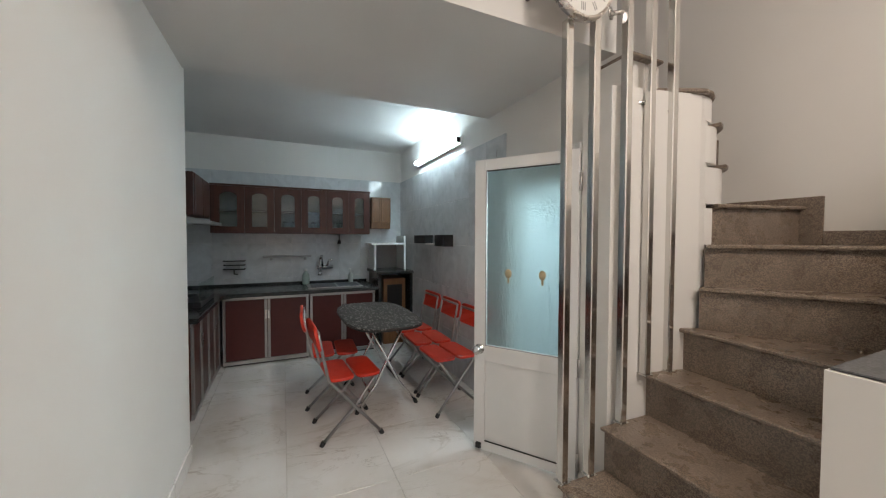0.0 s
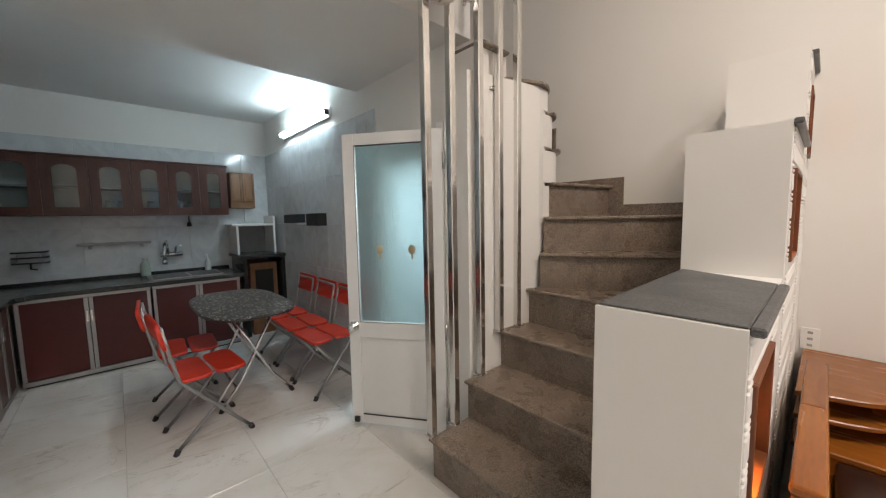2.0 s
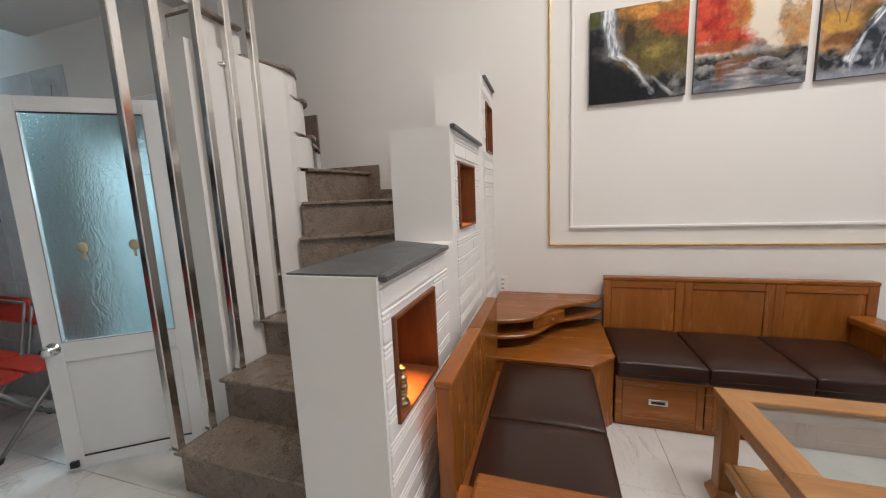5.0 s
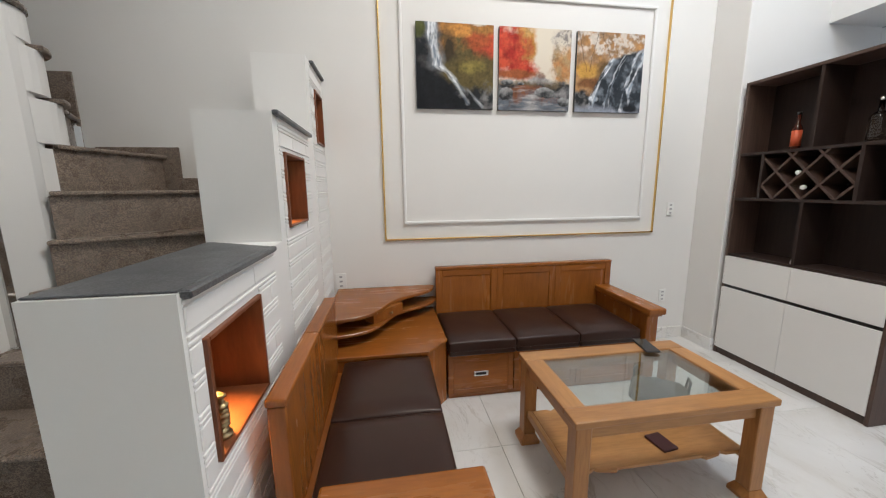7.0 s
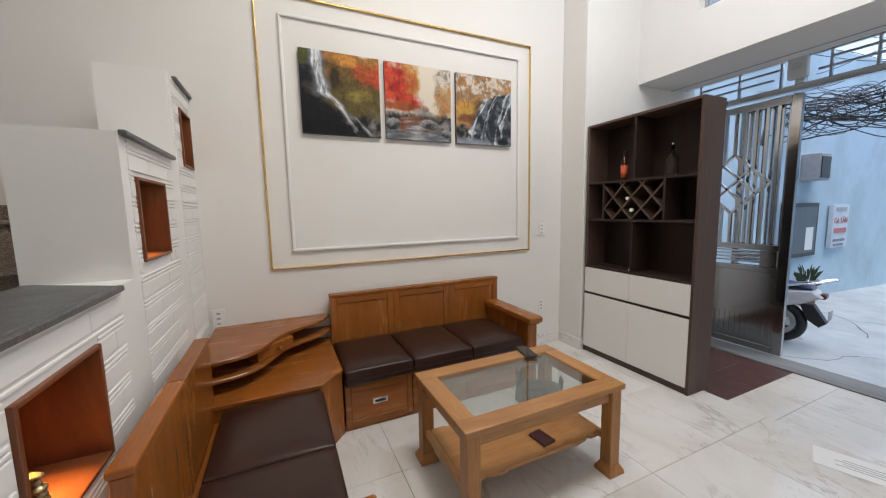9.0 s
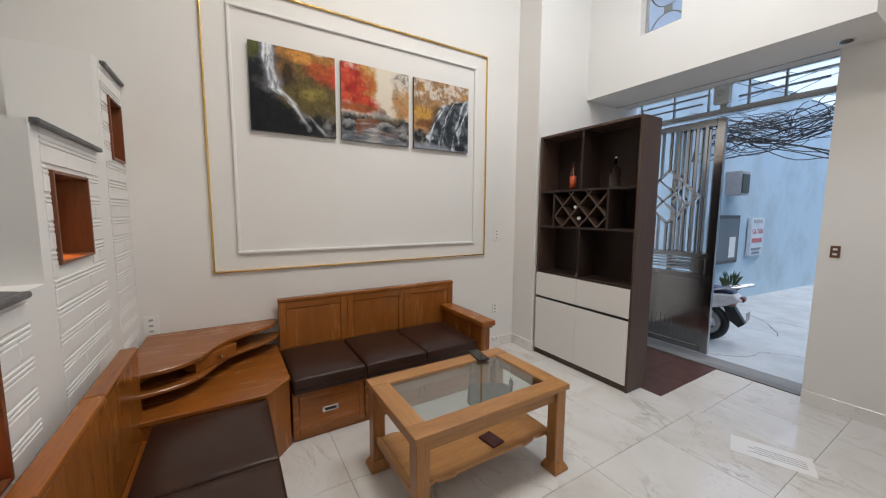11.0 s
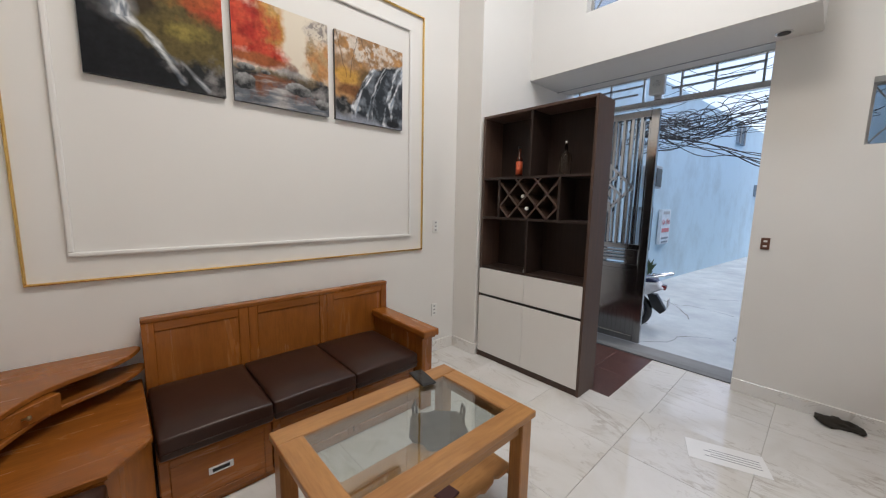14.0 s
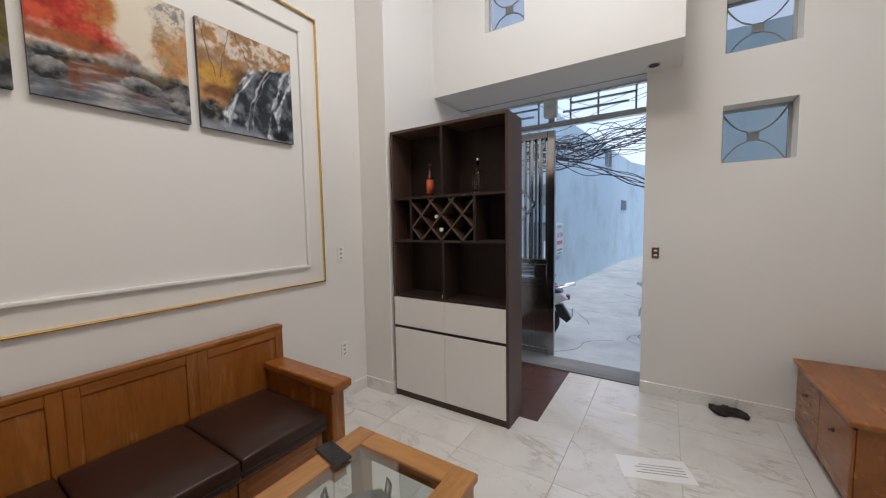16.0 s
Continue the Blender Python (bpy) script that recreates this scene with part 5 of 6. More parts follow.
for k in range(16):
    x = gx + 0.03 + k * 0.044
    part("panel_rib", gb(x, x + 0.026, 0.13, 0.33, 0.008, 0), GATE_STEEL, gate)
part("panel_moulding", gb(gx + 0.04, GX1 - 0.1, 0.70, 0.715, 0.008, 0), GATE_STEEL, gate)
leaf = thing("folded_gate_leaf", (2.42, GY - 0.07, 0), "second stainless steel gate leaf folded behind the first", "gate")
fy = GY - 0.075
for x0, x1 in ((2.25, 2.30), (2.60, 2.65)):
    part("stile", box(x0, x1, fy - 0.018, fy + 0.018, 0.03, GZ, 0.003), GATE_STEEL, leaf)
for z0, z1 in ((GZ - 0.06, GZ), (0.95, 1.0), (0.75, 0.80), (0.03, 0.09)):
    part("rail", box(2.30, 2.60, fy - 0.016, fy + 0.016, z0, z1, 0.003), GATE_STEEL, leaf)
part("foot_panel", box(2.30, 2.60, fy - 0.004, fy + 0.004, 0.09, 0.75), GATE_STEEL, leaf)
for k in range(5):
    x = 2.335 + k * 0.055
    part("bar", box(x, x + 0.024, fy - 0.011, fy + 0.011, 1.0, GZ - 0.06), GATE_STEEL, leaf)
for k in range(3):
    part("bar", box(2.30, 2.60, fy - 0.008, fy + 0.008, 0.835 + k * 0.036, 0.853 + k * 0.036), GATE_STEEL, leaf)
tran = thing("gate_transom", (2.3, GY, 2.28), "steel transom grille with bars above the gate", "grille")
part("rail", box(1.36, 3.13, GY - 0.03, GY + 0.03, 2.275, 2.325, 0.004), STEEL, tran)
part("rail", box(1.36, 3.13, GY - 0.02, GY + 0.02, 2.53, 2.56, 0.004), STEEL, tran)
for x0, x1 in ((1.50, 2.12), (2.34, 3.05)):
    for z in (2.40, 2.47):
        a, b = (x0, x1 - 0.08) if z > 2.44 else (x0 + 0.06, x1)
        part("bar", box(a, b, GY - 0.01, GY + 0.01, z, z + 0.016), GATE_STEEL, tran)
    for x in (x0, x1 - 0.08, x0 + 0.3):
        part("bar", box(x, x + 0.016, GY - 0.012, GY + 0.012, 2.325, 2.53), GATE_STEEL, tran)
part("post", box(2.19, 2.25, GY - 0.03, GY + 0.03, 2.325, 2.53, 0.004), STEEL, tran)
jb = part("junction_box", box(2.16, 2.28, GY + 0.03, GY + 0.09, 2.36, 2.52, 0.006), WHITE, tran, "white electric junction box")
part("dial", turned([(0.035, 0.0), (0.035, 0.006), (0.03, 0.008)], (2.22, GY + 0.09, 2.45), axis="y", sides=20), GREY, jb)
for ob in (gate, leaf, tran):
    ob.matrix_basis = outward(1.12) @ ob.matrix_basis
dl = thing("downlight", (1.40, -3.86, HEAD - 0.02), "small dark recessed downlight above the gate", "lamp")
part("ring", turned([(0.045, -0.006), (0.045, 0.0), (0.03, 0.0)], (1.40, -3.86, HEAD - 0.0205)), CHROME, dl)
part("lens", turned([(0.034, -0.008), (0.034, -0.006)], (1.40, -3.86, HEAD - 0.0205)), BLACK, dl)

# ---- small windows with crossed bars ----
def small_window(k, x0, x1, y, z0, z1):
    w = setting("window_%d" % k, box(x0, x1, y - 0.012, y + 0.012, z0, z0 + 0.02), ALU, "small square window with crossed steel bars", "window")
    for q in ((x0, x1, z1 - 0.02, z1), (x0, x0 + 0.02, z0 + 0.02, z1 - 0.02), (x1 - 0.02, x1, z0 + 0.02, z1 - 0.02)):
        part("window_frame", box(q[0], q[1], y - 0.012, y + 0.012, q[2], q[3]), ALU, w)
    p = part("pane", box(x0 + 0.02, x1 - 0.02, y - 0.003, y + 0.003, z0 + 0.02, z1 - 0.02), GREY_PANE, w)
    p.visible_shadow = False
    cx, cz, r = (x0 + x1) / 2, (z0 + z1) / 2, (x1 - x0) * 0.46
    part("rosette", box(cx - 0.035, cx + 0.035, y - 0.036, y - 0.024, cz - 0.035, cz + 0.035, 0.004), BAR_WHITE, w)
    for sx in (-1, 1):
        for sz in (-1, 1):
            pts = [(cx + sx * (0.035 + (r - 0.035) * u), y - 0.03, cz + sz * (0.035 + (r - 0.035) * u - 0.03 * math.sin(u * math.pi))) for u in (i / 8 for i in range(9))]
            part("bar", tube(pts, 0.006, sides=6), BAR_WHITE, w)


small_window(1, 0.57, 0.97, FY - 0.16, 1.78, 2.185)
small_window(2, 0.57, 0.97, FY - 0.16, 2.545, 2.95)
small_window(3, 2.27, 2.61, -3.59, 2.95, 3.33)

# ---- kitchen: lower cabinets and worktops ----
def kitchen_unit(name, along, u0, u1, front, back, doors, label, panel=None):
    """A base unit with aluminium-framed red doors. along x: front faces -y; along y: front faces +x."""
    mid = (u0 + u1) / 2
    at = (mid, front, 0) if along == "x" else (front, mid, 0)
    t = thing(name, at, label, "cabinet", "kitchen base cabinets")
    inward = 1 if back > front else -1

    def b(a, c, d0, d1, z0, z1, bev=0.002):
        lo, hi = front + inward * d0, front + inward * d1
        return box(a, c, lo, hi, z0, z1, bev) if along == "x" else box(lo, hi, a, c, z0, z1, bev)
    depth = abs(back - front)
    part("carcass", b(u0, u1, 0.02, depth, 0.02, 0.745), KWOOD, t)
    part("kick_rail", b(u0, u1, 0.0, 0.02, 0.02, 0.06), ALU, t)
    part("head_rail", b(u0, u1, 0.0, 0.02, 0.715, 0.745), ALU, t)
    part("foot", b(u0 + 0.01, u1 - 0.01, 0.03, depth - 0.02, 0.0, 0.02), BLACK, t)
    w = (u1 - u0) / doors
    for k in range(doors):
        a, c = u0 + k * w, u0 + (k + 1) * w
        d = part("door", b(a + 0.03, c - 0.03, 0.004, 0.014, 0.065, 0.71), panel or KPANEL, t, "" if panel else "dark red laminate door panel")
        for q in ((a + 0.003, a + 0.03), (c - 0.03, c - 0.003)):
            part("door_stile", b(q[0], q[1], -0.002, 0.018, 0.063, 0.712), ALU, d)
        hx = c - 0.022 if k % 2 == 0 else a + 0.008
        part("pull", b(hx, hx + 0.014, -0.012, -0.002, 0.50, 0.60), CHROME, d)
    return t


CF = 4.53
kitchen_unit("base_cabinet", "x", 0.0, 0.86, CF, KY - 0.01, 2, "kitchen base cabinet with dark red doors in aluminium frames")
kitchen_unit("base_cabinet", "x", 0.87, 1.63, CF, KY - 0.01, 2, "kitchen base cabinet with dark red doors under the sink")
kitchen_unit("base_cabinet", "y", 3.34, 3.94, -0.02, KL + 0.01, 2, "kitchen base cabinet with worn brown doors along the wall", KWOOD)
kitchen_unit("base_cabinet", "y", 3.95, 4.52, -0.02, KL + 0.01, 2, "kitchen base cabinet with worn brown doors at the corner", KWOOD)
worktop = thing("worktop", (0.6, 4.9, 0.75), "L-shaped black granite kitchen worktop", "worktop")
part("slab", prism([(KL + 0.005, 3.30), (0.02, 3.30), (0.02, 4.38), (0.12, 4.48), (1.66, 4.48), (1.66, KY - 0.006), (KL + 0.005, KY - 0.006)], 0.75, 0.79, bevel=0.005), BLACK_GRANITE, worktop)
part("upstand", box(KL + 0.01, 1.66, KY - 0.03, KY - 0.006, 0.79, 0.82, 0.003), BLACK_GRANITE, worktop)
sink = thing("kitchen_sink", (1.15, 4.85, 0.79), "stainless steel double kitchen sink set in the worktop", "sink")
part("rim", cut_wall(0.86, 1.5, 4.62, 5.06, 0.79, 0.796, []), ALU, sink)
# flat dark plates on the rim; their colour is the shade inside the bowls
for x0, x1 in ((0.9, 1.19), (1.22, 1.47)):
    part("bowl", box(x0, x1, 4.66, 5.02, 0.7955, 0.7975, 0.002), plastic("dark_bowl_shade", (0.05, 0.05, 0.055), 0.3), sink)
tap = thing("kitchen_tap", (1.1, KY, 1.02), "chrome wall-mounted kitchen mixer tap with a bent spout", "tap")
part("body", tube([(1.0, KY - 0.04, 1.0), (1.2, KY - 0.04, 1.0)], 0.028), CHROME, tap)
part("spout", tube([(1.07, KY - 0.05, 1.0), (1.06, KY - 0.08, 1.1), (1.05, KY - 0.14, 1.15), (1.03, KY - 0.21, 1.12), (1.02, KY - 0.24, 1.03), (1.02, KY - 0.24, 0.96)], 0.017), CHROME, tap)
part("aerator", tube([(1.02, KY - 0.24, 0.96), (1.02, KY - 0.24, 0.91)], 0.026), CHROME, tap)
part("lever", tube([(1.13, KY - 0.06, 1.02), (1.14, KY - 0.1, 1.09), (1.19, KY - 0.12, 1.1)], 0.013), CHROME, tap)
for x in (1.03, 1.17):
    part("wall_flange", turned([(0.03, 0.0), (0.03, 0.01), (0.016, 0.03)], (x, KY - 0.008, 1.0), axis="y", sides=16), CHROME, tap)
drop = thing("soap_bottle", (0.86, 5.1, 0.79), "squat clear bottle of washing-up liquid beside the sink", "bottle")
part("body", turned([(0.04, 0), (0.045, 0.012), (0.042, 0.12), (0.018, 0.16), (0.018, 0.17)], (0.86, 5.1, 0.79)), plastic("pale_green_soap", (0.42, 0.5, 0.45), 0.2), drop)
part("cap", turned([(0.02, 0.17), (0.018, 0.2)], (0.86, 5.1, 0.79), sides=12), WHITE, drop)
soap = thing("soap_bottle", (1.43, 5.1, 0.79), "clear plastic soap bottle standing by the sink", "bottle")
part("body", turned([(0.03, 0), (0.032, 0.01), (0.032, 0.1), (0.012, 0.13), (0.012, 0.14)], (1.43, 5.1, 0.79)), plastic("clear_soap", (0.55, 0.58, 0.56), 0.2), soap)
part("pump", tube([(1.43, 5.1, 0.93), (1.43, 5.1, 0.97), (1.40, 5.08, 0.97)], 0.006), WHITE, soap)
rack = thing("wall_rail", (0.72, KY, 1.14), "long pale utensil rail fixed to the tiles", "rail")
part("bar", box(0.36, 0.93, KY - 0.09, KY - 0.03, 1.14, 1.165, 0.004), GREY, rack)
for x in (0.44, 0.84):
    part("bracket", box(x, x + 0.03, KY - 0.075, KY - 0.008, 1.105, 1.135, 0.003), GREY, rack)
dish = thing("wire_rack", (0.06, KY, 1.0), "small black wall rack holding a grey soap tray", "rack")
for z in (1.0, 1.05, 1.1):
    part("rail", box(-0.06, 0.17, KY - 0.12, KY - 0.105, z, z + 0.014, 0.003), BLACK, dish)
    for x in (-0.06, 0.156):
        part("side", box(x, x + 0.014, KY - 0.105, KY - 0.008, z, z + 0.014), BLACK, dish)
part("base", box(-0.05, 0.16, KY - 0.105, KY - 0.02, 1.0, 1.008), BLACK, dish)
part("tray", box(-0.03, 0.12, KY - 0.1, KY - 0.03, 1.009, 1.09, 0.01, seg=2), GREY, dish, "grey plastic tray")
part("hook", tube([(0.05, KY - 0.06, 1.0), (0.05, KY - 0.07, 0.95), (0.09, KY - 0.07, 0.94)], 0.008), BLACK, dish)
hook = thing("wall_spot", (1.28, KY, 1.31), "small black lamp under the wall cabinet", "lamp")
part("stem", tube([(1.28, 5.1, 1.43), (1.28, 5.1, 1.36)], 0.006), BLACK, hook)
part("head", turned([(0.018, 0), (0.026, -0.05)], (1.28, 5.1, 1.36), sides=14), BLACK, hook)

# ---- wall cabinets with arched glass doors ----
def arched_door(t, x0, x1, y, z0, z1, mat):
    """A wooden door with an arched pane; pane and curtain-grey back show through."""
    rail = 0.075 if x1 - x0 > 0.2 else 0.05
    a, b, c, d = x0 + rail, x1 - rail, z0 + 0.075, z1 - 0.07
    r = (b - a) / 2
    bm = bmesh.new()
    arc = [(b, c)] + [((a + b) / 2 + r * math.cos(k * math.pi / 12), d - r * 0.6 + r * 0.6 * math.sin(k * math.pi / 12)) for k in range(13)] + [(a, c)]
    # ring of quads between the door's edge and the opening
    n = len(arc)
    def on_edge(k):
        if k == 0:
            return (x1, z0)
        if k == n - 1:
            return (x0, z0)
        u = (k - 1) / (n - 3)
        px = x1 + (x0 - x1) * u
        return (px, z1) if 0 < u < 1 else ((x1, z1) if u == 0 else (x0, z1))
    rings = []
    for yy in (y, y + 0.018):
        o = [bm.verts.new((p[0], yy, p[1])) for p in (on_edge(k) for k in range(n))]
        i = [bm.verts.new((p[0], yy, p[1])) for p in arc]
        rings.append((o, i))
    fs = []
    for o, i in rings:
        for k in range(n - 1):
            fs.append(bm.faces.new((o[k], o[k + 1], i[k + 1], i[k])))
        fs.append(bm.faces.new((o[n - 1], o[0], i[0], i[n - 1])))
    for ring in (0, 1):
        p, q = rings[0][ring], rings[1][ring]
        for k in range(n):
            fs.append(bm.faces.new((p[k], p[(k + 1) % n], q[(k + 1) % n], q[k])))
    bmesh.ops.recalc_face_normals(bm, faces=fs)
    dd = part("door", bm, mat, t)
    g = part("door_pane", box(a - 0.01, b + 0.01, y + 0.008, y + 0.012, c - 0.01, d + 0.01), PANE, dd)
    g.visible_shadow = False


wallcab = thing("wall_cabinet", (0.7, 5.0, 1.44), "long dark red-brown kitchen wall cabinet with arched glass doors", "cabinet")
UY, UZ0, UZ1 = 4.87, 1.44, 2.0
part("bottom", box(-0.15, 1.64, UY + 0.02, KY - 0.008, UZ0, UZ0 + 0.02), KWOOD, wallcab)
part("top", box(-0.15, 1.65, UY - 0.01, KY - 0.008, UZ1 - 0.02, UZ1, 0.003), KWOOD, wallcab)
part("back", box(-0.15, 1.64, KY - 0.02, KY - 0.008, UZ0 + 0.02, UZ1 - 0.02), plastic("pale_backing", (0.66, 0.67, 0.68), 0.6), wallcab)
part("shelf", box(-0.15, 1.62, UY + 0.03, KY - 0.02, 1.70, 1.716), GREY, wallcab)
for x in (-0.15, 0.45, 1.03, 1.62):
    part("side", box(x, x + 0.02, UY + 0.019, KY - 0.02, UZ0 + 0.02, UZ1 - 0.02), KWOOD, wallcab)
for x0, x1 in ((-0.13, 0.19), (0.192, 0.50), (0.502, 0.80), (0.802, 1.09), (1.092, 1.37), (1.372, 1.64)):
    arched_door(wallcab, x0, x1, UY, UZ0 + 0.002, UZ1 - 0.022, KWOOD)
for x in (0.62, 0.72, 0.95, 1.22, 1.3):
    jar = thing("jar", (x, 5.02, 1.46), "pale household jar inside the wall cabinet", "jar", "jars in the wall cabinet")
    part("body", turned([(0.035, 0), (0.037, 0.01), (0.037, 0.09), (0.025, 0.11)], (x, 5.02, 1.46), sides=14), plastic("pale_jar", (0.5, 0.52, 0.55), 0.3), jar)
    part("lid", turned([(0.028, 0.11), (0.028, 0.13)], (x, 5.02, 1.46), sides=14), GREY, jar)
side = thing("wall_cabinet", (KL, 4.4, 1.44), "dark red-brown kitchen wall cabinet beside the hood", "cabinet")
part("body", box(KL + 0.002, -0.16, 4.15, UY - 0.005, UZ0 + 0.16, UZ1, 0.003), KWOOD, side)
part("door", box(-0.16, -0.145, 4.16, 4.5, UZ0 + 0.17, UZ1 - 0.01, 0.003), KWOOD, side)
part("door", box(-0.16, -0.145, 4.51, 4.85, UZ0 + 0.17, UZ1 - 0.01, 0.003), KWOOD, side)
hood = thing("cooker_hood", (KL, 4.4, 1.5), "pale steel cooker hood with a sloping front", "hood")
part("canopy", prism([(KL + 0.004, 1.52), (-0.02, 1.52), (-0.02, 1.545), (KL + 0.2, 1.598), (KL + 0.004, 1.598)], 4.15, 4.75, axis="y"), ALU, hood)
cook = thing("gas_cooker", (-0.22, 4.05, 0.79), "black glass gas cooker on the worktop", "cooker")
part("plate", box(-0.42, -0.04, 3.75, 4.35, 0.791, 0.84, 0.006), BLACK, cook)
for y in (3.9, 4.2):
    part("burner", turned([(0.07, 0), (0.07, 0.012), (0.03, 0.02)], (-0.22, y, 0.84)), BLACK, cook)
shield = part("glass_guard", box(-0.05, -0.04, 3.72, 4.37, 0.841, 1.0), PANE, cook)
small = thing("wall_cabinet", (1.83, KY, 1.5), "small light brown wall cabinet with two glass doors", "cabinet")
MIDWOOD = wood("mid_brown_wood", (0.25, 0.12, 0.05), (0.16, 0.07, 0.03), 0.4, (1, 1, 0.15), 14)
part("carcass", box(1.70, 1.97, 5.04, KY - 0.008, 1.52, 1.95, 0.003), MIDWOOD, small)
for x0, x1 in ((1.702, 1.834), (1.836, 1.968)):
    framed("y", 5.02, 0.02, x0, x1, 1.60, 1.948, small, 0.025, MIDWOOD, MIDWOOD, "door_panel")
    part("door_glass", box(x0 + 0.025, x1 - 0.025, 5.023, 5.0255, 1.625, 1.923), PANE, small)
# ---- cooking bench in the corner ----
cbench = thing("granite_bench", (1.92, 4.9, 0), "black granite corner bench over a brown wooden cupboard", "bench")
part("slab", box(1.67, KR - 0.008, 4.60, KY - 0.008, 0.93, 0.965, 0.004), BLACK_GRANITE, cbench)
for x in (1.70, KR - 0.05):
    part("pier", box(x, x + 0.04, 4.64, KY - 0.01, 0.0, 0.93), BLACK_GRANITE, cbench)
part("cupboard", box(1.78, 2.08, 4.70, KY - 0.01, 0.0, 0.86, 0.004), MIDWOOD, cbench)
# black sheet on the solid front, painting the dark inside of an opening
part("cupboard_opening", box(1.83, 2.03, 4.695, 4.7, 0.45, 0.78), BLACK, cbench)
alc = thing("tile_alcove", (1.9, 5.05, 0.965), "small grey tiled alcove with white edges", "alcove")
part("side", box(1.69, 1.715, 4.82, KY - 0.008, 0.966, 1.30, 0.002), WHITE, alc)
part("side", box(2.10, 2.125, 4.82, KY - 0.008, 0.966, 1.42, 0.002), WHITE, alc)
part("shelf", box(1.65, 2.10, 4.82, KY - 0.008, 1.30, 1.325, 0.002), WHITE, alc)
part("back", box(1.715, 2.10, KY - 0.03, KY - 0.009, 0.966, 1.30), plastic("dull_grey_tile", (0.28, 0.29, 0.29), 0.3), alc)

# ---- black bracket on the kitchen wall ----
br = thing("wall_bracket", (KR, 3.85, 1.33), "black two-box bracket with a thin white shelf", "bracket")
for y0, y1, z0 in ((3.42, 3.66, 1.305), (3.95, 4.3, 1.33)):
    part("box", box(KR - 0.11, KR - 0.004, y0, y1, z0, 1.425, 0.003), BLACK, br)
part("shelf", box(KR - 0.1, KR - 0.004, 3.662, 3.948, 1.315, 1.333, 0.002), WHITE, br)
wire = thing("hanging_switch", (KR, 2.62, 1.5), "thin white cord with a small switch on the wall", "switch")
part("cord", tube([(KR - 0.008, 2.62, 2.1), (KR - 0.01, 2.66, 1.9), (KR - 0.01, 2.61, 1.75), (KR - 0.01, 2.63, 1.55)], 0.003, sides=6), GREY, wire)
part("switch_body", box(KR - 0.03, KR - 0.008, 2.615, 2.645, 1.49, 1.55, 0.005), BRASS, wire)

# ---- folding table and chairs ----
ft = thing("folding_table", (1.36, 3.28, 0), "oval black marbled folding table on chrome crossed legs", "table")
oval = []
for k in range(40):
    a = k * math.tau / 40
    c, s = math.cos(a), math.sin(a)
    oval.append((1.345 + 0.31 * abs(c) ** 0.62 * (1 if c > 0 else -1), 3.28 + 0.58 * abs(s) ** 0.62 * (1 if s > 0 else -1)))
part("tabletop", prism(oval, 0.70, 0.722, bevel=0.005), MARBLED, ft)
part("edge_band", prism([(x + (x - 1.36) * 0.008, y + (y - 3.28) * 0.005) for x, y in oval], 0.704, 0.716), BLACK, ft)
for y in (2.98, 3.56):
    for s in (1, -1):
        pts = [(1.36 - s * 0.15, y, 0.70), (1.36 + s * 0.02, y, 0.36), (1.36 + s * 0.1, y - 0.0, 0.2), (1.36 + s * 0.24, y, 0.02)]
        lg = part("leg", tube(pts, 0.0125), CHROME, ft)
        part("rubber_foot", tube([(1.36 + s * 0.235, y, 0.03), (1.36 + s * 0.25, y, 0.0)], 0.017), BLACK, lg)
for s in (1, -1):
    part("cross_bar", tube([(1.36 + s * 0.14, 2.98, 0.145), (1.36 + s * 0.14, 3.56, 0.145)], 0.009), CHROME, ft)


def rounded(x0, x1, y0, y1, r):
    """The outline of a rectangle with rounded corners."""
    mids = ((x1 - r, y0 + r, -90), (x1 - r, y1 - r, 0), (x0 + r, y1 - r, 90), (x0 + r, y0 + r, 180))
    return [(cx + r * math.cos(radians(a + d)), cy + r * math.sin(radians(a + d))) for cx, cy, a in mids for d in (0, 22.5, 45, 67.5, 90)]


def folding_chair(at, turn, label):
    c = thing("folding_chair", (0, 0, 0), label, "chair", "folding chairs round the table")
    for s in (1, -1):
        y = s * 0.18
        back = part("back_leg", tube([(-0.225, y, 0.77), (-0.205, y, 0.66), (-0.16, y, 0.44), (0.05, y * 1.05, 0.19), (0.2, y * 1.1, 0.015)], 0.011), TUBE_GREY, c)
        part("rubber_foot", tube([(0.19, y * 1.1, 0.03), (0.205, y * 1.1, 0.0)], 0.016), BLACK, back)
        front = part("front_leg", tube([(0.17, y * 0.9, 0.42), (0.02, y * 0.9, 0.22), (-0.2, y * 0.95, 0.015)], 0.011), TUBE_GREY, c)
        part("rubber_foot", tube([(-0.19, y * 0.95, 0.03), (-0.205, y * 0.95, 0.0)], 0.016), BLACK, front)
    part("top_bar", tube([(-0.225, -0.18, 0.765), (-0.225, 0.18, 0.765)], 0.011), TUBE_GREY, c)
    for x0, x1 in ((-0.16, 0.012), (0.03, 0.2)):
        part("seat_board", prism(rounded(x0, x1, -0.205, 0.205, 0.05), 0.425, 0.447, bevel=0.006, seg=2), RED, c, "glossy red plastic seat board")
    bm = prism(rounded(-0.215, 0.215, -0.085, 0.085, 0.06), -0.011, 0.011, axis="x", bevel=0.006, seg=2)
    for v in bm.verts:
        v.co.x += -0.5 * v.co.y ** 2 + 0.012
    bm.transform(pose(-0.222, 0, 0.715, 0, -12, 0))
    part("backrest", bm, RED, c, "glossy red plastic backrest")
    c.matrix_basis = pose(*at, 0, 0, turn)
    return c


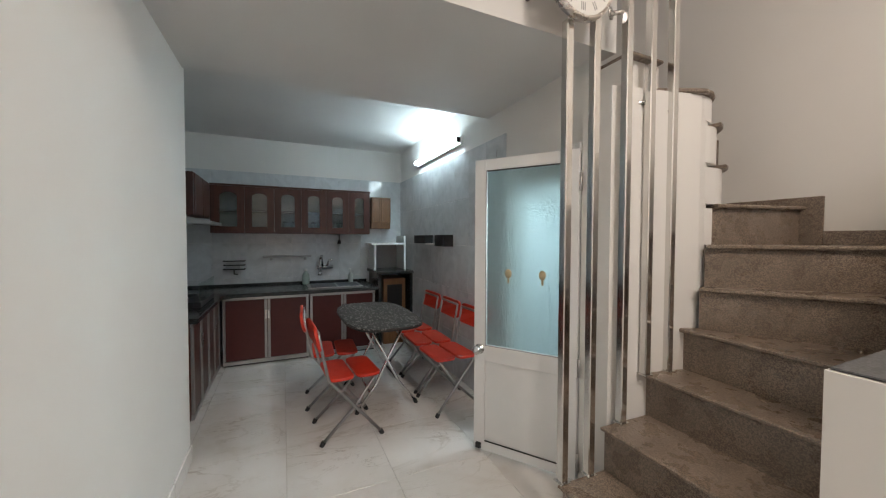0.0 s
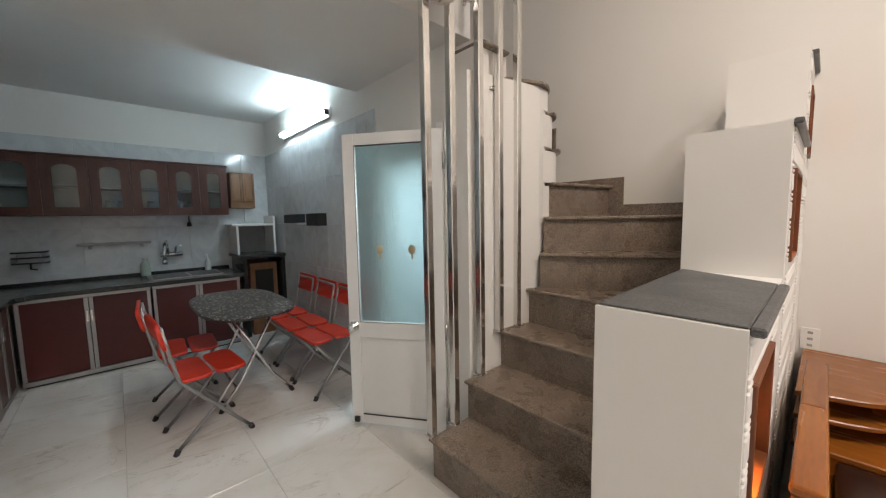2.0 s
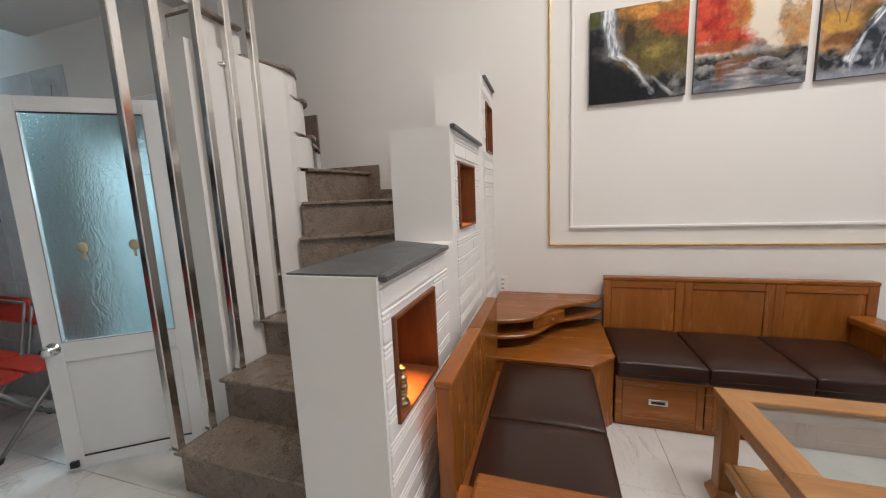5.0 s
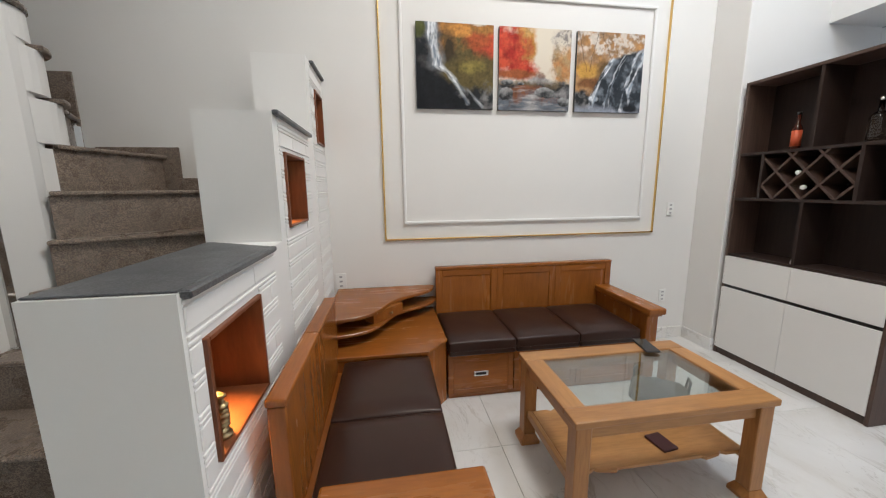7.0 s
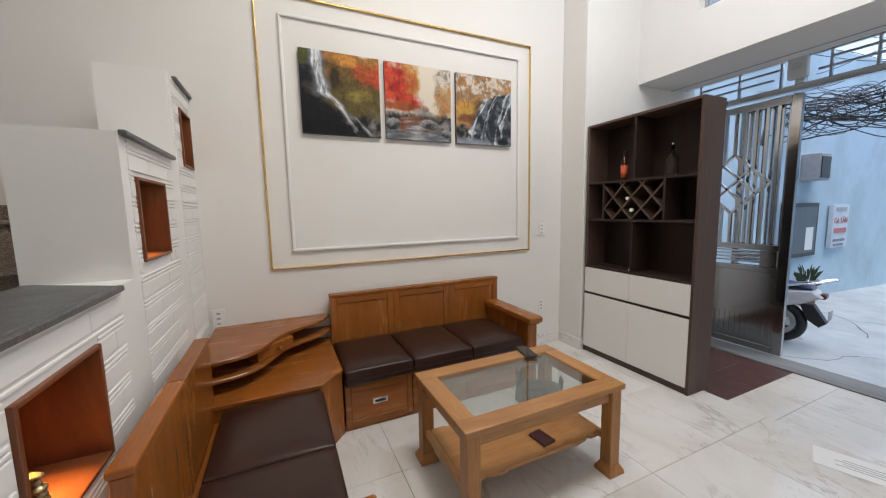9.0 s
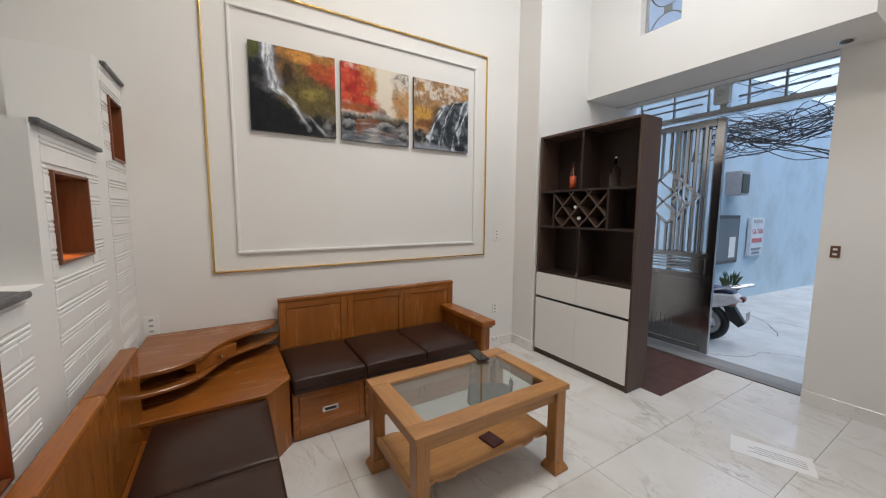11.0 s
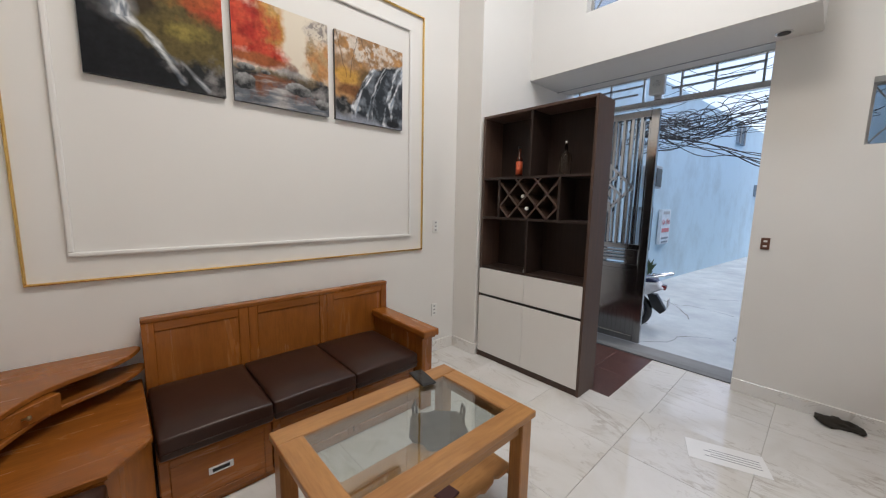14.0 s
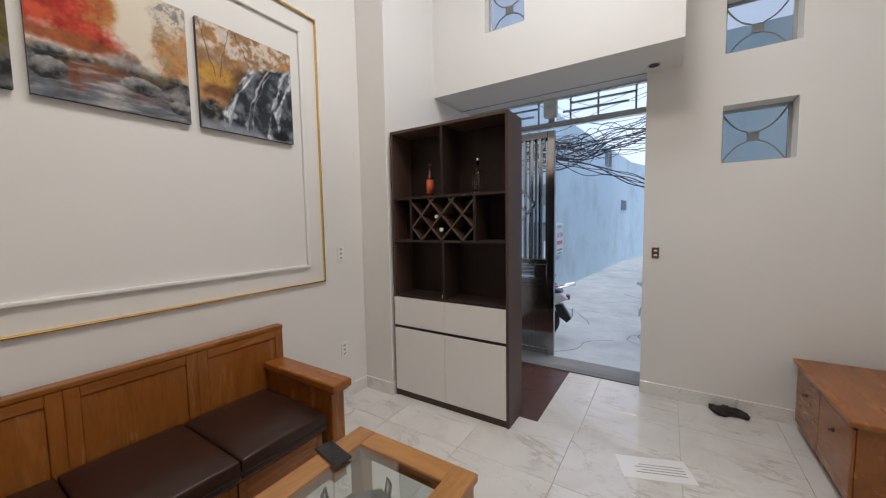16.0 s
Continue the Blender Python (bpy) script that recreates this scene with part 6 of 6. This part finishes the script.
first = folding_chair((1.01, 2.82, 0), 4, "red plastic folding chair with a grey tubular frame")
copy_thing(first, pose(0.97, 3.36, 0, 0, 0, -3))
for k, y in enumerate((2.88, 3.34, 3.81)):
    copy_thing(first, pose(1.865, y, 0, 0, 0, 180 + (2, -1, 1)[k]))

# ---- outside: alley, walls, scooter, cables ----
def plaster(name, a, b, c):
    m = Mat(name, a, 0.85, spec=0.2)
    big, low = m.noise(0.5, 4, 0.6), m.noise(1.1, 7, 0.7, m.mapped((1, 1, 0.75)))
    m.color(m.mix(m.ramp(low, (0.45, (0, 0, 0)), (0.75, (1, 1, 1))), m.mix(big, a, b), c))
    m.bump(m.noise(30, 4), 0.2, 0.01)
    return m.m


def concrete(name, a, b):
    m = Mat(name, a, 0.75, spec=0.3)
    m.color(m.mix(m.ramp(m.noise(1.3, 7, 0.65), (0.35, (0, 0, 0)), (0.7, (1, 1, 1))), a, b))
    m.bump(m.noise(25, 5), 0.25, 0.01)
    return m.m


BLUE_WALL = plaster("blue_plaster", (0.53, 0.66, 0.75), (0.47, 0.6, 0.69), (0.39, 0.48, 0.54))
CONCRETE = concrete("alley_concrete", (0.36, 0.4, 0.43), (0.24, 0.27, 0.295))
setting("road", box(-3.5, 4.4, -40, -4.35, -0.5, -0.18), CONCRETE, "pale grey concrete alley with cracks and stains", "road")
setting("threshold", prism([(-4.1, -0.045), (-4.1, -0.45), (-5.03, -0.45), (-5.03, -0.325), (-4.72, -0.165), (-4.2, -0.05)], 1.2, 3.6, axis="x"), concrete("wet_sill", (0.2, 0.21, 0.225), (0.13, 0.135, 0.145)), "dark grey stone threshold sloping to the alley", "threshold")
setting("wall_alley_left", prism([(3.75, -4.2), (2.6, -17.0), (3.2, -17.1), (4.3, -4.2)], -0.4, 3.7), BLUE_WALL, "long stained light blue plaster wall of the alley")
setting("wall_alley_right", box(-4.0, 0.75, -14.5, -6.2, -0.4, 3.6), BLUE_WALL, "light blue plastered house across the alley")
setting("wall_alley_bend", prism([(2.6, -17.02), (-1.2, -30.0), (-0.6, -30.0), (3.2, -17.12)], -0.4, 3.7), BLUE_WALL, "further stretch of the light blue alley wall")
setting("wall_alley_end", box(-4.0, 4.0, -32.0, -31.0, -0.4, 4.0), BLUE_WALL, "pale blue house wall at the end of the alley")
rng = random.Random(11)
for k, (y, z) in enumerate(((-13.0, 3.1), (-13.4, 3.1), (-15.4, 1.75), (-15.9, 1.75))):
    x = 3.75 - (3.75 - 2.6) * ((-4.2 - y) / 12.8)
    w = setting("window_%d" % (k + 4), box(x - 0.05, x + 0.02, y - 0.16, y + 0.16, z, z + (0.5 if z > 2 else 0.35)), plastic("far_frame", (0.22, 0.26, 0.3), 0.5), "small window in the far blue wall", "window")
    part("pane", box(x - 0.056, x - 0.05, y - 0.13, y + 0.13, z + 0.03, z + (0.47 if z > 2 else 0.32)), plastic("dark_pane", (0.12, 0.14, 0.17), 0.15), w)
    if z > 2:
        for q in (-0.05, 0.05):
            part("bar", box(x - 0.07, x - 0.057, y + q - 0.01, y + q + 0.01, z, z + 0.5), ALU, w)
cr = bmesh.new()
for k in range(9):
    p = Vector((rng.uniform(1.2, 2.6), rng.uniform(-9.5, -4.9), -0.1795))
    d = rng.uniform(0, math.tau)
    for s in range(7):
        q = p + Vector((math.cos(d), math.sin(d), 0)) * rng.uniform(0.08, 0.2)
        n = Vector((-(q - p).y, (q - p).x, 0)).normalized() * rng.uniform(0.004, 0.012)
        cr.faces.new([cr.verts.new(v) for v in (p - n, q - n * 0.6, q + n * 0.6, p + n)])
        p, d = q, d + rng.uniform(-0.8, 0.8)
solo("pavement_cracks", cr, plastic("crack", (0.12, 0.12, 0.12), 0.9), "dark cracks in the concrete alley", "cracks", kind="stuff")
wall_x = lambda y: 3.75 - 1.15 * ((-4.2 - y) / 12.8)
sg = thing("wall_sign", (wall_x(-8.9), -8.9, 0.85), "white paper sign with red and dark lettering on the wall", "sign")
part("board", box(wall_x(-8.98) - 0.03, wall_x(-8.98) + 0.03, -8.98, -8.42, 0.62, 1.32, 0.002), plastic("weathered_board", (0.6, 0.65, 0.7), 0.6), sg)
RED_INK = plastic("red_ink", (0.5, 0.16, 0.17), 0.6)
FADED_INK = plastic("faded_ink", (0.2, 0.22, 0.26), 0.6)
for k, (z, hgt, mat, a, b) in enumerate(((1.22, 0.06, GREY, 0.08, 0.46), (0.86, 0.08, RED_INK, 0.05, 0.5), (0.72, 0.04, FADED_INK, 0.05, 0.48), (0.65, 0.03, FADED_INK, 0.08, 0.44))):
    part("text_line", box(wall_x(-8.98) - 0.036, wall_x(-8.98) - 0.029, -8.42 - b, -8.42 - a, z, z + hgt), mat, sg)
txt = bpy.data.curves.new("text_line", "FONT")
txt.body, txt.size, txt.extrude, txt.align_x = "GA TÂN", 0.13, 0.002, "CENTER"
tob = new("text_line", txt)
tob.parent = sg
txt.materials.append(RED_INK)
tob.matrix_local = Matrix.Translation(Vector((wall_x(-8.98) - 0.033, -8.7, 1.02)) - ORIGIN[sg]) @ pose(0, 0, 0, 90, 0, -90)
bd = thing("notice_board", (wall_x(-7.7), -7.7, 0.5), "dark framed notice board on the blue wall", "board")
part("frame", box(wall_x(-8.12) - 0.03, wall_x(-7.2) + 0.03, -8.12, -7.2, 0.52, 1.36, 0.005), BLACK, bd)
part("sheet", box(wall_x(-8.12) - 0.036, wall_x(-8.12) - 0.029, -7.98, -7.74, 0.62, 0.98), WHITE, bd)
part("panel", box(wall_x(-8.12) - 0.034, wall_x(-8.12) - 0.028, -8.06, -7.26, 0.58, 1.3), plastic("grey_board", (0.1, 0.12, 0.14), 0.4), bd)
eb = thing("electric_meter_box", (wall_x(-7.7), -7.7, 1.7), "grey electric meter box under the cables", "box")
part("case", box(wall_x(-7.6) - 0.22, wall_x(-7.6), -7.95, -7.6, 1.7, 2.1, 0.01), GREY, eb)
part("cover", box(wall_x(-7.6) - 0.23, wall_x(-7.6) - 0.22, -7.92, -7.63, 1.73, 2.05, 0.003), BLACK, eb)
plant = thing("potted_plant", (3.2, -7.45, -0.18), "leafy green plant in a clay pot by the blue wall", "plant")
part("pot", turned([(0.1, 0), (0.13, 0.2), (0.145, 0.21), (0.145, 0.24), (0.12, 0.24)], (3.2, -7.45, -0.18), sides=18), plastic("clay_pot", (0.3, 0.13, 0.08), 0.8), plant)
leaves = bmesh.new()
for k in range(60):
    a, up, reach = rng.uniform(0, math.tau), rng.uniform(0.12, 0.42), rng.uniform(0.04, 0.2)
    root = Vector((3.2, -7.45, 0.04))
    tip = root + Vector((math.cos(a) * reach, math.sin(a) * reach, up))
    mid = root.lerp(tip, 0.72) + Vector((0, 0, 0.05))
    wide = Vector((-math.sin(a), math.cos(a), 0)) * rng.uniform(0.01, 0.02)
    low = root.lerp(tip, 0.45)
    vs = [leaves.verts.new(p) for p in (low, mid + wide, tip, mid - wide)]
    leaves.faces.new((vs[0], vs[1], vs[2]))
    leaves.faces.new((vs[0], vs[2], vs[3]))
    if k % 4 == 0:
        tube([root, low, mid], 0.004, leaves, 5, False)
part("foliage", leaves, plastic("leaf_green", (0.035, 0.06, 0.02), 0.5, 0.4), plant)

rb = thing("red_board", (wall_x(-5.6), -5.4, 0.8), "faded red board hanging on the alley wall", "board")
part("board", box(wall_x(-5.75) - 0.04, wall_x(-5.75) + 0.03, -5.75, -4.9, 0.75, 1.45, 0.004), plastic("faded_red", (0.42, 0.14, 0.12), 0.6), rb)
part("frame", box(wall_x(-5.75) - 0.045, wall_x(-5.75) + 0.02, -5.75, -4.9, 1.45, 1.49, 0.004), GREY, rb)
cables = bmesh.new()
def sag(a, b, drop, r, wob=0.05, n=14):
    pts = []
    ph = rng.uniform(0, 9)
    for k in range(n + 1):
        u = k / n
        p = Vector(a).lerp(Vector(b), u)
        p.z -= drop * 4 * u * (1 - u)
        p += Vector((0, 1, 1)) * wob * noise.noise((u * 4, ph, 0.0))
        pts.append(p)
    tube(pts, r, cables, 5, False)


for k in range(16):
    sag((3.5, -7.1 + rng.uniform(-0.4, 0.4), 2.58 + rng.uniform(-0.26, 0.16)), (0.7, -6.9 + rng.uniform(-0.12, 0.12), 3.0 + rng.uniform(-0.05, 0.05)), rng.uniform(0.03, 0.2), rng.uniform(0.005, 0.01), 0.22, 22)
for k in range(6):
    sag((3.3 + rng.uniform(-0.3, 0.1), -6.95 + rng.uniform(-0.1, 0.1), 2.6 + rng.uniform(-0.08, 0.06)), (0.9, -7.05, 1.62 + rng.uniform(-0.03, 0.03)), rng.uniform(-0.05, 0.05), rng.uniform(0.005, 0.01), 0.14, 22)
for k in range(12):
    sag((3.5, -6.8 + rng.uniform(-1.2, 0.6), rng.uniform(2.5, 3.5)), (0.6, -7.2 + rng.uniform(-1, 1), rng.uniform(2.6, 3.8)), rng.uniform(0.05, 0.5), rng.uniform(0.003, 0.006), 0.2, 18)
for k in range(60):
    x = rng.choice((rng.uniform(2.5, 3.4), rng.uniform(2.3, 3.3), rng.uniform(1.3, 3.3)))
    z = 2.66 + 0.12 * (3.4 - x) + rng.uniform(-0.1, 0.08)
    r, e, ph = rng.uniform(0.07, 0.26), rng.uniform(0.5, 1.1), rng.uniform(0, 6)
    tube([(x + r * math.cos(ph + i * 0.36), -7.0 + 0.12 * math.sin(i * 0.7 + ph), z - r * 0.7 + r * e * math.sin(ph + i * 0.36)) for i in range(rng.randint(9, 18))], rng.uniform(0.003, 0.006), cables, 5, False)
for k in range(6):
    tube([(3.45, -6.5, 2.7), (3.4, -6.4, 2.4), (3.38, -6.35 + rng.uniform(-0.1, 0.1), 2.15)], 0.012, cables, 5, False)
solo("overhead_cables", cables, BLACK, "tangled bundle of black overhead cables across the alley", "cables", kind="stuff")


def scooter(at, turn, label, pal):
    """A parked scooter; its nose points along +x."""
    s = thing("scooter", (0, 0, 0), label, "scooter")
    rim = lambda x: turned([(0.16, -0.03), (0.17, -0.02), (0.17, 0.02), (0.16, 0.03)], (x, 0, 0.26), axis="y", sides=24)
    for x in (0.0, 1.2):
        bm = bmesh.new()
        pts = []
        for k in range(28):
            a = k * math.tau / 28
            pts.append([(x + (0.215 + 0.045 * math.cos(b)) * math.cos(a), 0.05 * math.sin(b), 0.26 + (0.215 + 0.045 * math.cos(b)) * math.sin(a)) for b in (i * math.tau / 10 for i in range(10))])
        vs = [[bm.verts.new(p) for p in r] for r in pts]
        for k in range(28):
            for i in range(10):
                bm.faces.new((vs[k][i], vs[(k + 1) % 28][i], vs[(k + 1) % 28][(i + 1) % 10], vs[k][(i + 1) % 10])).smooth = True
        wh = part("tyre", bm, BLACK, s, "black rubber tyre")
        part("rim", rim(x), ALU, wh)
    def shell(profile, w, name, mat, label="", bev=0.03):
        bm = prism(profile, -w, w, axis="y", bevel=bev, seg=3)
        return part(name, bm, mat, s, label)
    shell([(-0.38, 0.62), (-0.30, 0.70), (0.1, 0.66), (0.42, 0.60), (0.45, 0.42), (0.15, 0.40), (-0.2, 0.52)], 0.13, "rear_fairing", pal[0], "silver-grey rear fairing")
    shell([(-0.30, 0.70), (-0.28, 0.735), (0.0, 0.77), (0.45, 0.74), (0.55, 0.66), (0.1, 0.66)], 0.12, "seat", pal[1], "dark blue seat with pale top")
    part("seat_top", prism([(-0.02, 0.765), (0.0, 0.785), (0.4, 0.765), (0.5, 0.72), (0.4, 0.73)], -0.1, 0.1, axis="y", bevel=0.01), GREY, s)
    shell([(-0.42, 0.32), (-0.3, 0.52), (-0.18, 0.52), (-0.25, 0.34), (-0.36, 0.26)], 0.06, "mudguard", BLACK, "", 0.01)
    shell([(-0.1, 0.2), (0.5, 0.24), (0.55, 0.4), (0.05, 0.4)], 0.1, "engine", BLACK, "", 0.02)
    part("exhaust", tube([(0.5, 0.13, 0.2), (0.15, 0.15, 0.22), (-0.12, 0.15, 0.3)], 0.05), GREY, s)
    shell([(0.45, 0.24), (0.95, 0.26), (1.0, 0.34), (0.9, 0.34), (0.5, 0.32)], 0.13, "footboard", pal[0], "", 0.02)
    shell([(0.9, 0.3), (1.05, 0.3), (1.18, 0.6), (1.02, 0.98), (0.95, 0.98), (1.05, 0.6)], 0.16, "leg_shield", pal[0], "", 0.02)
    part("handlebar", tube([(0.9, -0.32, 1.0), (0.98, -0.1, 1.0), (0.98, 0.1, 1.0), (0.9, 0.32, 1.0)], 0.016), BLACK, s)
    part("fork", tube([(1.02, 0, 0.9), (1.2, 0, 0.26)], 0.03), GREY, s)
    for y in (-0.09, 0.09):
        part("rack_rail", tube([(0.0, y * 1.3, 0.71), (-0.25, y * 1.2, 0.77), (-0.46, y * 0.7, 0.83)], 0.014), CHROME, s)
    part("rack_rail", tube([(-0.46, -0.063, 0.83), (-0.46, 0.063, 0.83)], 0.014), CHROME, s)
    for x in (-0.2, -0.32):
        part("rack_bar", tube([(x, -0.1, 0.785), (x - 0.05, 0.1, 0.80)], 0.01), CHROME, s)
    part("tail_light", box(-0.40, -0.34, -0.06, 0.06, 0.60, 0.66, 0.01), plastic("dark_red_lens", (0.1, 0.01, 0.01), 0.2), s)
    part("number_plate", box(-0.44, -0.43, -0.08, 0.08, 0.36, 0.48), GREY, s)
    for y in (-0.3, 0.3):
        part("mirror", tube([(0.94, y, 1.0), (0.9, y * 1.1, 1.14), (0.88, y * 1.2, 1.2)], 0.012), BLACK, s)
    s.matrix_basis = pose(*at, 0, 0, turn) @ Matrix.Scale(0.9, 4)
    return s


silver = plastic("silver_paint", (0.5, 0.5, 0.52), 0.25)
scooter((2.67, -5.35, -0.18), 8, "parked silver and blue scooter with a chrome rear rack", (silver, plastic("navy_paint", (0.02, 0.025, 0.08), 0.3)))
scooter((1.15, -5.8, -0.18), 178, "parked pale scooter beside the house wall", (silver, BLACK))

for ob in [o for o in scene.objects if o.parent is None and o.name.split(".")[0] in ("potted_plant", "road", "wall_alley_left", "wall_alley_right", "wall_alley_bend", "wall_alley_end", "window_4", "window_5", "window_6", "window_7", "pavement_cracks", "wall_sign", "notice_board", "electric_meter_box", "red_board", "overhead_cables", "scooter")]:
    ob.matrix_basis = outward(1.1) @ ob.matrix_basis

# ---- tiles: floor, red entrance strip and kitchen walls ----
def tile_mesh(name, a, b, t, mat, plane="z"):
    bm = box(-a / 2, a / 2, -b / 2, b / 2, -t, 0, 0.0015)
    if plane == "y":
        bm.transform(Matrix.Rotation(radians(90), 4, "X"))
    elif plane == "x":
        bm.transform(Matrix.Rotation(radians(90), 4, "X"))
        bm.transform(Matrix.Rotation(radians(-90), 4, "Z"))
    return mesh_of(name, bm, mat)


def lay(parent, me, at):
    ob = new("tile", me)
    ob.parent = parent
    ob.location = Vector(at) - ORIGIN[parent]


TS, GAP = 0.58, 0.0015
cache = {}
for under, a, b, c, d, mat, z, ph in ((floor, KL, RX, STEP, KY, MARBLE, 0.0, -0.765), (landing, LX, 2.04, -4.1, STEP - 0.002, MARBLE, -DROP, -0.67), (landing, 2.04, 3.13, -4.1, STEP - 0.002, RED_TILE, -DROP - 0.003, -0.67)):
    for i in range(-3, 5):
        for j in range(-7, 12):
            x0, y0 = 1.763 - TS + i * TS, ph + j * TS
            p, q, r, s = max(x0, a), min(x0 + TS, b), max(y0, c), min(y0 + TS, d)
            if q - p < 0.02 or s - r < 0.02 or (q < LX + 0.01 and s < 2.81):
                continue
            key = (round(q - p, 3), round(s - r, 3), mat.name)
            if key not in cache:
                cache[key] = tile_mesh("tile", q - p - GAP, s - r - GAP, 0.012, mat)
            lay(under, cache[key], ((p + q) / 2, (r + s) / 2, z))
for name, plane, u0, u1 in (("wall_kitchen_back", "y", KL, KR), ("wall_kitchen_right", "x", 2.5, KY), ("wall_kitchen_left", "l", 2.82, KY)):
    wall = bpy.data.objects[name]
    n = max(1, round((u1 - u0) / 0.3))
    w = (u1 - u0) / n
    me = tile_mesh("tile", w - 0.002, 0.438, 0.006, WTILE, "x" if plane == "x" else "y")
    if plane == "l":
        bm = box(-w / 2 + 0.001, w / 2 - 0.001, -0.219, 0.219, -0.006, 0)
        bm.transform(Matrix.Rotation(radians(90), 4, "X"))
        bm.transform(Matrix.Rotation(radians(90), 4, "Z"))
        me = mesh_of("tile", bm, WTILE)
    for k in range(n):
        for z in range(5):
            u = u0 + (k + 0.5) * w
            zz = 0.22 + z * 0.44
            lay(wall, me, {"y": (u, KY - 0.006, zz), "x": (KR - 0.006, u, zz), "l": (KL + 0.006, u, zz)}[plane])
